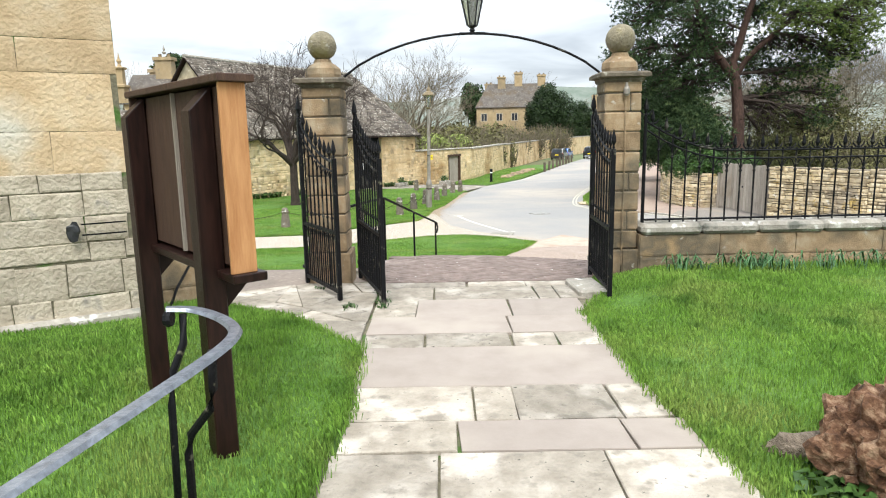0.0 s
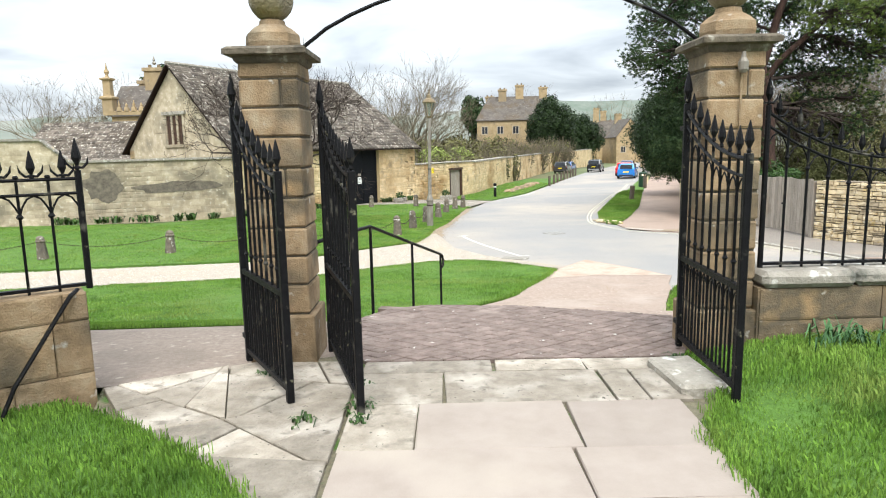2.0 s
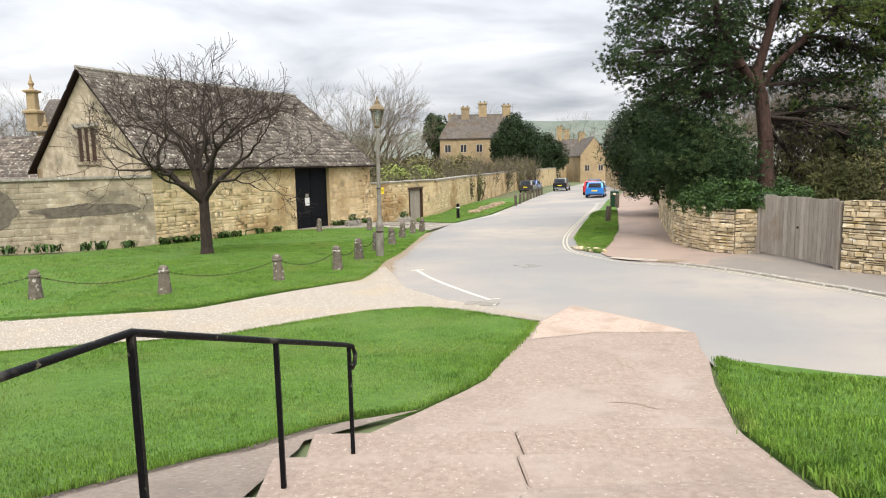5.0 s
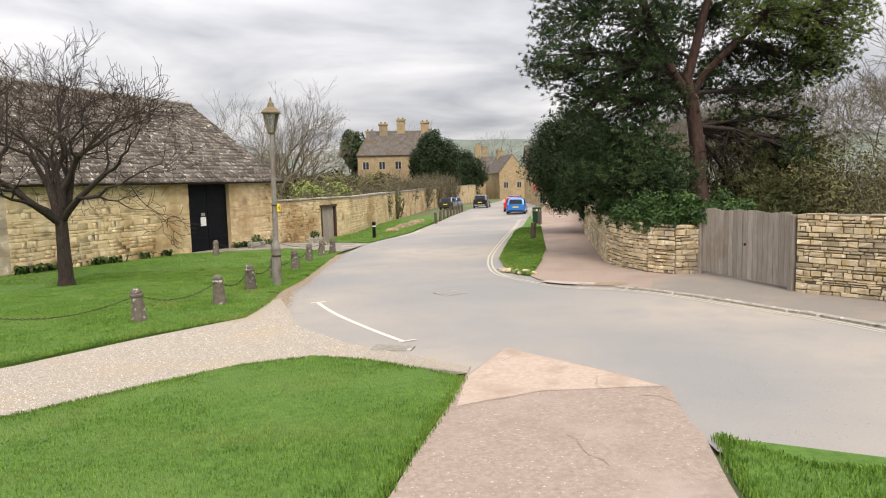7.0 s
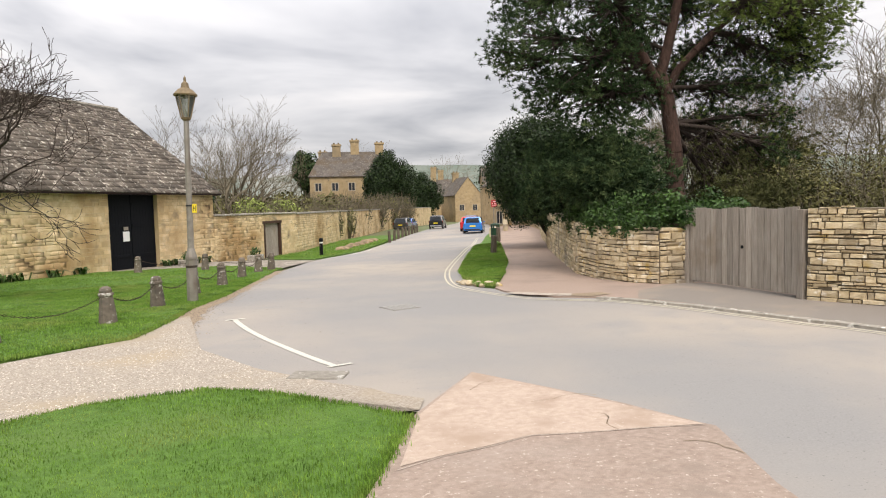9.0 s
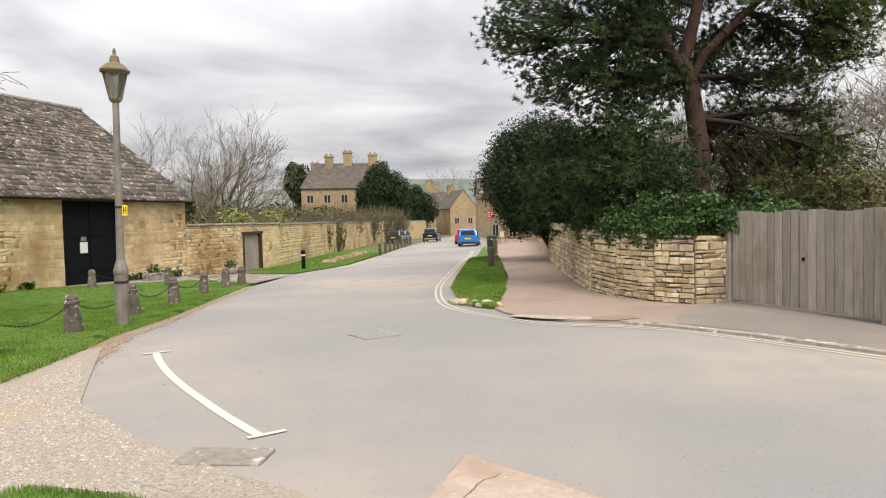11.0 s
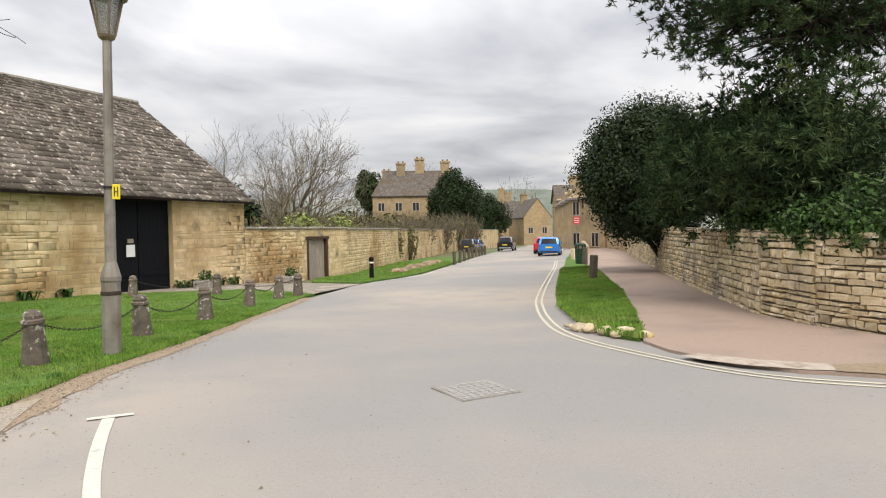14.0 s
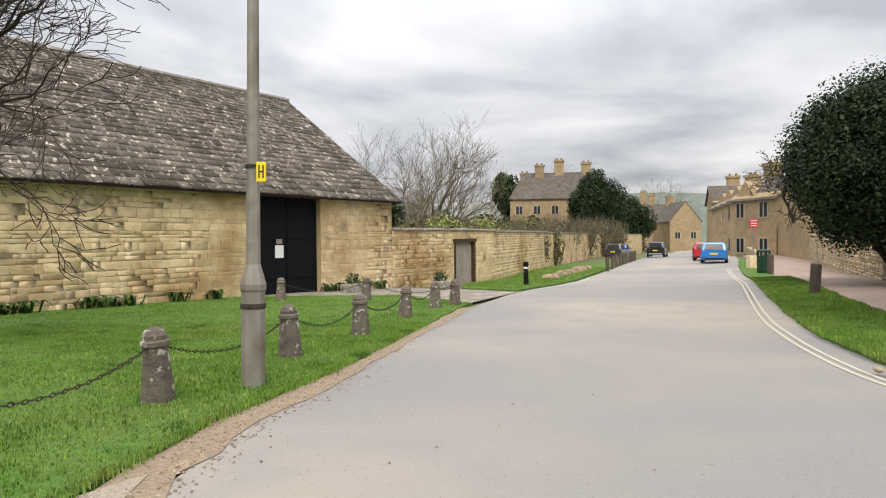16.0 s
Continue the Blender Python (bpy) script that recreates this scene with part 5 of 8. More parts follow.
# dark scar of old render on the left wall
SCAR = surf("sooty_old_render", [(0.3, (0.09, 0.078, 0.062)), (0.7, (0.21, 0.18, 0.14))], 5, 0.95, 0.9, 30)
for s0, s1, z0_, z1_ in ((0.4, 2.0, -0.5, 0.80), (2.6, 6.0, -0.25, 0.25)):
    bm = bmesh.new()
    rim = []
    for k in range(40):
        a = 2 * math.pi * k / 40
        q = 1 + 0.35 * noise.noise(Vector((3 * math.cos(a), 3 * math.sin(a), s0)))
        u, zz = (s0 + s1) / 2 + (s1 - s0) / 2 * q * math.cos(a), (z0_ + z1_) / 2 + (z1_ - z0_) / 2 * q * math.sin(a)
        rim.append(bm.verts.new((-16.2 + 0.9466 * u + 0.0065, 30.94 + 0.3225 * u - 0.0185, zz)))
    f = bm.faces.new(rim)
    r = bmesh.ops.extrude_face_region(bm, geom=[f])
    for v in (g_ for g_ in r["geom"] if isinstance(g_, bmesh.types.BMVert)):
        v.co += Vector((-0.006, 0.018, 0))
    bmesh.ops.recalc_face_normals(bm, faces=bm.faces[:])
    part("old_render_patch", bm, SCAR, t)

# ---------------------------------------------------------------- drystone wall and wooden gate across the road
t = tagged(new("wall_drystone"), "curving drystone wall of pale limestone with rubble top", "wall", kind="structure")
DRY = [(10.2, 23.98), (9.62, 24.08), (9.27, 24.8), (9.15, 26.0), (9.38, 27.6), (10.35, 30.4), (13.1, 38.2), (17.0, 48), (23.5, 64)]
TOPS = [-0.02, 0.0, 0.02, 0.05, 0.08, 0.1, 0.2, 0.2, 0.1]
PTS = DRY[::-1]
TT = TOPS[::-1]
for i in range(len(PTS) - 1):
    a, b = PTS[i], PTS[i + 1]
    bm = bmesh.new()
    wall_core(bm, a, b, 0.45, -2.4, -2.4, TT[i] - 0.02, TT[i + 1] - 0.02)
    part("wall_body", bm, DRYBED, t)
    stones(t, a, b, lin(ground(*a), ground(*b)), lin(TT[i], TT[i + 1]), 0.102, 0.21, DRYSTONE, 1.6, 0.06, {7: 30, 6: 60, 5: 75, 4: 75, 3: 60}.get(i, 0), (9.7, 25), joint=0.02)
rng = random.Random(71)
z = -1.27
while z < -0.08:
    h = rng.uniform(0.14, 0.3)
    bm = bmesh.new()
    box(bm, -0.17 + rng.uniform(-0.06, 0.03), 0.17, -0.2, 0.2, z + 0.006, min(z + h, 0.0) - 0.006, pose(10.02, 24.20, 0, 0, 0, -10), bevel=0.018)
    part("quoin", bm, DRYSTONE, t)
    z += h
t2 = tagged(new("wall_drystone_right"), "tall drystone wall with lichen beside the wooden gate", "wall", kind="structure")
for a, b, z, lim in (((10.55, 20.85), (12.1, 18.3), 0.42, 280), ((12.1, 18.3), (16.2, 12.2), 0.45, 0)):
    bm = bmesh.new()
    wall_core(bm, a, b, 0.5, -2, -2, z - 0.02, z - 0.02)
    part("wall_body", bm, DRYBED, t2)
    stones(t2, a, b, lin(-1.2, -1.2), lin(z, z), 0.092, 0.18, DRYSTONE, 1.6, 0.06, lim, (11, 20.5), joint=0.018)
t = thing("wooden_gate", pose(10.24, 23.88, ground(10, 22) + 0.06, 0, 0, math.degrees(math.atan2(20.95 - 23.88, 10.52 - 10.24))), "silvered oak close-boarded double gate between stone walls", "gate")
for k in range(2):
    leaf = part("gate_leaf", bmesh.new(), GREYWOOD, t)
    for i in range(9):
        bm = bmesh.new()
        x0 = 0.06 + k * 1.425 + i * 0.156
        box(bm, x0 + 0.003, x0 + 0.152, -0.02, 0.02, 0.04, 1.63 + 0.02 * math.sin(i), bevel=0.004)
        part("board", bm, GREYWOOD, leaf)
    for z in (0.3, 1.3):
        bm = bmesh.new()
        box(bm, 0.07 + k * 1.425, 1.44 + k * 1.425, 0.02, 0.07, z, z + 0.12)
        part("ledge", bm, GREYWOOD, leaf)
for x in (-0.04, 2.94):
    bm = bmesh.new()
    box(bm, x - 0.07, x + 0.07, -0.06, 0.08, -0.1, 1.60, bevel=0.01)
    part("gate_post", bm, GREYWOOD, t)
bm = bmesh.new()
lathe(bm, [(0.03, -0.01), (0.035, 0), (0.02, 0.02)], 10)
for v in bm.verts:
    v.co = Vector((1.56 + v.co.x, -0.025 - v.co.z, 0.85 + v.co.y))
part("ring_latch", bm, IRON, t)

# ---------------------------------------------------------------- trees and shrubs
class Soup:
    """Vertices and quads gathered for one mesh."""

    def __init__(self):
        self.v, self.f = [], []

    def limb(self, p, q, r0, r1, seg=5):
        d = (q - p)
        if d.length < 1e-6:
            return
        d.normalize()
        a = d.cross(Vector((0, 0, 1)) if abs(d.z) < 0.95 else Vector((1, 0, 0))).normalized()
        b = d.cross(a)
        o = len(self.v)
        for c, r in ((p, r0), (q, r1)):
            for k in range(seg):
                w = 2 * math.pi * k / seg
                self.v.append(c + r * (math.cos(w) * a + math.sin(w) * b))
        for k in range(seg):
            self.f.append((o + k, o + (k + 1) % seg, o + seg + (k + 1) % seg, o + seg + k))

    def done(self, name, material, parent=None, smooth=False):
        if not self.v:
            return None
        return raw(name, [tuple(v) for v in self.v], self.f, material, parent)


def grow(soup, twigs, p, d, length, r, level, rng, spread, up, kids, tips, wander=0.25, shrink=0.72, thin=0.008):
    """Grows a limb in short bent stretches, then its branches."""
    n = 4 if level > 2 else 3
    seg = 7 if r > 0.08 else (5 if r > 0.02 else 3)
    here, way = p.copy(), d.copy()
    nodes = []
    for i in range(n):
        way = (way + Vector((rng.gauss(0, wander), rng.gauss(0, wander), rng.gauss(0, wander) + up))).normalized()
        nxt = here + way * length / n
        r1 = max(thin, r * (1 - 0.45 * (i + 1) / n))
        (soup if r > thin * 2 else twigs).limb(here, nxt, max(thin, r * (1 - 0.45 * i / n)), r1, seg)
        here = nxt
        nodes.append((here.copy(), way.copy(), r1))
    if level <= 0:
        tips.append((here, way))
        return
    for k in range(kids):
        q, w, rr = nodes[-1] if k == 0 else nodes[rng.randrange(1 if level > 2 else 0, n)]
        side = Vector((rng.gauss(0, 1), rng.gauss(0, 1), rng.gauss(0, 0.6)))
        side -= w * side.dot(w)
        side.normalize()
        nd = (w + side * spread * rng.uniform(0.6, 1.3)).normalized()
        grow(soup, twigs, q, nd, length * shrink * rng.uniform(0.8, 1.15), rr * (0.85 if k == 0 else 0.62), level - 1, rng, spread, up, kids, tips, wander, shrink, thin)


def bare_tree(x, y, height, label, seed, levels=5, kids=3, spread=0.75, up=0.05, trunk=0.2, bark=BARK, twig=TWIG, lean=(0, 0), radius=0.16, first=0.30, group="", thin=0.008, limbs=5):
    rng = random.Random(seed)
    t = thing("bare_tree", pose(x, y, ground(x, y) + 0.02), label, "tree", group)
    soup, twigs, tips = Soup(), Soup(), []
    base = Vector((0, 0, -0.15))
    fork = Vector((lean[0], lean[1], height * trunk))
    soup.limb(base, fork * 0.12 + Vector((0, 0, 0)), radius * 1.5, radius * 1.05, 9)
    soup.limb(fork * 0.12, fork * 0.6, radius * 1.05, radius * 0.9, 9)
    soup.limb(fork * 0.6, fork, radius * 0.9, radius * 0.82, 9)
    n = limbs
    for k in range(n):
        a = 2 * math.pi * (k + rng.random() * 0.6) / n
        d = Vector((math.cos(a) * spread, math.sin(a) * spread, 1.0)).normalized()
        grow(soup, twigs, fork - Vector((0, 0, rng.uniform(0, 0.12) * height * trunk)), d, height * first, radius * rng.uniform(0.5, 0.7), levels - 1, rng, spread, up, kids, tips, thin=thin)
    soup.done("trunk", bark, t)
    twigs.done("crown", twig, t)
    return t


def leaf_cloud(soup, rng, centre, radii, count, size, shell=0.55, up=0.0, long=1.0, wide=0.28):
    """Small quads scattered through an ellipsoid, thicker towards its skin."""
    for _ in range(count):
        d = Vector((rng.gauss(0, 1), rng.gauss(0, 1), rng.gauss(0, 1))).normalized()
        k = shell + (1 - shell) * rng.random() ** 0.6
        k *= 1 + 0.22 * noise.noise(d * 2.3 + Vector(centre))
        c = Vector(centre) + Vector((d.x * radii[0], d.y * radii[1], d.z * radii[2])) * k
        n = (d + Vector((rng.gauss(0, 0.6), rng.gauss(0, 0.6), rng.gauss(0, 0.6) + up))).normalized()
        a = n.cross(Vector((rng.gauss(0, 1), rng.gauss(0, 1), rng.gauss(0, 1)))).normalized()
        b = n.cross(a)
        s = size * rng.uniform(0.6, 1.4)
        o = len(soup.v)
        soup.v += [c - a * s * 0.5 * long, c + b * s * wide, c + a * s * 0.5 * long, c - b * s * wide]
        soup.f.append((o, o + 1, o + 2, o + 3))


def tuft(soup, rng, c, out, count, length, width):
    """Needles fanning from one shoot tip."""
    for _ in range(count):
        d = (out + Vector((rng.gauss(0, 0.75), rng.gauss(0, 0.75), rng.gauss(0.25, 0.6)))).normalized()
        b = d.cross(Vector((rng.gauss(0, 1), rng.gauss(0, 1), rng.gauss(0, 1)))).normalized() * width
        p = c - d * length * 0.15
        q = c + d * length * rng.uniform(0.6, 1.2)
        m = p.lerp(q, 0.5)
        o = len(soup.v)
        soup.v += [p, m + b, q, m - b]
        soup.f.append((o, o + 1, o + 2, o + 3))


def lobes(rng, centre, radii, n):
    """Smaller lobes spread over an ellipsoid, to break its outline."""
    out = []
    for _ in range(n):
        d = Vector((rng.gauss(0, 1), rng.gauss(0, 1), rng.gauss(0.15, 0.9))).normalized()
        k = rng.uniform(0.55, 0.92)
        c = (centre[0] + d.x * radii[0] * k, centre[1] + d.y * radii[1] * k, centre[2] + d.z * radii[2] * k)
        q = rng.uniform(0.24, 0.42)
        out.append((c, (radii[0] * q, radii[1] * q, radii[2] * q * 0.9)))
    return out


def evergreen(name, x, y, centre, radii, n, per, size, material, label, category, seed, trunk=True, wide=0.28, core=0.72, fill=4, floor=None):
    """A dense evergreen: short trunk, and a crown of leafy lobes."""
    rng = random.Random(seed)
    t = thing(name, pose(x, y, ground(x, y)), label, category)
    if trunk:
        wood = Soup()
        for k in range(5):
            a = 2 * math.pi * k / 5
            wood.limb(Vector((0.1 * math.cos(a), 0.1 * math.sin(a), -0.1)), Vector((centre[0] + radii[0] * 0.6 * math.cos(a), centre[1] + radii[1] * 0.6 * math.sin(a), centre[2])), 0.12, 0.04, 6)
        wood.done("trunk", BARK, t)
    crown = Soup()
    leaf_cloud(crown, rng, centre, [r * core for r in radii], per * fill * (1 if wide > 0.2 else 3), size * 1.7, 0.3, 0.0, 1.0, 0.28 if wide > 0.2 else 0.07)
    for c, r in lobes(rng, centre, radii, n):
        if wide > 0.2:
            leaf_cloud(crown, rng, c, r, per, size, 0.4, 0.3, 1.0, wide)
            continue
        for _ in range(per // 14):
            d = Vector((rng.gauss(0, 1), rng.gauss(0, 1), rng.gauss(0.2, 0.9))).normalized()
            k = rng.uniform(0.55, 1.05)
            tuft(crown, rng, Vector((c[0] + d.x * r[0] * k, c[1] + d.y * r[1] * k, c[2] + d.z * r[2] * k)), d * 0.8, 14, size, size * wide)
    if floor is not None:
        keep = [f for f in crown.f if crown.v[f[0]].z > floor + 0.12 * math.sin(3 * crown.v[f[0]].y)]
        crown.v, crown.f = [crown.v[i] for f in keep for i in f], [(4 * i, 4 * i + 1, 4 * i + 2, 4 * i + 3) for i in range(len(keep))]
    crown.done("crown", material, t)
    return t


bare_tree(-6.5, 28.6, 7.6, "bare winter thorn tree with dense dark twigs on the lawn", 11, levels=6, kids=3, spread=0.66, up=0.05, trunk=0.25, radius=0.19, first=0.27, thin=0.0065, limbs=9)


def pine():
    rng = random.Random(31)
    t = thing("pine_tree", pose(12.9, 28.0, ground(12.9, 28.0)), "tall dark Scots pine with reddish forked trunk behind the wall", "tree")
    wood, fine, dark, pale, olive = Soup(), Soup(), Soup(), Soup(), Soup()
    lines = [([(0, 0, -0.2), (-0.06, 0.05, 1.6), (-0.2, 0.1, 3.4), (-0.38, 0.2, 5.1)], 0.34),
             ([(-0.38, 0.2, 5.1), (-1.25, -0.1, 5.9), (-2.0, -0.3, 7.0), (-2.5, -0.3, 8.4), (-2.4, -0.2, 10.4)], 0.20),
             ([(-0.38, 0.2, 5.1), (-0.3, 0.3, 6.4), (0.0, 0.2, 7.8), (0.5, 0.1, 9.6), (0.5, 0, 11.4)], 0.18),
             ([(-0.3, 0.2, 5.3), (0.3, -0.2, 6.3), (1.5, -0.4, 7.4), (2.6, -0.3, 8.4)], 0.12)]
    spine = []
    for pts, r in lines:
        pts = [Vector(p) for p in pts]
        for a, b in zip(pts, pts[1:]):
            mid = a.lerp(b, 0.5) + Vector((rng.gauss(0, 0.05), rng.gauss(0, 0.05), 0))
            wood.limb(a, mid, r, r * 0.93, 9)
            wood.limb(mid, b, r * 0.93, r * 0.85, 9)
            spine += [a, mid, b]
            r *= 0.85
    spine = [p for p in spine if p.z > 3.8]
    # centre, radii, share of needles in the painted lit green (below 0: olive)
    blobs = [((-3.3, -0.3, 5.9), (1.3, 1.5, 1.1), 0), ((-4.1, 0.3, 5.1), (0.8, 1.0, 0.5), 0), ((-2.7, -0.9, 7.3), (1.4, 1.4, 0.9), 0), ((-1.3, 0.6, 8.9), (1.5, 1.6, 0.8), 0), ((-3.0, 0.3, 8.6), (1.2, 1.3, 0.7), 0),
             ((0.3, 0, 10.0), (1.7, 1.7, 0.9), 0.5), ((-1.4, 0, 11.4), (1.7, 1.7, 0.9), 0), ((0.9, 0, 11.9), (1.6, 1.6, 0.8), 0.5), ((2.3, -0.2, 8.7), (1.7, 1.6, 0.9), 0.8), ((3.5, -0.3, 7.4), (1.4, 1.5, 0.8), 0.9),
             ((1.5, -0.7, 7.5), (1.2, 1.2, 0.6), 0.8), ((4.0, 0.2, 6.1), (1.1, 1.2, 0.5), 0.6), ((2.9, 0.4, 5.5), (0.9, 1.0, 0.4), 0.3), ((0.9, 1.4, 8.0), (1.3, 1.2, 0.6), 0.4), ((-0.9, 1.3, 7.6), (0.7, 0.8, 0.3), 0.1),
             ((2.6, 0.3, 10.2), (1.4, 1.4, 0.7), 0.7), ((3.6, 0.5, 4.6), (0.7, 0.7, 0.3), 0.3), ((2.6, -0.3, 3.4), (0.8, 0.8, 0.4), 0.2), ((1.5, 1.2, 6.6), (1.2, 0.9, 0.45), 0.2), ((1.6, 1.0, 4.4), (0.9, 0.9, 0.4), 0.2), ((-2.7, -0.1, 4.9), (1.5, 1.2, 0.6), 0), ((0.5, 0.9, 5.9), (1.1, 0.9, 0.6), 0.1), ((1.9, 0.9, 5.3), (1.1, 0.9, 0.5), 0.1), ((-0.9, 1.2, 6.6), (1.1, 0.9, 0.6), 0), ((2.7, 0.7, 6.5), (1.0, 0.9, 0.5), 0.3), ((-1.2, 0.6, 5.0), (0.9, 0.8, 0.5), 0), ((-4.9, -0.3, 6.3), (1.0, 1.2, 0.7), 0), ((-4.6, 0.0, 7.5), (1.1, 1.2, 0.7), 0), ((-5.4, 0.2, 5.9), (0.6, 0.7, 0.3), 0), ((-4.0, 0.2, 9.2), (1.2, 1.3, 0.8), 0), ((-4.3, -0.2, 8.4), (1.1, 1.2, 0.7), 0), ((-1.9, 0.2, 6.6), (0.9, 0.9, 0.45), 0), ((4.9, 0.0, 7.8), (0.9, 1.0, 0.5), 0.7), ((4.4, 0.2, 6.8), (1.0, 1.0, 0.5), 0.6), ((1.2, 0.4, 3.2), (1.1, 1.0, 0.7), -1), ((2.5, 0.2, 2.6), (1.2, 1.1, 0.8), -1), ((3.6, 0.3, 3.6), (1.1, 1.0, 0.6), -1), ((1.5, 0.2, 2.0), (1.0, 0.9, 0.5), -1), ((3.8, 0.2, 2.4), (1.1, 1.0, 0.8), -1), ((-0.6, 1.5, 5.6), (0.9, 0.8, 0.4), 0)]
    for c, r, bright in blobs:
        c = Vector(c)
        root = min(spine, key=lambda p: (p - c).length + max(0, p.z - c.z) * 0.8)
        hub = root.lerp(c, 0.7) + Vector((rng.gauss(0, 0.15), rng.gauss(0, 0.15), 0.1))
        mid = root.lerp(hub, 0.5) + Vector((rng.gauss(0, 0.15), rng.gauss(0, 0.15), rng.uniform(-0.1, 0.25)))
        fine.limb(root, mid, 0.075, 0.06, 6)
        fine.limb(mid, hub, 0.06, 0.045, 6)
        r = (r[0] * 1.2, r[1] * 1.2, r[2] * 1.45)
        n = int(31 * r[0] * r[1])
        for _ in range(n):
            d = Vector((rng.gauss(0, 1), rng.gauss(0, 1), rng.gauss(0.1, 1))).normalized() * rng.uniform(0.35, 1.0)
            q = c + Vector((d.x * r[0], d.y * r[1], d.z * r[2]))
            m = hub.lerp(q, 0.5) + Vector((rng.gauss(0, 0.1), rng.gauss(0, 0.1), rng.gauss(-0.05, 0.08)))
            fine.limb(hub, m, 0.026, 0.018, 4)
            fine.limb(m, q, 0.018, 0.007, 3)
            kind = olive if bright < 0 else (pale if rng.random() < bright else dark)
            for _ in range(8):
                e = Vector((rng.gauss(0, 0.20), rng.gauss(0, 0.20), rng.gauss(0, 0.11)))
                tuft(kind, rng, q + e, e.normalized() * 0.7 + Vector((0, 0, 0.35)), 20, 0.13, 0.0085)
        for _ in range(14):
            q = root.lerp(c, rng.uniform(0.3, 0.9)) + Vector((rng.gauss(0, 0.7), rng.gauss(0, 0.6), rng.uniform(-1.1, 0.2)))
            m = mid.lerp(q, 0.5) + Vector((rng.gauss(0, 0.1), rng.gauss(0, 0.1), rng.uniform(0, 0.2)))
            fine.limb(mid, m, 0.018, 0.013, 3)
            fine.limb(m, q, 0.013, 0.004, 3)
            fine.limb(m, m.lerp(q, 0.6) + Vector((rng.gauss(0, 0.25), rng.gauss(0, 0.25), rng.gauss(-0.1, 0.2))), 0.009, 0.003, 3)
    wood.done("trunk", PINEBARK, t)
    fine.done("branch_tangle", BARK, t)
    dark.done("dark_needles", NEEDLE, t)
    pale.done("bright_needles", LITNEEDLE, t)
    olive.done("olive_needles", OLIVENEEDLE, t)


pine()
evergreen("yew_bush", 11.2, 29.4, (-0.5, -0.2, 2.75), (2.0, 3.3, 1.85), 84, 700, 0.16, NEEDLE, "dark spreading yew filling the corner behind the wall", "bush", 41, wide=0.08, floor=1.3)
evergreen("yew_bush", 14.2, 26.5, (0, 0.0, 1.3), (1.6, 1.5, 1.5), 26, 420, 0.16, OLIVENEEDLE, "low olive-green evergreen behind the wooden gate", "bush", 48, wide=0.08)
evergreen("holly_tree", 14.3, 39.8, (-1.15, -0.3, 3.5), (2.55, 2.5, 2.55), 150, 620, 0.095, DARKLEAF, "large dark glossy holly overhanging the wall", "tree", 42, core=0.92, fill=30)
# ivy along the wall top
t = thing("ivy", pose(0, 0, 0), "glossy ivy hanging over the drystone wall", "ivy")
soup, rng = Soup(), random.Random(6)
for i in range(85):
    k = rng.random() ** 1.4
    x, y = interp(k, [0, 0.25, 0.5, 1], [10.9, 10.1, 9.5, 9.95]), interp(k, [0, 0.25, 0.5, 1], [23.75, 24.4, 25.4, 29.5])
    z = rng.uniform(-0.15, 0.72) if k < 0.6 else rng.uniform(-0.1, 0.5)
    leaf_cloud(soup, rng, (x + rng.uniform(-0.12, 0.6), y + rng.uniform(-0.1, 0.3), z), (0.32, 0.34, 0.24), 170, 0.085, 0.3, 0.3)
for i in range(18):
    k = rng.random()
    leaf_cloud(soup, rng, (9.12 + k * 0.75, 25.6 + k * 3.6, rng.uniform(-0.35, 0.1)), (0.08, 0.25, 0.2), 40, 0.07, 0.3)
for i in range(34):
    k = rng.random()
    leaf_cloud(soup, rng, (interp(k, [0, 0.2, 0.55, 1], [9.62, 9.25, 9.15, 9.35]), 24.15 + k * 3.3, rng.uniform(-0.12, 0.25) + 0.10 * math.sin(k * 17)), (0.12, 0.24, 0.17), 110, 0.08, 0.3, 0.3)
for i in range(9):
    leaf_cloud(soup, rng, (10.15 + 0.03 * i, 24.1 - 0.05 * i, rng.uniform(0.05, 0.5)), (0.22, 0.2, 0.18), 130, 0.08, 0.3, 0.3)
soup.done("leaves", IVYLEAF, t)


def thicket(name, spots, material, label, seed, count, size, category="shrubs", stems=PALETWIG, thick=70):
    """Tangled winter shrubs: fine stems with sparse leaf."""
    rng = random.Random(seed)
    t = thing(name, Matrix(), label, category, kind="stuff")
    twigs, leaves = Soup(), Soup()
    for x, y, r, h in spots:
        z = ground(x, y)
        for _ in range(int(thick * r)):
            a, k = rng.uniform(0, 2 * math.pi), rng.random() ** 0.5
            p = Vector((x + 0.5 * r * k * math.cos(a), y + 0.5 * r * k * math.sin(a), z - 0.1))
            q = Vector((x + r * k * math.cos(a), y + r * k * math.sin(a), z + h * rng.uniform(0.45, 1.0)))
            m = p.lerp(q, 0.55) + Vector((rng.gauss(0, 0.12 * r), rng.gauss(0, 0.12 * r), 0))
            twigs.limb(p, m, size * 0.16, size * 0.12, 3)
            twigs.limb(m, q, size * 0.12, size * 0.04, 3)
            for _ in range(2):
                twigs.limb(m, m + Vector((rng.gauss(0, 0.3 * r), rng.gauss(0, 0.3 * r), rng.uniform(0.1, 0.4) * h)), size * 0.08, size * 0.03, 3)
        leaf_cloud(leaves, rng, (x, y, z + h * 0.45), (r, r, h * 0.5), count, size, 0.3, 0.2, 1.3)
    twigs.done("stems", stems, t)
    leaves.done("leaves", material, t)
    return t


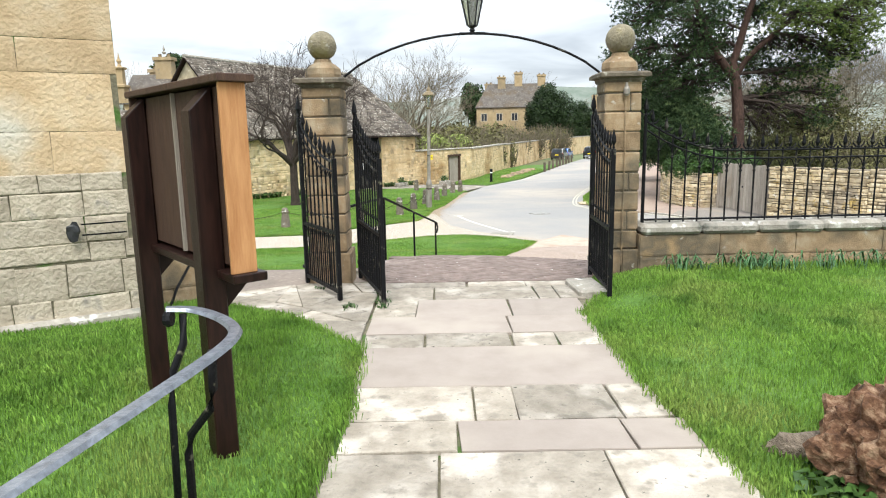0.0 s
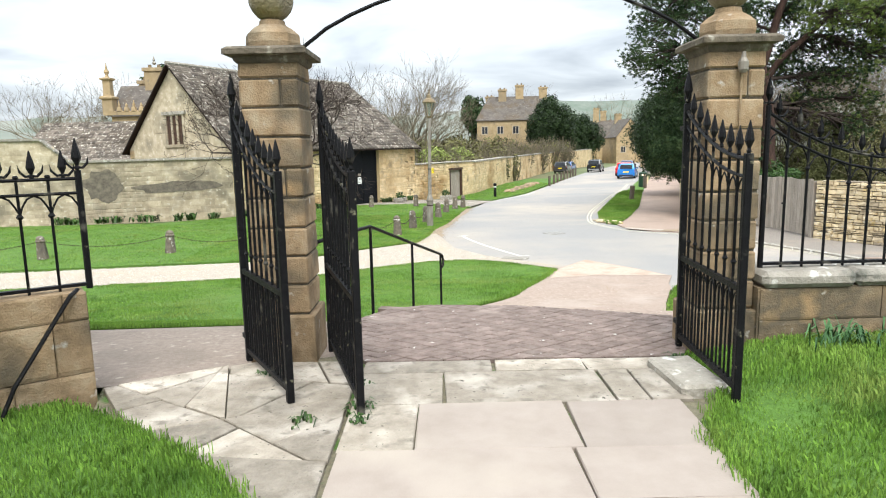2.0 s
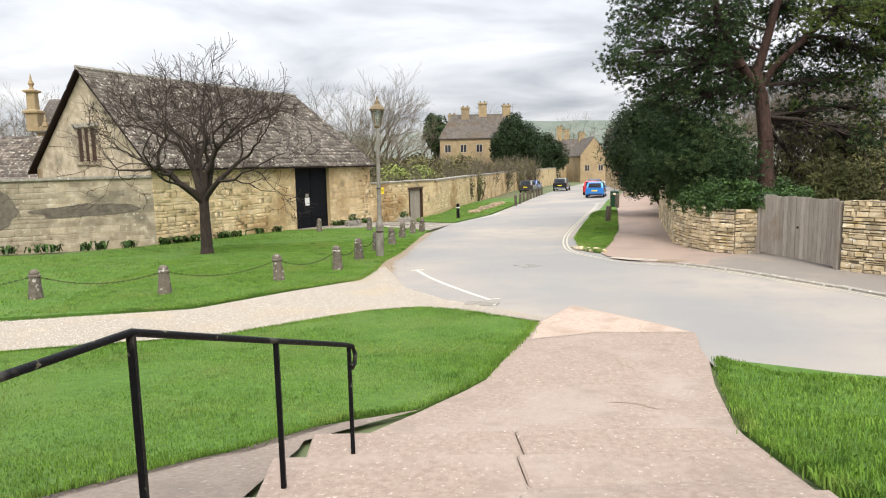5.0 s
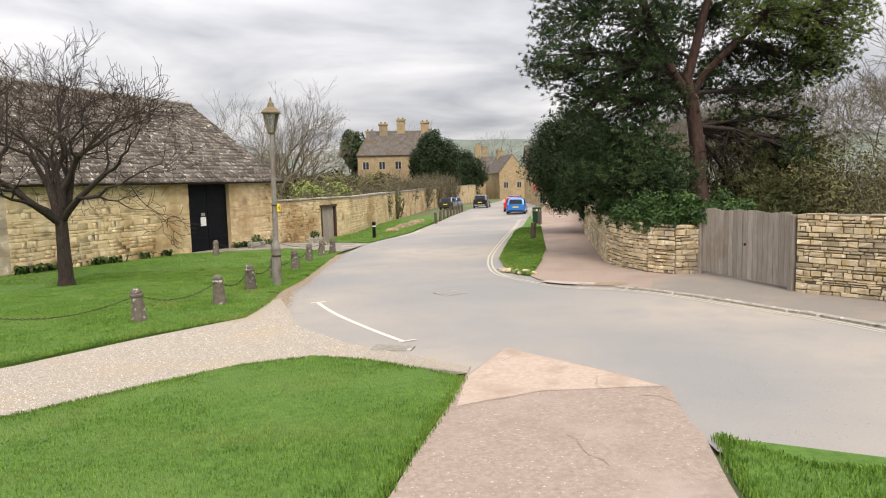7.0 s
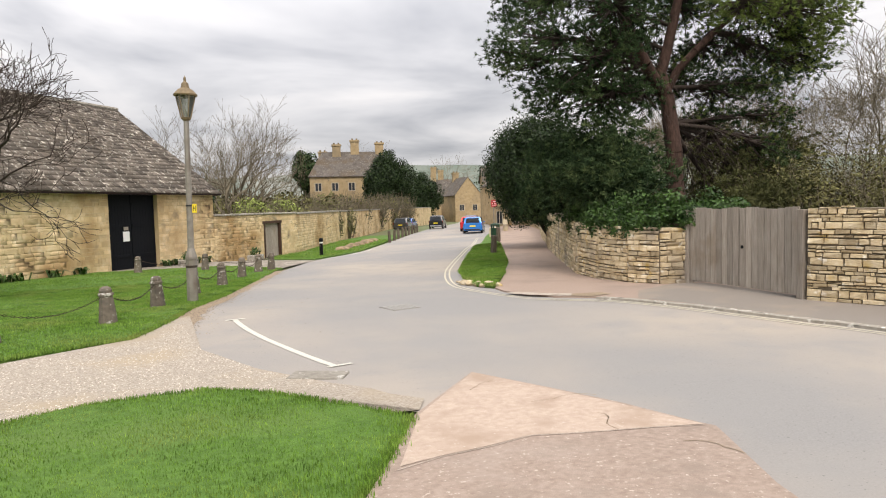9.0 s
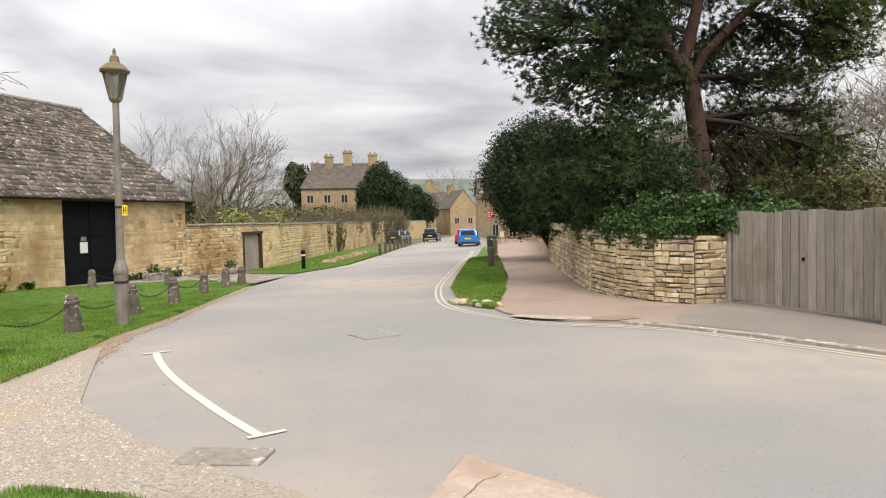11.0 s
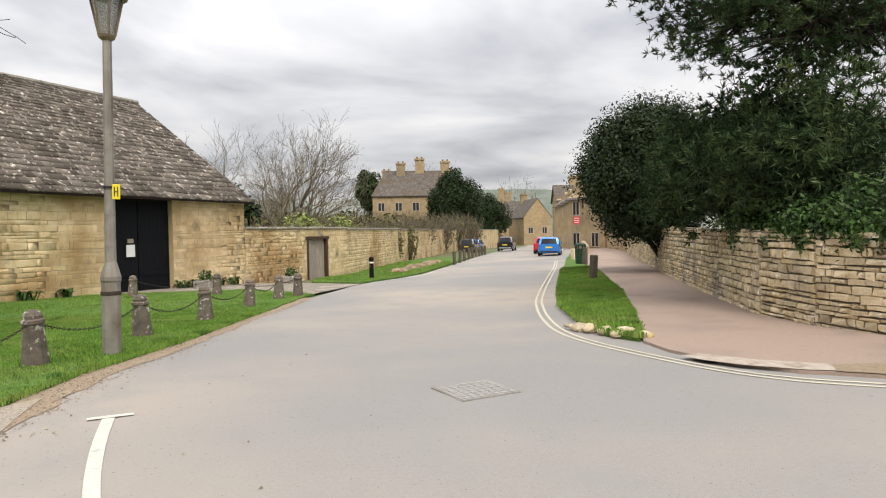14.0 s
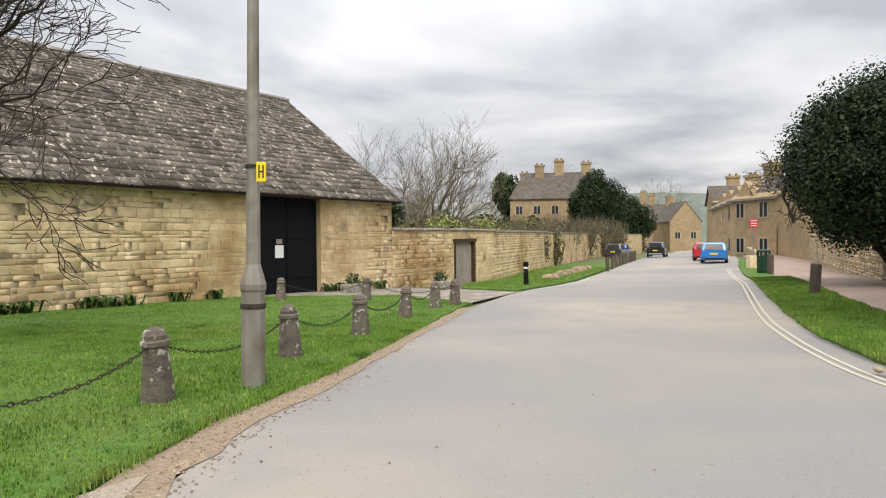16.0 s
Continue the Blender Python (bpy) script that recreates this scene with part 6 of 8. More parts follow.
thicket("thicket", [(15.2, 22.5, 1.6, 2.6), (16.5, 20.0, 1.8, 2.7), (18, 25, 2.4, 3.6), (17.5, 17.0, 1.8, 2.8), (20, 21, 2.5, 3.8), (19, 13.5, 2.2, 3.2), (15.5, 26.5, 1.8, 3.2), (22, 28, 3, 4.4), (18.5, 31, 2.5, 4.2), (24, 17, 3, 4.4), (14.8, 33.5, 2.2, 4.0), (15.2, 29.6, 2.0, 3.8), (17.4, 27.6, 2.2, 4.0), (19.6, 24.6, 2.4, 4.0)], OLIVELEAF, "olive-brown winter thicket behind the wall", 51, 6000, 0.085, thick=45)
thicket("garden_shrubs", [(0.5, 56, 1.6, 3.2), (3.0, 62, 1.7, 3.2), (6.0, 72, 2.2, 4.2), (9.0, 82, 2.4, 4.6), (12.5, 92, 2.6, 4.8), (-2.5, 54, 1.6, 3.4), (16, 103, 3, 5.5), (19.5, 111, 3, 5.5)], OLIVELEAF, "bare brown garden shrubs above the far wall", 52, 700, 0.26)
thicket("lime_shrub", [(-0.5, 64, 2.2, 3.9), (1.8, 70, 2.0, 4.0)], LIMELEAF, "yellow-green willow shrub behind the garden wall", 53, 2600, 0.25)
thicket("overgrown_wall_top", [(5.9, 66.5, 0.8, 3.0), (7.4, 70.0, 0.8, 3.0)], OLIVELEAF, "dead creeper spilling over the far wall coping", 54, 500, 0.2)
evergreen("yew_tree", 19.4, 118, (0, 0, 7.2), (4.1, 4.1, 5.3), 70, 420, 0.30, DARKLEAF, "round dark clipped yew before the stone house", "tree", 61)
evergreen("yew_tree", 33.6, 160, (0, 0, 6.0), (5.2, 5.0, 6.0), 70, 420, 0.36, DARKLEAF, "broad dark yew beside the street", "tree", 62)
evergreen("cedar_tree", 7.0, 142, (0, 0, 10.6), (3.0, 3.0, 4.8), 24, 140, 0.6, NEEDLE, "dark flat-topped cedar behind the stone house", "tree", 63)
evergreen("cypress_tree", -4.6, 62.0, (0, 0, 3.0), (1.3, 1.3, 2.4), 20, 150, 0.3, DARKLEAF, "small dark conifer behind the barn", "tree", 64)
evergreen("far_pine", -27.0, 69.0, (0, 0, 10.4), (2.7, 2.0, 1.9), 20, 160, 0.4, NEEDLE, "dark pine crown beyond the lower roofs", "tree", 65)
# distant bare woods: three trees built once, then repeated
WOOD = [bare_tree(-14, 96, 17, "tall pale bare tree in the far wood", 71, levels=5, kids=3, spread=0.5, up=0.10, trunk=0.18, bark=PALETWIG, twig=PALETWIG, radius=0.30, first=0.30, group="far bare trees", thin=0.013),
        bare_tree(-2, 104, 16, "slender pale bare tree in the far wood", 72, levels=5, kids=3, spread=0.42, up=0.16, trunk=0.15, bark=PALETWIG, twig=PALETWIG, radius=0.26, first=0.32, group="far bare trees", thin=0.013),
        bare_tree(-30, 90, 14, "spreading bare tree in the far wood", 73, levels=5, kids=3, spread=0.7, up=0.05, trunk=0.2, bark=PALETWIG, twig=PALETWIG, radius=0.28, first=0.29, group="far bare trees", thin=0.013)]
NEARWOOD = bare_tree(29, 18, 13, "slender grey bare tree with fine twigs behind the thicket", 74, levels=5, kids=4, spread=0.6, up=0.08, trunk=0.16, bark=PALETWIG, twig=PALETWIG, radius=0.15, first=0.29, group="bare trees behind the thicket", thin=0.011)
rng = random.Random(77)
for i in range(30):
    x = rng.uniform(-75, 8)
    y = rng.uniform(84, 150) if x > -20 else rng.uniform(62, 130)
    k = rng.uniform(0.65, 1.1)
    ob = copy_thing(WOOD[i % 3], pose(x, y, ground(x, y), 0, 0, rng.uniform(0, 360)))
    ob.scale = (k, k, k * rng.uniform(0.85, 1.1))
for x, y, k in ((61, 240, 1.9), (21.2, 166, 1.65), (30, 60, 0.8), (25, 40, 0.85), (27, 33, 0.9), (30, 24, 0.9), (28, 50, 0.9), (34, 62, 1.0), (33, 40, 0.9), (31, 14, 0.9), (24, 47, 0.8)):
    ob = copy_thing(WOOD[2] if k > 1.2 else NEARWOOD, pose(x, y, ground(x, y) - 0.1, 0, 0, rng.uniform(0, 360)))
    ob.scale = (k, k, k * 0.9)
for x, y, s in ((28.5, 77, 5), (25.0, 66.0, 6)):
    bare_tree(x, y, 10.5, "weeping bare birch beside the pavement wall", 80 + s, levels=5, kids=3, spread=0.55, up=-0.06, trunk=0.3, bark=BARK, twig=TWIG, radius=0.16, first=0.28, thin=0.022)
thicket("far_wood_floor", [(x, 92 + (x * 37) % 31, 5.0, 5.6) for x in range(-70, 6, 6)] + [(x, 112 + (x * 17) % 23, 5.0, 6.5) for x in range(-60, 12, 7)], OLIVELEAF, "brown undergrowth of the far wood", 55, 1200, 0.6, "wood", thick=22)
# hills
bm = bmesh.new()
n = 90
rng = random.Random(3)
for ring, (dist, h, seed) in enumerate(((420, 21, 1.0), (900, 58, 7.0), (1700, 135, 13.0))):
    prev = None
    for i in range(n + 1):
        a = math.radians(200 * i / n - 10)
        hh = h * (0.75 + 0.5 * noise.noise(Vector((i * 0.09, seed, 0))) + 0.12 * noise.noise(Vector((i * 0.6, seed, 3))))
        p = (dist * math.cos(a), 20 + dist * math.sin(a))
        low, top = bm.verts.new((*p, -8)), bm.verts.new((p[0] * 1.1, p[1] * 1.1, hh))
        back = bm.verts.new((p[0] * 1.35, p[1] * 1.35, -8))
        if prev:
            bm.faces.new((prev[0], low, top, prev[1]))
            bm.faces.new((prev[1], top, back, prev[2]))
        prev = (low, top, back)
# distance haze is mixed into this greyed green; the air itself is clear
HILL = surf("haze_toned_hill", [(0.35, (0.13, 0.16, 0.13)), (0.65, (0.20, 0.22, 0.19))], 0.02, 1.0, 0, stain=(0.006, (0.24, 0.25, 0.22), 0.5, 0.6), spec=0.0)
tagged(part("backdrop", bm, HILL, smooth=True), "wooded hills on the horizon, haze put into their colour", "hills", kind="structure")

# ---------------------------------------------------------------- far buildings
def far_house(name, m, width, depth, eave, ridge, label, storeys, bays, chimneys, base=-3.0, gable_front=False, hipped=False):
    """A stone house: front on local -y, ridge along x (or along y with a gable to the front)."""
    t = thing(name, m, label, "house")
    bm = bmesh.new()
    w, d = width / 2, depth / 2
    box(bm, -w, w, -d, d, base, eave)
    part("wall", bm, CHALK, t)
    bm = bmesh.new()
    o = 0.25
    if gable_front:
        v = [bm.verts.new(p) for p in ((-w, -d, eave), (w, -d, eave), (0, -d, ridge), (-w, d, eave), (w, d, eave), (0, d, ridge))]
        bm.faces.new((v[0], v[1], v[2])), bm.faces.new((v[5], v[4], v[3])), bm.faces.new((v[0], v[2], v[5], v[3])), bm.faces.new((v[1], v[4], v[5], v[2])), bm.faces.new((v[0], v[3], v[4], v[1]))
        part("gable", bm, CHALK, t)
        for s in (-1, 1):
            bed("roof", t, [(s * (w + o), -d - 0.12, eave - 0.2), (s * (w + o), d + 0.1, eave - 0.2), (0, d + 0.1, ridge + 0.12), (0, -d - 0.12, ridge + 0.12)], FARSLATE, 0.12)
    else:
        h = d if hipped is True else float(hipped)
        if not hipped:
            v = [bm.verts.new(p) for p in ((-w, -d, eave), (-w, d, eave), (-w, 0, ridge), (w, -d, eave), (w, d, eave), (w, 0, ridge))]
            bm.faces.new((v[0], v[2], v[1])), bm.faces.new((v[3], v[4], v[5])), bm.faces.new((v[0], v[3], v[5], v[2])), bm.faces.new((v[1], v[2], v[5], v[4])), bm.faces.new((v[0], v[1], v[4], v[3]))
            part("gable", bm, CHALK, t)
        else:
            bm.free()
            for s in (-1, 1):
                bed("roof", t, [(s * (w + o), -d - o, eave - 0.2), (s * (w + o), d + o, eave - 0.2), (s * (w - h), 0, ridge + 0.1)], FARSLATE, 0.12)
        for s in (-1, 1):
            bed("roof", t, [(-w - o, s * (d + o), eave - 0.2), (w + o, s * (d + o), eave - 0.2), (w - h + (0 if hipped else o), 0, ridge + 0.1), (-w + h - (0 if hipped else o), 0, ridge + 0.1)], FARSLATE, 0.12)
    for k in range(storeys):
        z = base + (eave - base) * (k + 0.45) / storeys
        for i in range(bays):
            x = -w + width * (i + 0.5) / bays
            win = part("window", bmesh.new(), CHURCHLOW, t)
            bm = bmesh.new()
            box(bm, x - 0.55, x + 0.55, -d - 0.02, -d + 0.1, z, z + 1.3)
            part("pane", bm, DARKPANE, win)
            for x0, x1, z0_, z1_ in ((x - 0.65, x - 0.5, z - 0.1, z + 1.4), (x + 0.5, x + 0.65, z - 0.1, z + 1.4), (x - 0.06, x + 0.06, z, z + 1.3), (x - 0.5, x + 0.5, z + 1.3, z + 1.42), (x - 0.5, x + 0.5, z - 0.12, z)):
                bm = bmesh.new()
                box(bm, x0, x1, -d - 0.06, -d + 0.1, z0_, z1_)
                part("frame", bm, CHURCHLOW, win)
    for x, y, top in chimneys:
        st = part("chimney", bmesh.new(), CHALK, t)
        bm = bmesh.new()
        box(bm, x - 0.75, x + 0.75, y - 0.5, y + 0.5, eave, top - 0.3)
        box(bm, x - 0.88, x + 0.88, y - 0.62, y + 0.62, top - 0.3, top)
        part("shaft", bm, CHALK, st)
        for q in (-0.4, 0.4):
            bm = bmesh.new()
            lathe(bm, [(0.17, 0), (0.15, 0.25), (0.17, 0.3)], 8, (x + q, y, top))
            part("pot", bm, LAMPTOP, st)
    return t


far_house("stone_house", pose(14.5, 131, -0.3, 0, 0, -4), 14.6, 8, 6.9, 11.2, "honey-stone house with grey slate roof and tall chimneys", 2, 5, ((-4.9, 0.6, 11.4), (-2.4, -0.4, 12.6), (0.9, 0, 13.4), (5.4, 0, 12.9)), hipped=2.3)
far_house("gabled_cottage", pose(45.3, 166, -0.6, 0, 0, 2), 6.6, 12, 3.9, 8.0, "pale stone cottage with a steep gable to the street", 1, 2, ((0, 4.0, 9.6),), gable_front=True)
far_house("cottage_row", pose(44.0, 187, -0.6, 0, 0, -10), 10, 8, 4.2, 8.6, "dark-roofed stone cottage behind the gable", 1, 3, ((-0.4, 0, 12.0), (1.6, 0.4, 11.2)))
far_house("almshouse_end", pose(35.5, 108, 0.0, 0, 0, -12), 6, 6, 4.4, 6.6, "stone almshouse end with mossy slate roof", 2, 1, ((0, 0.6, 8.0),))
for k in range(4):
    far_house("almshouse", pose(34.4 - 1.6 * k, 100.5 - 6.2 * k, 0.0, 0, 0, -74), 6.2, 6, 3.5, 5.4, "terraced stone almshouse with gabled dormers", 2, 2, ((-2, 1.0, 7.0),) if k % 2 else ())
    g = thing("almshouse_gable", pose(31.7 - 1.6 * k, 101.2 - 6.2 * k, 3.5, 0, 0, -74), "small stone dormer gable on the almshouse front", "gable")
    bm = bmesh.new()
    v = [bm.verts.new(p) for p in ((-1.4, -0.2, 0), (1.4, -0.2, 0), (0, -0.2, 1.7), (-1.4, 2.2, 0), (1.4, 2.2, 0), (0, 2.2, 1.7))]
    for f in ((0, 1, 2), (5, 4, 3), (0, 2, 5, 3), (1, 4, 5, 2), (0, 3, 4, 1)):
        bm.faces.new([v[i] for i in f])
    part("gable_wall", bm, CHALK, g)
# terrace wall before the almshouses
t = tagged(new("wall_terrace"), "golden ashlar terrace wall beside the raised pavement", "wall", kind="structure")
for a, b in (((23.5, 64), (29.5, 84)), ((29.5, 84), (36.5, 107))):
    bm = bmesh.new()
    wall_core(bm, b, a, 0.5, -3, -3, 1.0, 0.9)
    part("wall_body", bm, CHALK, t)
t = tagged(new("wall_kerbside"), "low stone retaining wall beside the parked cars", "wall", kind="structure")
bm = bmesh.new()
wall_core(bm, (30.5, 93), (20.8, 66.0), 0.4, -3, -3, -0.9, -1.15)
part("wall_body", bm, DRYSTONE, t)
# low wing and turreted lodge beyond the left wall
wing = far_house("low_wing", pose(-19.2, 42.0, 0, 0, 0, -6), 9, 6, 1.0, 3.3, "low stone outbuilding with lichened slate roof", 1, 1, ())
slates("roof_slate", wing, (-4.8, -3.3, 0.88), (4.8, -3.3, 0.88), (-4.8, 0, 3.45), (4.8, 0, 3.45), 15, 0.34, 9)
lodge = far_house("banqueting_lodge", pose(-25.5, 62, 0, 0, 0, 0), 5.5, 5.5, 5.0, 7.4, "ornate stone lodge with pinnacled corners", 2, 2, ((0.1, 0, 9.0), (-0.8, 0.8, 8.0)))
bm = bmesh.new()
box(bm, -2.95, 2.85, -2.98, -2.75, 4.75, 5.15, bevel=0.05)
part("cornice", bm, CHALK, lodge)
for k in range(9):
    bm = bmesh.new()
    lathe(bm, [(0.26, 5.15), (0.2, 5.45), (0.09, 5.5), (0.13, 5.62), (0.02, 6.05 if k % 2 else 5.85)], 4, (-2.6 + 0.63 * k, -2.86, 0))
    part("parapet_spike", bm, CHALK, lodge)
for x, y, z in ((0.1, 0, 9.3), (-0.8, 0.8, 8.3)):
    bm = bmesh.new()
    lathe(bm, [(0.12, 0), (0.2, 0.15), (0.07, 0.3), (0.12, 0.4), (0.01, 0.8)], 8, (x, y, z))
    part("chimney_finial", bm, CAPSTONE, lodge)
t = thing("lodge_pinnacle", pose(-28.4, 59.4, 4.8), "tall stone corner pinnacle", "pinnacle")
bm = bmesh.new()
lathe(bm, [(0.6, 0), (0.6, 1.3), (0.8, 1.4), (0.8, 1.55), (0.45, 1.65), (0.42, 2.9), (0.66, 3.0), (0.66, 3.12), (0.2, 3.2), (0.12, 3.4), (0.24, 3.65), (0.1, 3.9), (0.02, 4.4)], 4)
part("shaft", bm, CHALK, t)

# ---------------------------------------------------------------- bollards and chains
STONEPOST = surf("lichened_post", [(0.3, (0.11, 0.088, 0.068)), (0.7, (0.22, 0.185, 0.15))], 10, 0.95, 0.8, 50, vary=0.12, stain=[(12, (0.52, 0.50, 0.45), 0.6, 0.68), (5, (0.09, 0.08, 0.07), 0.55, 0.7)])


def bollard(m):
    t = thing("stone_bollard", m, "tapered grey stone bollard with lichened domed head", "bollard", "chained bollards on the lawn")
    bm = bmesh.new()
    lathe(bm, [(0.155, -0.1), (0.15, 0.02), (0.125, 0.3), (0.108, 0.46)], 8)
    for v in bm.verts:
        v.co += Vector((1, 1, 0)) * noise.noise(v.co * 7) * 0.012
    part("shaft", bm, STONEPOST, t)
    bm = bmesh.new()
    lathe(bm, [(0.108, 0.46), (0.125, 0.475), (0.125, 0.51), (0.10, 0.525), (0.105, 0.56), (0.085, 0.60), (0.045, 0.625)], 10)
    part("head", bm, STONEPOST, t, "pale lichened domed head")
    return t


BOLL = [(-14.2, 19.2), (-10.95, 19.9), (-7.75, 20.55), (-5.05, 20.65), (-2.80, 21.9), (-1.53, 23.25), (-1.13, 25.55), (-0.72, 28.05), (-0.24, 30.25), (0.12, 33.3), (0.58, 35.4), (1.02, 36.3)]
rng = random.Random(14)
first = None
BTOP = []
for x, y in BOLL + [(-3.95, 38.1), (-1.5, 38.0)]:
    z = ground(x, y) + 0.05
    m = pose(x, y, z, rng.uniform(-3, 3), rng.uniform(-4, 4), rng.uniform(0, 90))
    first = copy_thing(first, m) if first else bollard(m)
    BTOP.append(m @ Vector((0, 0, 0.49)))


def chain(a, b, sag, name="chain"):
    t = thing(name, Matrix.Translation(a), "rusty iron chain sagging between bollards", "chain", "bollard chains")
    d = b - a
    n = int(d.length / 0.055)
    pts = [d * (i / n) - Vector((0, 0, sag * 4 * (i / n) * (1 - i / n))) for i in range(n + 1)]
    bm = bmesh.new()
    for i in range(n):
        p, q = pts[i], pts[i + 1]
        w = (q - p).normalized()
        s = w.cross(Vector((0, 0, 1))).normalized()
        u = s if i % 2 else w.cross(s)
        e = w * 0.012
        ring = [p - e, (p + q) / 2 + u * 0.016, q + e, (p + q) / 2 - u * 0.016]
        for j in range(4):
            tube(bm, [ring[j], ring[(j + 1) % 4]], 0.0055, 3, False)
    part("chain_strand", bm, RUSTIRON, t)


for i in range(len(BOLL) - 1):
    chain(BTOP[i], BTOP[i + 1], 0.22 if (BTOP[i] - BTOP[i + 1]).length > 1.5 else 0.1)
chain(BTOP[-1], BTOP[len(BOLL) - 1], 0.25)
chain(BTOP[-2], BTOP[-1], 0.25)

# ---------------------------------------------------------------- street lamp
lx, ly = -0.53, 26.2
lz = ground(lx, ly) + 0.08
t = thing("street_lamp", pose(lx, ly, lz, 0, 0.8, 0), "weathered concrete lamp post with ochre-capped lantern", "street lamp")
bm = bmesh.new()
lathe(bm, [(0.115, -0.3), (0.115, 0.86), (0.125, 0.88), (0.125, 0.93), (0.07, 1.12), (0.062, 2.2), (0.055, 3.86)], 10)
part("post", bm, STEEL, t, smooth=False)
bm = bmesh.new()
lathe(bm, [(0.118, 0.70), (0.122, 0.71), (0.122, 0.74), (0.118, 0.75)], 12)
part("base_band", bm, RUSTIRON, t)
bm = bmesh.new()
lathe(bm, [(0.05, 3.86), (0.10, 3.90), (0.11, 3.93)], 8)
part("lantern_cup", bm, LAMPTOP, t)
for k in range(6):
    c, s = math.cos(math.pi * k / 3), math.sin(math.pi * k / 3)
    c2, s2 = math.cos(math.pi * (k + 1) / 3), math.sin(math.pi * (k + 1) / 3)
    bm = bmesh.new()
    tube(bm, [(0.10 * c, 0.10 * s, 3.93), (0.20 * c, 0.20 * s, 4.40)], 0.012, 5)
    part("lantern_bar", bm, LAMPTOP, t)
    bm = bmesh.new()
    bm.faces.new([bm.verts.new(p) for p in ((0.095 * c, 0.095 * s, 3.94), (0.095 * c2, 0.095 * s2, 3.94), (0.19 * c2, 0.19 * s2, 4.39), (0.19 * c, 0.19 * s, 4.39))])
    bmesh.ops.solidify(bm, geom=bm.faces[:], thickness=0.004)
    part("pane", bm, LAMPGLASS, t, "clear lamp pane").visible_shadow = False
bm = bmesh.new()
lathe(bm, [(0.24, 4.39), (0.25, 4.42), (0.16, 4.52), (0.09, 4.56), (0.07, 4.66), (0.03, 4.70), (0.025, 4.78), (0.005, 4.82)], 12)
part("lantern_cap", bm, LAMPTOP, t, "ochre domed metal cap")
t = thing("hydrant_sign", pose(lx + 0.10, ly - 0.06, lz + 2.0, 0, 0.8, 8), "small yellow hydrant plate with black H on lamp post", "sign")
bm = bmesh.new()
box(bm, -0.01, 0.08, -0.06, -0.05, -0.11, 0.075, bevel=0.004)
part("plate", bm, YELLOW, t)
for x0, x1, z0_, z1_ in ((0.010, 0.022, -0.075, 0.045), (0.048, 0.060, -0.075, 0.045), (0.022, 0.048, -0.022, -0.008)):
    bm = bmesh.new()
    box(bm, x0, x1, -0.064, -0.061, z0_, z1_)
    part("letter_stroke", bm, BLACK, t)
bm = bmesh.new()
lathe(bm, [(0.068, 0.03), (0.068, 0.06)], 10, (-0.07, 0.06, 0))
part("strap", bm, BLACK, t)

# ---------------------------------------------------------------- cars
def wheel(parent, x, y, r):
    w = part("wheel", bmesh.new(), TYRE, parent)
    bm = bmesh.new()
    lathe(bm, [(r * 0.62, -0.1), (r * 0.94, -0.105), (r, -0.07), (r, 0.07), (r * 0.94, 0.105), (r * 0.62, 0.1)], 24)
    for v in bm.verts:
        v.co = Vector((x + v.co.x, y + v.co.z, r + v.co.y))
    part("tyre", bm, TYRE, w)
    bm = bmesh.new()
    sgn = 1 if y > 0 else -1
    for k in range(5):
        a = 2 * math.pi * k / 5
        tube(bm, [(x, y + sgn * 0.09, r), (x + r * 0.6 * math.cos(a), y + sgn * 0.105, r + r * 0.6 * math.sin(a))], 0.035, 5)
    lathe(bm, [(r * 0.62, 0.08), (r * 0.66, 0.10), (r * 0.6, 0.108)], 20)
    n0 = len(bm.verts)
    bm.verts.ensure_lookup_table()
    for v in bm.verts[n0 - 60:]:
        v.co = Vector((x + v.co.x, y + sgn * v.co.z, r + v.co.y))
    part("rim", bm, ALLOY, w)


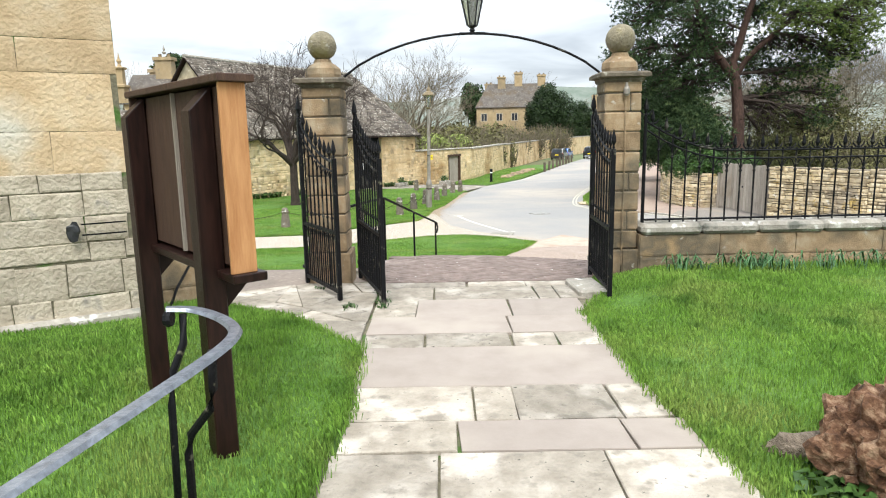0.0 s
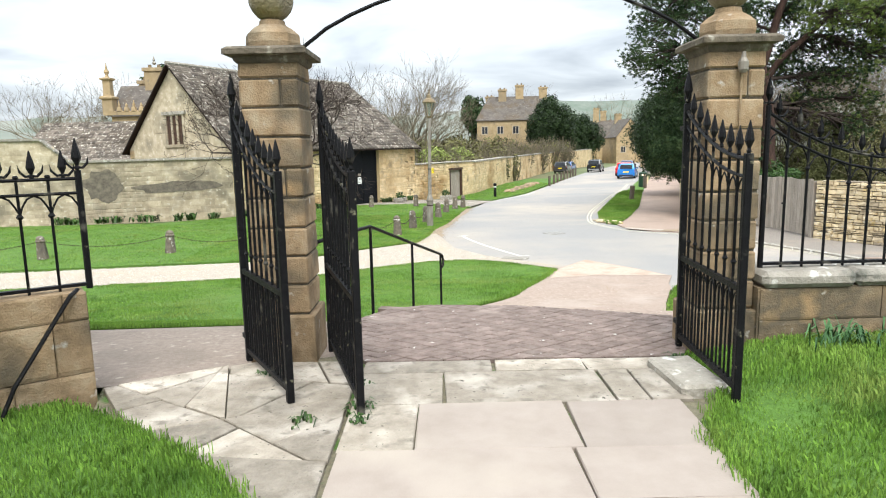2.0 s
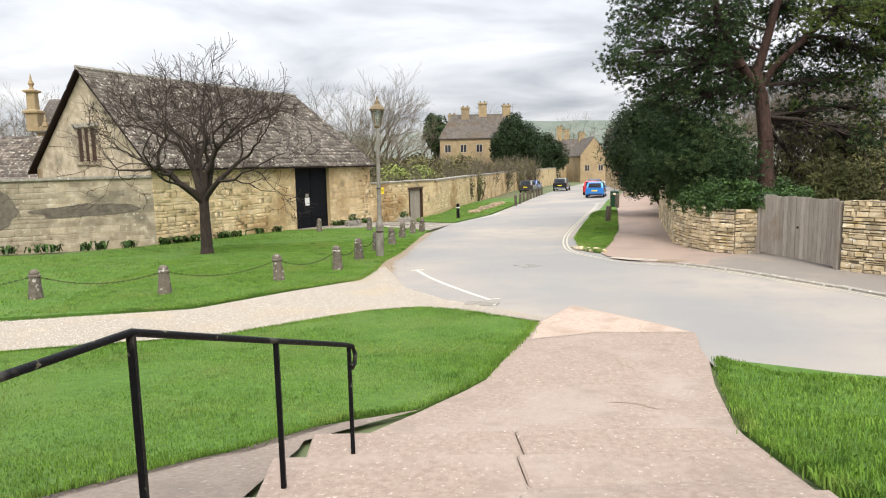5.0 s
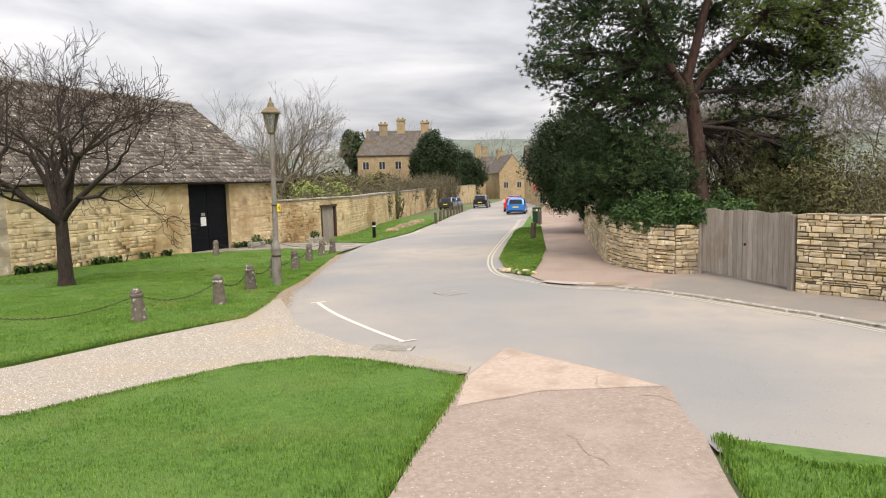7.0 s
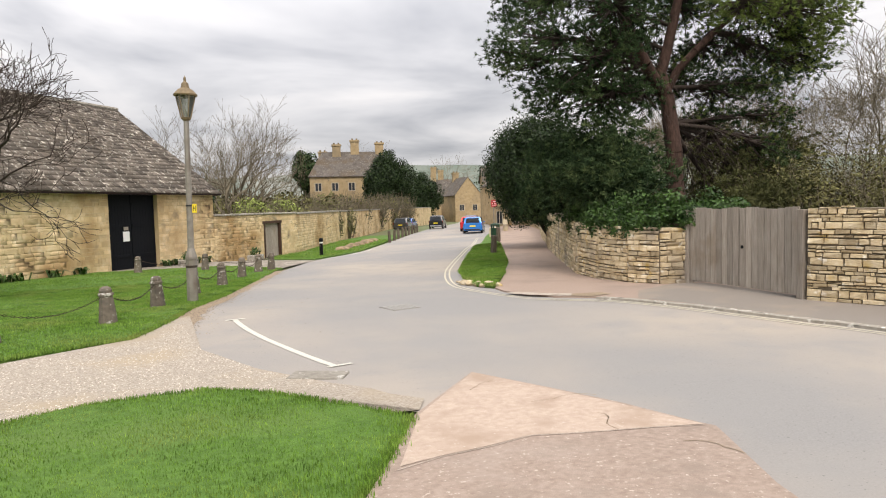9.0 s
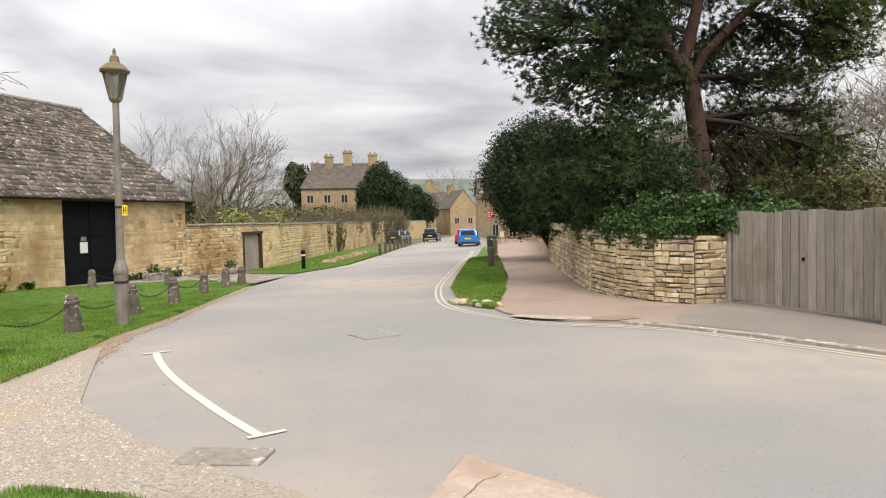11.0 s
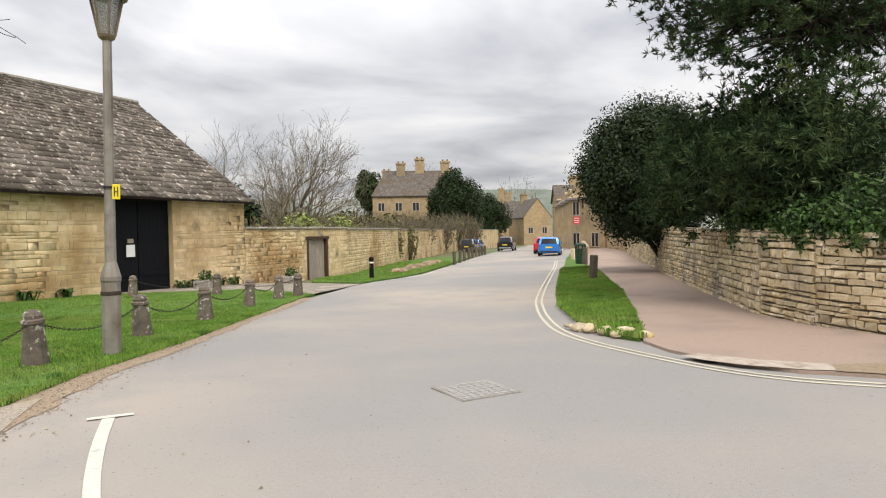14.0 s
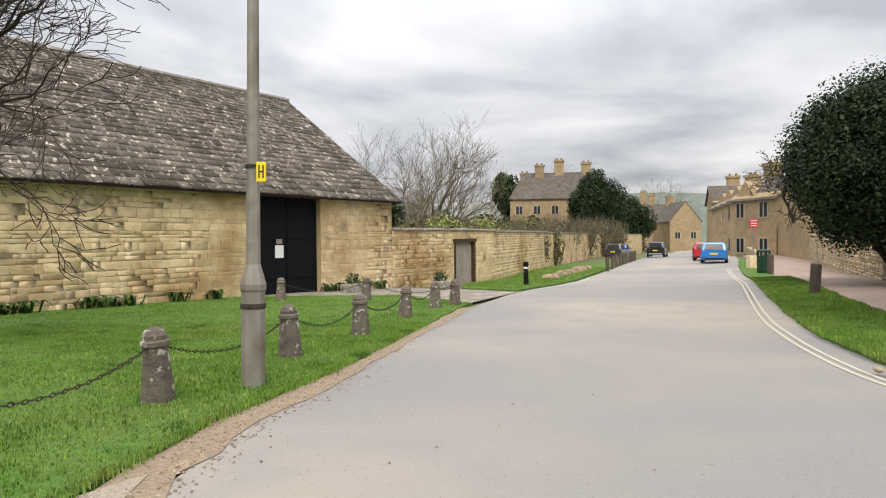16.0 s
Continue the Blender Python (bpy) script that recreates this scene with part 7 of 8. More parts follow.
def car(name, m, paint, length, width, height, label, kind="hatch"):
    """A car: front along +x. The body is lofted over stations; glass, lamps, plates and wheels are parts."""
    t = thing(name, m, label, "car", "cars on the road")
    L, W, H = length / 2, width / 2, height
    suv = kind == "suv"
    # station: x, sill z, belt z, belt half width
    low = [(-1.0, 0.36, 0.62, 0.86), (-0.96, 0.26, 0.64, 0.96), (-0.8, 0.22, 0.63, 1.0), (-0.3, 0.2, 0.615, 1.0), (0.2, 0.2, 0.60, 1.0), (0.48, 0.2, 0.585, 0.98), (0.8, 0.22, 0.53, 0.95), (0.95, 0.25, 0.45, 0.86), (1.0, 0.32, 0.40, 0.76)]
    bm = bmesh.new()
    rings = []
    for x, s, b, w in low:
        s_, b_ = s * (1.15 if suv else 0.95), b * H
        pr = [(-0.8, s_), (-0.97, s_ + 0.06), (-1.0, (s_ + b_) / 2), (-0.95, b_ - 0.03), (-0.88, b_), (0.88, b_), (0.95, b_ - 0.03), (1.0, (s_ + b_) / 2), (0.97, s_ + 0.06), (0.8, s_)]
        rings.append([bm.verts.new((x * L, y * w * W, z)) for y, z in pr])
    for u, v in zip(rings, rings[1:]):
        for k in range(10):
            bm.faces.new((u[k], u[(k + 1) % 10], v[(k + 1) % 10], v[k]))
    bm.faces.new(rings[0][::-1]), bm.faces.new(rings[-1])
    bmesh.ops.recalc_face_normals(bm, faces=bm.faces[:])
    part("body", bm, paint, t, smooth=False)
    cab = [(-0.93, 0.62, 0.87, 0.62), (-0.80, 0.62, 0.84, 0.955), (-0.45, 0.61, 0.80, 0.995), (0.0, 0.60, 0.80, 0.995), (0.18, 0.60, 0.80, 0.955), (0.50, 0.58, 0.84, 0.60)]
    bm = bmesh.new()
    rings = []
    for x, b, w, r in cab:
        rings.append([bm.verts.new((x * L, y * W, z)) for y, z in ((-0.9, b * H - 0.01), (-w * 0.96 if r > 0.7 else -0.86, r * H - 0.05 if r > 0.7 else b * H), (-w * 0.82, r * H), (w * 0.82, r * H), (w * 0.96 if r > 0.7 else 0.86, r * H - 0.05 if r > 0.7 else b * H), (0.9, b * H - 0.01))])
    for u, v in zip(rings, rings[1:]):
        for k in range(6):
            bm.faces.new((u[k], u[(k + 1) % 6], v[(k + 1) % 6], v[k]))
    bm.faces.new(rings[0][::-1]), bm.faces.new(rings[-1])
    bmesh.ops.recalc_face_normals(bm, faces=bm.faces[:])
    part("cabin", bm, paint, t)

    def pane(nm, pts, mt, th=0.012, label=""):
        bm = bmesh.new()
        bm.faces.new([bm.verts.new(p) for p in pts])
        bmesh.ops.solidify(bm, geom=bm.faces[:], thickness=th)
        part(nm, bm, mt, t, label)

    pane("rear_window", [(-0.925 * L - 0.03, -0.70 * W, 0.655 * H), (-0.925 * L - 0.03, 0.70 * W, 0.655 * H), (-0.825 * L - 0.03, 0.62 * W, 0.92 * H), (-0.825 * L - 0.03, -0.62 * W, 0.92 * H)], GLASS)
    pane("windscreen", [(0.47 * L + 0.02, -0.72 * W, 0.63 * H), (0.47 * L + 0.02, 0.72 * W, 0.63 * H), (0.22 * L + 0.02, 0.62 * W, 0.94 * H), (0.22 * L + 0.02, -0.62 * W, 0.94 * H)], GLASS)
    for s in (-1, 1):
        for xa, xb, xc, xd in ((-0.76, -0.42, -0.40, -0.66), (-0.38, 0.0, 0.0, -0.36), (0.03, 0.36, 0.17, 0.03)):
            pane("side_window", [(xa * L, s * 0.905 * W, 0.645 * H), (xb * L, s * 0.905 * W, 0.635 * H), (xc * L, s * 0.815 * W, 0.925 * H), (xd * L, s * 0.815 * W, 0.925 * H)], GLASS)
        pane("tail_lamp", [(-0.975 * L, s * 0.70 * W, 0.47 * H), (-0.935 * L, s * 0.985 * W, 0.49 * H), (-0.935 * L, s * 0.955 * W, 0.64 * H), (-0.985 * L, s * 0.74 * W, 0.62 * H)], REDLAMP, 0.03)
        bm = bmesh.new()
        box(bm, 0.24 * L, 0.33 * L, s * W * 1.02 - 0.06, s * W * 1.02 + 0.06, 0.62 * H, 0.70 * H, bevel=0.02)
        part("door_mirror", bm, paint, t)
        for x in (-0.60, 0.62):
            wheel(t, x * L, s * (W - 0.09), 0.345 if suv else 0.30)
    bm = bmesh.new()
    box(bm, -1.005 * L - 0.02, -0.97 * L, -0.26, 0.26, 0.42 * H, 0.42 * H + 0.11)
    part("number_plate", bm, YELLOW, t)
    bm = bmesh.new()
    box(bm, -1.02 * L, -0.96 * L, -0.75 * W, 0.75 * W, 0.2 * H, 0.28 * H, bevel=0.02)
    part("rear_bumper", bm, BLACK if not suv else ALLOY, t)
    return t


def paint(name, c):
    m_ = plain(name, c, 0.25, 0.3, 0.5)
    m_.node_tree.nodes["Principled BSDF"].inputs["Coat Weight"].default_value = 0.6
    return m_


def put(x, y, heading):
    return pose(x, y, ground(x, y) + 0.005, 0, 0, heading)


car("parked_car", put(18.7, 68.0, 69), paint("bright_blue_paint", (0.02, 0.20, 0.62)), 3.95, 1.75, 1.48, "bright blue hatchback parked at the kerb")
car("parked_car", put(20.1, 74.0, 69), paint("red_paint", (0.55, 0.02, 0.03)), 3.95, 1.72, 1.46, "red hatchback parked at the kerb")
car("parked_car", put(23.0, 83.0, 69), paint("navy_paint", (0.015, 0.025, 0.09)), 4.3, 1.78, 1.5, "dark blue car parked at the kerb")
car("parked_car", put(16.6, 91.5, 68), paint("dark_grey_paint", (0.05, 0.05, 0.052)), 4.3, 1.8, 1.6, "dark grey estate car parked under the wall")
car("parked_car", put(18.2, 96.0, 68), paint("mid_blue_paint", (0.03, 0.10, 0.35)), 4.2, 1.78, 1.5, "blue car parked under the wall")
car("suv_car", put(21.3, 92.5, 69), paint("charcoal_paint", (0.02, 0.021, 0.026)), 4.45, 1.84, 1.70, "charcoal sports utility car driving away down the road", "suv")
car("parked_car", put(50, 190, 150), paint("black_paint", (0.01, 0.01, 0.012)), 4.4, 1.8, 1.5, "black car across the far bend")

# ---------------------------------------------------------------- posts, bin, signs
def timber_post(x, y, h, r, label, lean=0, group="timber posts"):
    t = thing("timber_post", pose(x, y, ground(x, y) + 0.05, lean, lean * 0.6, 20), label, "post", group)
    bm = bmesh.new()
    box(bm, -r, r, -r, r, -0.2, h, bevel=r * 0.25)
    part("shaft", bm, POSTWOOD, t)


timber_post(9.95, 36.7, 0.78, 0.10, "weathered square timber post on the verge", 3)
timber_post(15.0, 50.6, 0.9, 0.11, "weathered stone marker post beside the bin", 0)
rng = random.Random(8)
for k in range(9):
    timber_post(9.7 + 0.85 * k, 61.2 + 2.7 * k, 0.85, 0.09, "short weathered verge post beside the road", rng.uniform(-3, 3), "verge posts by the parked cars")
t = thing("litter_bin", pose(15.2, 51.8, ground(15.2, 51.8) + 0.09), "dark green cylindrical litter bin with hooded lid", "litter bin")
bm = bmesh.new()
lathe(bm, [(0.26, -0.05), (0.27, 0.0), (0.27, 0.05), (0.29, 0.08), (0.30, 0.78), (0.31, 0.82)], 18)
part("body", bm, GREENBIN, t)
bm = bmesh.new()
lathe(bm, [(0.31, 0.98), (0.32, 1.02), (0.30, 1.07), (0.15, 1.12), (0.02, 1.13)], 18)
part("lid", bm, GREENBIN, t)
for k in range(4):
    a = math.pi / 4 + k * math.pi / 2
    bm = bmesh.new()
    box(bm, 0.27 * math.cos(a) - 0.04, 0.27 * math.cos(a) + 0.04, 0.27 * math.sin(a) - 0.04, 0.27 * math.sin(a) + 0.04, 0.8, 1.0)
    part("lid_support", bm, GREENBIN, t)
t = thing("black_bollard", pose(3.45, 45.3, ground(3.45, 45.3) + 0.02), "slim black cast-iron bollard at the road edge", "bollard")
bm = bmesh.new()
lathe(bm, [(0.13, -0.05), (0.13, 0.06), (0.10, 0.10), (0.09, 0.82), (0.11, 0.84), (0.11, 0.90), (0.10, 0.97), (0.05, 1.0)], 12)
part("shaft", bm, IRON, t)
bm = bmesh.new()
lathe(bm, [(0.092, 0.72), (0.095, 0.73), (0.095, 0.78), (0.092, 0.79)], 12)
part("reflective_band", bm, WHITE, t, "white reflective band")
t = thing("red_sign", pose(17.0, 57.3, ground(17.0, 57.3)), "red rectangular sign on a slim post above a stone block", "sign")
bm = bmesh.new()
tube(bm, [(0, 0, 0.4), (0, 0, 2.7)], 0.04, 8)
part("post", bm, STEEL, t)
bm = bmesh.new()
box(bm, -0.21, 0.21, -0.06, -0.03, 2.3, 2.8, bevel=0.01)
part("board", bm, REDSIGN, t)
for z in (2.68, 2.54, 2.40):
    bm = bmesh.new()
    box(bm, -0.16, 0.16, -0.07, -0.062, z, z + 0.04)
    part("text_bar", bm, WHITE, t)
bm = bmesh.new()
box(bm, -0.3, 0.3, -0.3, 0.3, -0.1, 0.75, bevel=0.03)
part("stone_foot", bm, DRYSTONE, t)
# planters by the barn door
for x, y in ((-2.6, 41.8), (0.2, 44.3)):
    t = thing("stone_planter", pose(x, y, ground(x, y), 0, 0, 57), "low stone trough with clipped green plant", "planter", "planters by the barn")
    bm = bmesh.new()
    box(bm, -0.45, 0.45, -0.2, 0.2, -0.05, 0.32, bevel=0.03)
    part("trough", bm, CAPSTONE, t)
    s, rng = Soup(), random.Random(int(x * 10))
    leaf_cloud(s, rng, (0, 0, 0.45), (0.4, 0.22, 0.25), 260, 0.09, 0.3)
    s.done("plant", IVYLEAF, t)
yard = sheet("barn_yard", [(1.4, 37.0), (3.0, 41.8), (1.2, 44.0), (-1.9, 45.6), (-6, 39.9), (-1.0, 40.2)], 0.02, SLAB)
tagged(yard, "pale paved apron before the barn door", "pavement", kind="structure")

# ---------------------------------------------------------------- road paint and ironwork
def ribbon(name, pts, width, lift, material, label, category):
    bm = bmesh.new()
    prev = None
    dense = []
    for (xa, ya), (xb, yb) in zip(pts, pts[1:]):
        n = max(1, int(math.hypot(xb - xa, yb - ya) / 0.8))
        dense += [(xa + (xb - xa) * i / n, ya + (yb - ya) * i / n) for i in range(n)]
    dense.append(pts[-1])
    for i, (x, y) in enumerate(dense):
        p0, p1 = dense[max(0, i - 1)], dense[min(len(dense) - 1, i + 1)]
        d = Vector((p1[0] - p0[0], p1[1] - p0[1])).normalized() * width / 2
        l_, r_ = (x - d.y, y + d.x), (x + d.y, y - d.x)
        row = [bm.verts.new((*l_, ground(*l_) + lift)), bm.verts.new((*r_, ground(*r_) + lift))]
        if prev:
            bm.faces.new((prev[0], prev[1], row[1], row[0]))
        prev = row
    bmesh.ops.recalc_face_normals(bm, faces=bm.faces[:])
    ob = part(name, bm, material)
    return tagged(ob, label, category, kind="structure")


ribbon("line_end_bar", [(0.40, 22.88), (0.72, 22.97)], 0.07, 0.010, LINE, "short painted bar ending the line", "road marking")
ribbon("line_end_bar", [(1.86, 19.0), (2.16, 19.12)], 0.07, 0.010, LINE, "short painted bar ending the line", "road marking")
curve = [(9.15, 17.2), (8.98, 18.83), (8.14, 20.9), (7.6, 21.9), (7.1, 22.4), (6.4, 22.85), (6.02, 23.4), (5.72, 24.4), (5.50, 25.5), (5.46, 26.5), (5.62, 27.7), (6.12, 29.9), (7.12, 33.2), (10.03, 41.3), (11.4, 45.2), (15.8, 58)]


def shift(pts, k):
    out = []
    for i, (x, y) in enumerate(pts):
        p0, p1 = pts[max(0, i - 1)], pts[min(len(pts) - 1, i + 1)]
        d = Vector((p1[0] - p0[0], p1[1] - p0[1])).normalized()
        out.append((x - d.y * k, y + d.x * k))
    return out


def smooth_line(pts, n=6):
    out = []
    for i in range(len(pts) - 1):
        p0, p1, p2, p3 = (Vector(pts[max(0, min(len(pts) - 1, i + k))]) for k in (-1, 0, 1, 2))
        for s in range(n):
            u = s / n
            q = 0.5 * ((2 * p1) + (p2 - p0) * u + (2 * p0 - 5 * p1 + 4 * p2 - p3) * u * u + (3 * p1 - p0 - 3 * p2 + p3) * u ** 3)
            out.append((q.x, q.y))
    return out + [pts[-1]]


curve = smooth_line(curve)
ribbon("give_way_line", smooth_line([(1.95, 19.06), (1.62, 19.78), (1.36, 20.4), (1.14, 20.95), (0.90, 21.62), (0.70, 22.3), (0.55, 22.92)], 8), 0.09, 0.006, LINE, "pale painted line across the track mouth", "road marking")
ribbon("yellow_line", shift(curve, -0.13), 0.05, 0.006, YELLOWLINE, "faded double yellow line following the kerb", "road marking")
ribbon("yellow_line", shift(curve, 0.0), 0.05, 0.006, YELLOWLINE, "faded double yellow line following the kerb", "road marking")
ribbon("edge_line", [(3.3, 42.6), (5.0, 47.0), (7.2, 53.5)], 0.10, 0.006, LINE, "worn white line at the road edge", "road marking")
for k in range(5):
    ribbon("bay_mark", [(15.6 + 0.5 * k, 63.2 - 0.18 * k), (15.9 + 0.5 * k, 63.1 - 0.18 * k)], 0.12, 0.006, LINE, "broken white parking bay mark", "road marking")
tagged(sheet("earth_edge", [(x - 0.30, y) for x, y in ROAD_LEFT[0:6]] + [(x + 0.04, y) for x, y in ROAD_LEFT[0:6][::-1]], 0.006, EARTH, wobble=0.07), "strip of bare earth along the lawn edge", "earth", kind="structure")
tagged(sheet("earth_edge", [(2.5, 16.75), (2.62, 17.1), (2.0, 17.95), (1.35, 18.55), (0.9, 18.5), (1.3, 18.1)], 0.014, GRAVEL, wobble=0.06), "gritty strip at the grass tip", "grit", kind="structure")
APRON = surf("worn_apron_concrete", [(0.3, (0.385, 0.295, 0.23)), (0.7, (0.50, 0.40, 0.325))], 14, 0.92, 0.4, 90, stain=[(2.0, (0.36, 0.27, 0.205), 0.5, 0.7), (25, (0.52, 0.45, 0.38), 0.64, 0.74)])
tagged(sheet("concrete_apron", [(2.08, 15.42), (2.4, 15.54), (2.8, 15.64), (3.15, 15.75), (3.6, 15.67), (4.1, 15.61), (4.52, 15.52), (4.2, 16.27), (3.36, 17.96), (2.46, 16.57)], 0.024, APRON), "pale worn concrete apron where the footpath meets the road", "path", kind="structure")
tagged(sheet("dropped_kerb", [(6.0, 24.15), (6.06, 23.85), (6.3, 23.45), (6.7, 23.08), (6.95, 22.97), (7.1, 23.3), (6.6, 23.7), (6.25, 24.2)], 0.043, surf("pale_broken_concrete", [(0.3, (0.34, 0.28, 0.225)), (0.7, (0.52, 0.455, 0.385))], 9, 0.92, 0.6, 60, stain=(5, (0.26, 0.21, 0.165), 0.56, 0.7)), wobble=0.03), "pale broken concrete at the dropped kerb", "kerb", kind="structure")
ribbon("path_joint", [(2.05, 15.35), (2.4, 15.52), (2.8, 15.62), (3.15, 15.74), (3.6, 15.66), (4.1, 15.60), (4.5, 15.5)], 0.014, 0.024, surf("pale_mortar", [(0.3, (0.38, 0.31, 0.25)), (0.7, (0.47, 0.395, 0.33))], 20, 0.9, 0.3, 60), "pale mortar joint across the footpath", "path joint")
rng = random.Random(44)
for x, y, a, ln in ((3.5, 16.6, 10, 0.7), (3.9, 16.1, -40, 0.5), (3.1, 17.2, 60, 0.5), (4.1, 15.2, -20, 0.5), (2.9, 13.4, 80, 0.8), (2.2, 12.2, 20, 0.6)):
    pts = [(x, y)]
    for _ in range(6):
        a += rng.uniform(-35, 35)
        pts.append((pts[-1][0] + ln / 6 * math.cos(radians(a)), pts[-1][1] + ln / 6 * math.sin(radians(a))))
    ribbon("path_crack", pts, 0.012, 0.024, EARTH, "fine dark crack in the concrete path", "crack")
tagged(sheet("kerb_edging", [(x - 0.02, y) for x, y in ROAD_RIGHT[1:6]] + [(x + 0.17, y) for x, y in ROAD_RIGHT[1:6][::-1]], 0.042, CAPSTONE, skirt=0.07), "low worn stone kerb edging", "kerb", kind="structure")
ALUPLATE = surf("worn_cover_steel", [(0.3, (0.27, 0.26, 0.24)), (0.7, (0.40, 0.39, 0.36))], 25, 0.65, 0.2, 80, metal=0.25)
tagged(sheet("pavement_crossing", [(9.65, 17.3), (9.4, 19.1), (8.5, 21.2), (7.95, 22.2), (8.5, 23.1), (9.9, 23.95), (10.5, 23.8), (10.75, 20.9), (12.2, 18.3), (13.0, 17.2)], 0.041, PAVEGREY), "grey tarmac crossing in front of the wooden gate", "pavement", kind="structure")
tagged(sheet("worn_patch", [(6.9, 22.95), (7.25, 22.75), (7.75, 22.85), (7.7, 23.2), (7.1, 23.25)], 0.045, EARTH, wobble=0.05), "broken brown patch in the pavement edge", "earth", kind="structure")
t = thing("manhole_cover", pose(3.52, 23.16, ground(3.52, 23.16) + 0.004, 0, 0, 19.5), "worn square steel manhole cover with raised studs", "manhole cover")
bm = bmesh.new()
box(bm, -0.275, 0.275, -0.258, 0.258, -0.02, 0.006)
part("plate", bm, ALUPLATE, t)
bm = bmesh.new()
for x0, x1, y0, y1 in ((-0.30, -0.28, -0.283, 0.283), (0.28, 0.30, -0.283, 0.283), (-0.28, 0.28, -0.283, -0.263), (-0.28, 0.28, 0.263, 0.283)):
    box(bm, x0, x1, y0, y1, -0.02, 0.004)
part("frame", bm, STEEL, t)
for i in range(7):
    for j in range(7):
        bm = bmesh.new()
        box(bm, -0.25 + i * 0.075, -0.20 + i * 0.075, -0.241 + j * 0.072, -0.191 + j * 0.072, 0.006, 0.011)
        part("stud", bm, ALUPLATE, t)
t = thing("drain_cover", pose(1.72, 18.55, ground(1.72, 18.55) + 0.012, 0, 0, -20), "small worn stone drain cover in the gravel", "drain cover")
bm = bmesh.new()
box(bm, -0.32, 0.32, -0.16, 0.16, -0.03, 0.015, bevel=0.008)
part("plate", bm, CAPSTONE, t)
# rubble at the verge tip
rng = random.Random(19)
for k in range(22):
    u = rng.random()
    x, y = 5.75 + 0.55 * u + rng.uniform(-0.12, 0.12), 27.0 - 1.6 * u + rng.uniform(-0.15, 0.15)
    t = thing("loose_stone", pose(x, y, ground(x, y) + 0.06, rng.uniform(-20, 20), 0, rng.uniform(0, 360)), "pale broken limestone lump at the verge tip", "stone", "rubble at the verge tip")
    bm = bmesh.new()
    bmesh.ops.create_icosphere(bm, subdivisions=2, radius=rng.uniform(0.05, 0.13))
    for v in bm.verts:
        v.co *= 1 + 0.4 * noise.noise(v.co * 9 + Vector((k, 0, 0)))
        v.co.z *= 0.6
    part("lump", bm, DRYSTONE, t)
# fallen rocks below the far wall
for k in range(7):
    x, y = 5.6 + 0.55 * k, 53.6 + 1.6 * k
    t = thing("verge_rock", pose(x - 0.3, y, ground(x, y) + 0.1, 0, 0, 60 + 10 * k), "mossy boulder on the far verge", "rock", "rocks on the far verge")
    bm = bmesh.new()
    bmesh.ops.create_icosphere(bm, subdivisions=2, radius=0.42)
    for v in bm.verts:
        v.co *= 1 + 0.4 * noise.noise(v.co * 2 + Vector((k, 0, 0)))
        v.co.z *= 0.5
        v.co.x *= 1.7
    part("lump", bm, PIER, t)

# ---------------------------------------------------------------- tree stump and plants in the churchyard
t = thing("tree_stump", pose(2.12, 2.72, 0.0), "broken rotten tree stump with crumbling orange wood", "stump")
ROT = surf("rotten_wood", [(0.3, (0.03, 0.018, 0.012)), (0.5, (0.13, 0.065, 0.035)), (0.72, (0.36, 0.25, 0.16))], 16, 0.95, 1.0, 40, local=True)
bm = bmesh.new()
bmesh.ops.create_icosphere(bm, subdivisions=5, radius=0.36)
for v in bm.verts:
    d = v.co.normalized()
    v.co *= 1 + 0.30 * noise.noise(d * 3) + 0.16 * noise.noise(d * 9) + 0.07 * noise.noise(d * 25)
    v.co.z = v.co.z * 1.25 + 0.05
part("stump_wood", bm, ROT, t)
bm = bmesh.new()
tube(bm, [(-0.50, 0.36, 0.02), (-0.42, 0.33, 0.05), (-0.28, 0.26, 0.07), (-0.08, 0.14, 0.08), (0.1, 0.0, 0.1)], [0.02, 0.075, 0.09, 0.10, 0.10], 14)
bmesh.ops.subdivide_edges(bm, edges=bm.edges[:], cuts=2, use_grid_fill=True)
for v in bm.verts:
    v.co += Vector((noise.noise(v.co * 14), noise.noise(v.co * 14 + Vector((5, 0, 0))), noise.noise(v.co * 14 + Vector((0, 5, 0))))) * 0.02
part("root", bm, surf("grey_root", [(0.3, (0.10, 0.075, 0.055)), (0.7, (0.30, 0.24, 0.18))], 12, 0.95, 1.0, 50, stretch=(3, 1, 3), local=True), t)
rng = random.Random(4)
for k in range(60):
    a, z = rng.uniform(0, 2 * math.pi), rng.uniform(0, 0.3)
    bm = bmesh.new()
    box(bm, -0.03, 0.03, -0.012, 0.012, -0.02, 0.02)
    for v in bm.verts:
        v.co *= rng.uniform(0.5, 1.2)
    ob = part("wood_chip", bm, ROT, t)
    r = 0.36 * (1 - 0.25 * z)
    ob.matrix_basis = pose(r * math.cos(a), r * math.sin(a), z, rng.uniform(0, 360), rng.uniform(0, 360), rng.uniform(0, 360))


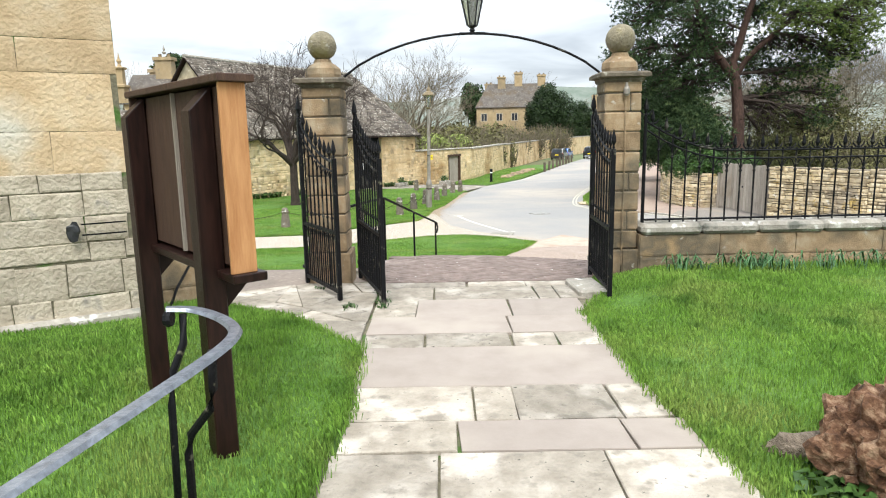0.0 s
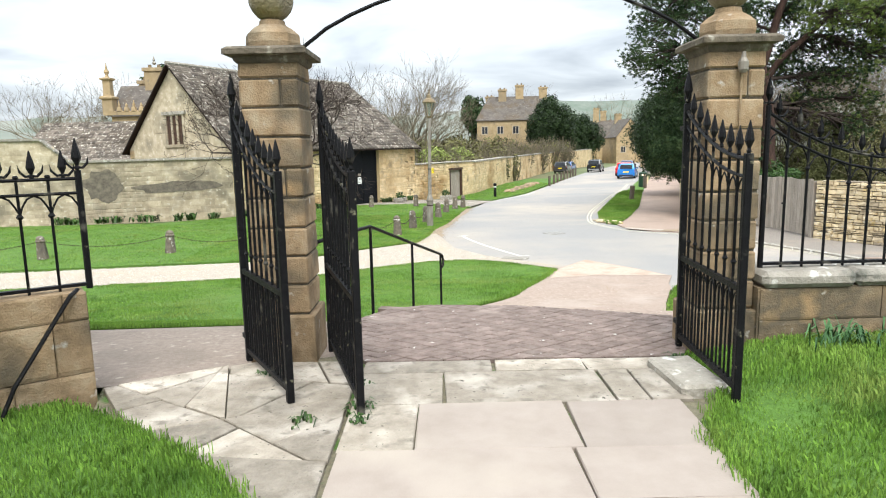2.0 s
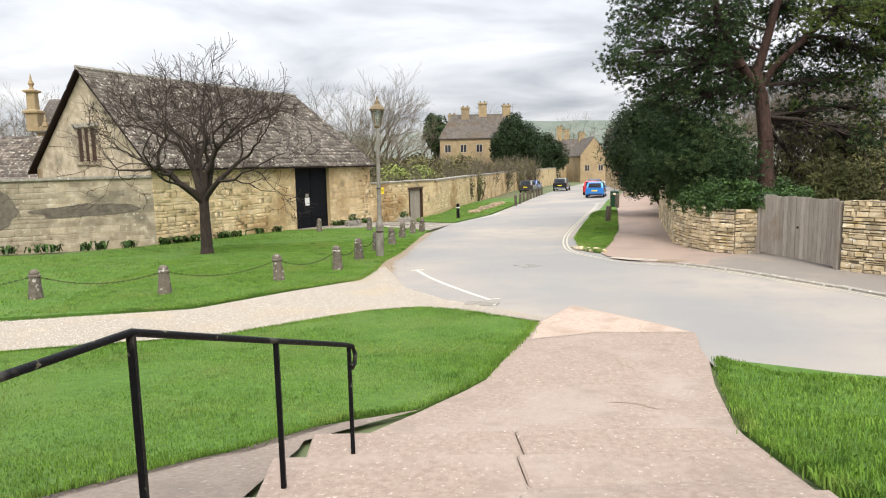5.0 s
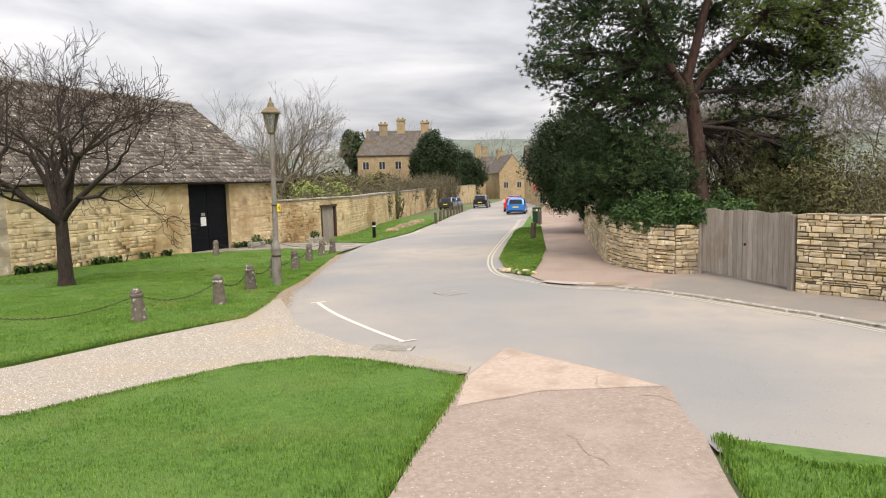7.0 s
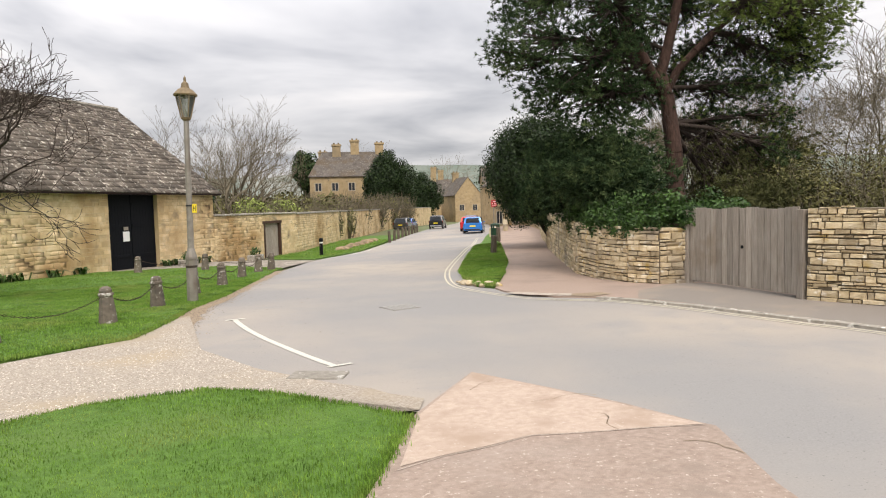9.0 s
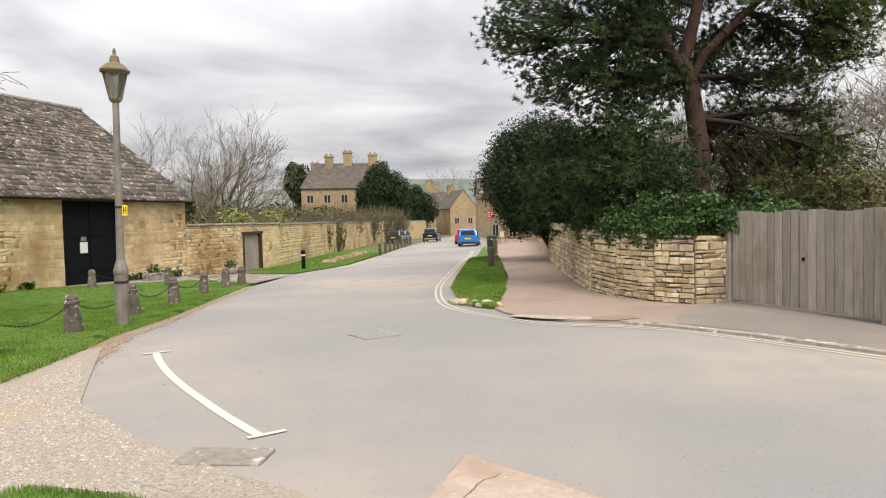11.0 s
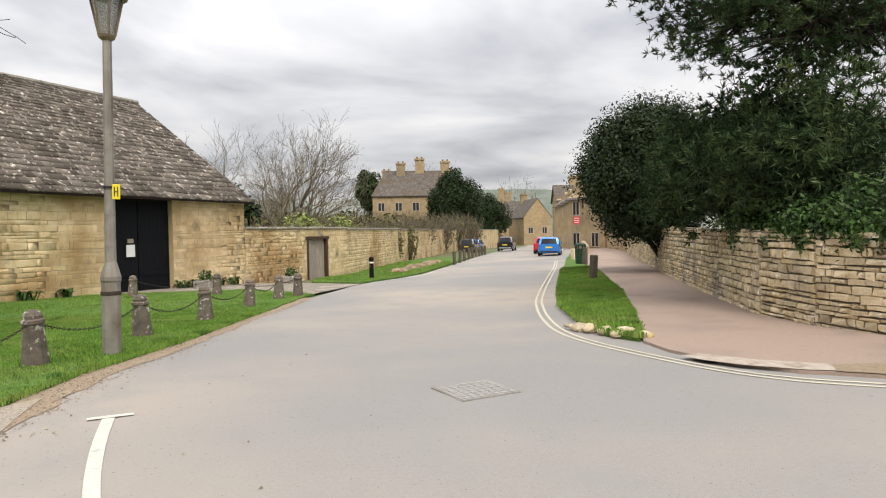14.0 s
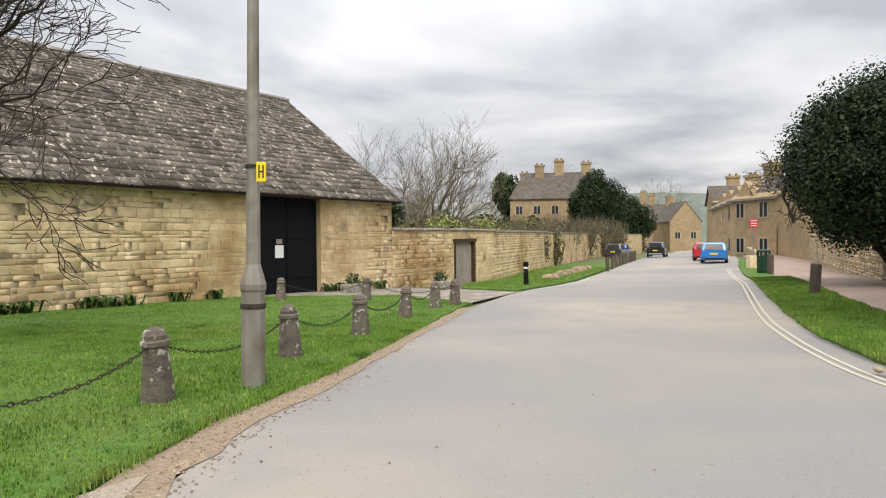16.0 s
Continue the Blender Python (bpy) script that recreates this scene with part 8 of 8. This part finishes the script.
def leafy(name, spots, label, category, material, seed, length, width, per):
    rng = random.Random(seed)
    t = thing(name, Matrix(), label, category, kind="stuff")
    s = Soup()
    for x, y, r in spots:
        for _ in range(per):
            p = Vector((x + rng.gauss(0, r), y + rng.gauss(0, r), ground(x, y) + 0.02 + float(swell(x, y))))
            a = rng.uniform(0, 2 * math.pi)
            h = length * rng.uniform(0.5, 1.1)
            d = Vector((math.cos(a), math.sin(a), 0))
            w = Vector((-math.sin(a), math.cos(a), 0)) * width * rng.uniform(0.7, 1.2)
            q, e = p + d * h * 0.3 + Vector((0, 0, h * 0.75)), p + d * h * 0.85 + Vector((0, 0, h * 0.5))
            o = len(s.v)
            s.v += [p - w * 0.6, p + w * 0.6, q + w, q - w, e + w * 0.15, e - w * 0.15]
            s.f += [(o, o + 1, o + 2, o + 3), (o + 3, o + 2, o + 4, o + 5)]
    s.done("leaves", material, t)


STRAP = surf("strap_leaf", [(0.3, (0.03, 0.09, 0.03)), (0.7, (0.09, 0.19, 0.07))], 3, 0.5, 0, isle=0.4)
rng = random.Random(23)
leafy("daffodil_leaves", [(2.5 + 3.4 * rng.random() ** 1.2, 6.84 + rng.uniform(-0.12, 0.08), rng.uniform(0.04, 0.12)) for i in range(26)], "grey-green strap leaves growing under the low wall", "plants", STRAP, 1, 0.25, 0.007, 13)
leafy("ivy_weeds", [(1.62 + rng.uniform(0, 0.5), 2.35 + rng.uniform(0, 0.55), 0.04) for i in range(26)], "low ivy and weeds round the stump", "plants", IVYLEAF, 2, 0.11, 0.022, 12)
leafy("joint_weeds", [(-0.62, 6.2, 0.05), (-0.66, 6.6, 0.04), (-0.60, 6.0, 0.03), (-0.9, 6.0, 0.04), (-1.3, 6.85, 0.05), (1.55, 6.95, 0.05), (1.62, 6.8, 0.05), (1.60, 7.02, 0.04)], "small weeds in the paving joints", "weeds", IVYLEAF, 3, 0.06, 0.009, 22)
leafy("barn_weeds", [(*along(0.6 * i + rng.uniform(-0.2, 0.2), -0.25), 0.12) for i in range(24) if not 13 < i < 19 and rng.random() < 0.6] + [(-17 + 0.5 * i, 30.2 + 0.15 * i, 0.15) for i in range(14) if i % 3], "dark weeds along the foot of the wall", "weeds", IVYLEAF, 4, 0.4, 0.05, 22)

# ---------------------------------------------------------------- grass blades


def inside(px, py, outline):
    res = np.zeros(len(px), bool)
    for (xa, ya), (xb, yb) in zip(outline, outline[1:] + outline[:1]):
        if ya == yb:
            continue
        hit = ((ya > py) != (yb > py)) & (px < (xb - xa) * (py - ya) / (yb - ya) + xa)
        res ^= hit
    return res


def blades(name, outline, boxed, density, height, width, lift, label, seed, rim=0):
    """Grass as single curved blades over the part of a lawn inside a box."""
    rs = np.random.RandomState(seed)
    x0, x1, y0, y1 = boxed
    n = int((x1 - x0) * (y1 - y0) * density)
    px, py = rs.uniform(x0, x1, n), rs.uniform(y0, y1, n)
    keep = inside(px, py, outline)
    px, py = px[keep], py[keep]
    if rim:
        ex, ey = [], []
        for (xa, ya), (xb, yb) in zip(outline, outline[1:] + outline[:1]):
            k = int(math.hypot(xb - xa, yb - ya) * rim)
            u = rs.uniform(0, 1, k)
            ex.append(xa + (xb - xa) * u + rs.normal(0, 0.035, k))
            ey.append(ya + (yb - ya) * u + rs.normal(0, 0.035, k))
        ex, ey = np.concatenate(ex), np.concatenate(ey)
        ok = (ex > x0) & (ex < x1) & (ey > y0) & (ey < y1)
        px, py = np.concatenate([px, ex[ok]]), np.concatenate([py, ey[ok]])
    n = len(px)
    pz = np.interp(py, GY, GZ)
    xl = np.interp(py, [20, 30, 36, 43, 60, 91, 200], [0, 0.5, 1.25, 3, 9.3, 19.5, 50])
    pz = pz + np.interp(py, [28, 42, 70, 120], [0, 0.03, 0.035, 0.035]) * np.clip(px - xl, 0, 14) + lift - 0.03 + swell(px, py)
    patch = 0.75 + 0.35 * np.sin(px * 2.1 + 1.3 * np.sin(py * 1.7)) * np.sin(py * 1.9 + np.sin(px * 1.3))
    h = height * rs.uniform(0.45, 1.25, n) * np.clip(patch, 0.45, 1.2)
    a = rs.uniform(0, 2 * np.pi, n)
    lean = rs.uniform(0.1, 0.8, n) * h
    w = width * rs.uniform(0.6, 1.3, n)
    dx, dy = np.cos(a), np.sin(a)
    v = np.empty((n, 4, 3), np.float32)
    v[:, 0] = np.stack([px - dy * w, py + dx * w, pz], 1)
    v[:, 1] = np.stack([px + dy * w, py - dx * w, pz], 1)
    v[:, 2] = np.stack([px + dx * lean * 0.45 + dy * w * 0.7, py + dy * lean * 0.45 - dx * w * 0.7, pz + 0.03 + h * 0.7], 1)
    v[:, 3] = np.stack([px + dx * lean, py + dy * lean, pz + 0.03 + h], 1)
    f = np.arange(n * 4, dtype=np.int32).reshape(n, 4)
    ob = raw(name, v.reshape(-1, 3), f, BLADE)
    return tagged(ob, label, "grass", kind="stuff")


blades("grass", LAWN_A, (-5.0, 0, 1.2, 7), 5200, 0.040, 0.0033, 0.05, "lush uncut green grass blades in the churchyard", 1, rim=450)
blades("grass", LAWN_B, (1.2, 4.2, 1.2, 7.3), 5200, 0.040, 0.0033, 0.045, "lush uncut green grass blades in the churchyard", 2, rim=450)
blades("grass", LAWN_B, (4.2, 7.5, 2.5, 7.4), 2600, 0.045, 0.004, 0.045, "lush uncut green grass blades in the churchyard", 3, rim=200)
blades("grass", LAWN_C, (-7, 3, 8.3, 18.5), 2200, 0.020, 0.0042, 0.05, "short mown grass on the bank", 4, rim=420)
blades("grass", LAWN_C, (-20, -7, 8.3, 18), 500, 0.024, 0.010, 0.05, "short mown grass on the bank", 5)
blades("grass", LAWN_D, (-7, 1.4, 19, 32), 1300, 0.022, 0.0055, 0.05, "short mown grass on the barn lawn", 6, rim=420)
blades("grass", LAWN_D, (-20, 1.4, 17, 41), 400, 0.024, 0.012, 0.05, "short mown grass on the barn lawn", 7)
blades("grass", LAWN_E, (2.4, 10, 7.5, 14), 1500, 0.045, 0.005, 0.055, "short grass beside the footpath", 8, rim=420)
blades("grass", LAWN_F, (5.8, 13, 25, 46), 1200, 0.06, 0.006, 0.085, "rough grass on the verge", 9, rim=300)
blades("grass", LAWN_G, (0.5, 10, 41, 66), 200, 0.07, 0.014, 0.08, "rough grass under the garden wall", 10)

blades("grass", LAWN_A, (-8, 0, -3, 1.2), 260, 0.05, 0.008, 0.05, "lush uncut green grass blades in the churchyard", 11)
blades("grass", LAWN_B, (1.2, 7.5, -3, 2.5), 260, 0.05, 0.008, 0.045, "lush uncut green grass blades in the churchyard", 12)

# gravel, one loose layer
rs = np.random.RandomState(5)
GP = [(-14, 17.3), (-4, 19.05), (-2.4, 20.5), (-0.6, 21.6), (-0.35, 23.0), (0.25, 20.6), (1.0, 19.3), (2.0, 17.8), (1.2, 18.0), (0.57, 18.4), (-0.46, 18.2), (-2.8, 16.5), (-14, 14.8)]
px, py = rs.uniform(-14, 2.2, 80000), rs.uniform(14.5, 23, 80000)
keep = inside(px, py, GP)
px, py = px[keep], py[keep]
n = len(px)
pz = np.interp(py, GY, GZ) + 0.012
r = rs.uniform(0.004, 0.012, n)
a = rs.uniform(0, 6.28, n)
v = np.empty((n, 5, 3), np.float32)
for k in range(4):
    rr = r * rs.uniform(0.7, 1.3, n)
    v[:, k] = np.stack([px + rr * np.cos(a + k * 1.57), py + rr * np.sin(a + k * 1.57), pz], 1)
v[:, 4] = np.stack([px, py, pz + r * 0.8], 1)
base = np.arange(n, dtype=np.int32)[:, None] * 5
f = np.concatenate([base + np.array([[k, (k + 1) % 4, 4]], dtype=np.int32) for k in range(4)], 0)
tagged(raw("gravel", v.reshape(-1, 3), f, surf("gravel_stone", [(0.3, (0.34, 0.295, 0.235)), (0.7, (0.60, 0.545, 0.465))], 20, 0.9, 0, isle=0.45)), "loose pale gravel stones on the track", "gravel", kind="stuff")

# loose stones and crumbs along the road edge
rs = np.random.RandomState(8)
k = rs.uniform(0, 5, 3400)
rx = np.array([p[0] for p in ROAD_LEFT[:6]])
ry = np.array([p[1] for p in ROAD_LEFT[:6]])
px = np.interp(k, np.arange(6), rx) - 0.1 + rs.normal(0, 0.18, len(k)) + np.where(rs.uniform(0, 1, len(k)) < 0.02, rs.uniform(0, 3.0, len(k)), 0)
py = np.interp(k, np.arange(6), ry) + rs.normal(0, 0.1, len(k))
pz = np.interp(py, GY, GZ) + 0.006
r = rs.uniform(0.004, 0.016, len(k))
a = rs.uniform(0, 6.28, len(k))
n = len(k)
v = np.empty((n, 5, 3), np.float32)
for q in range(4):
    rr = r * rs.uniform(0.6, 1.3, n)
    v[:, q] = np.stack([px + rr * np.cos(a + q * 1.57), py + rr * np.sin(a + q * 1.57), pz], 1)
v[:, 4] = np.stack([px, py, pz + r * 0.7], 1)
base = np.arange(n, dtype=np.int32)[:, None] * 5
f = np.concatenate([base + np.array([[q, (q + 1) % 4, 4]], dtype=np.int32) for q in range(4)], 0)
tagged(raw("edge_grit", v.reshape(-1, 3), f, surf("edge_crumb", [(0.3, (0.14, 0.10, 0.07)), (0.7, (0.36, 0.29, 0.21))], 20, 0.9, 0, isle=0.5)), "grit and dead leaves along the road edge", "grit", kind="stuff")

# ---------------------------------------------------------------- pieces of walls, laid last
lay_stones()
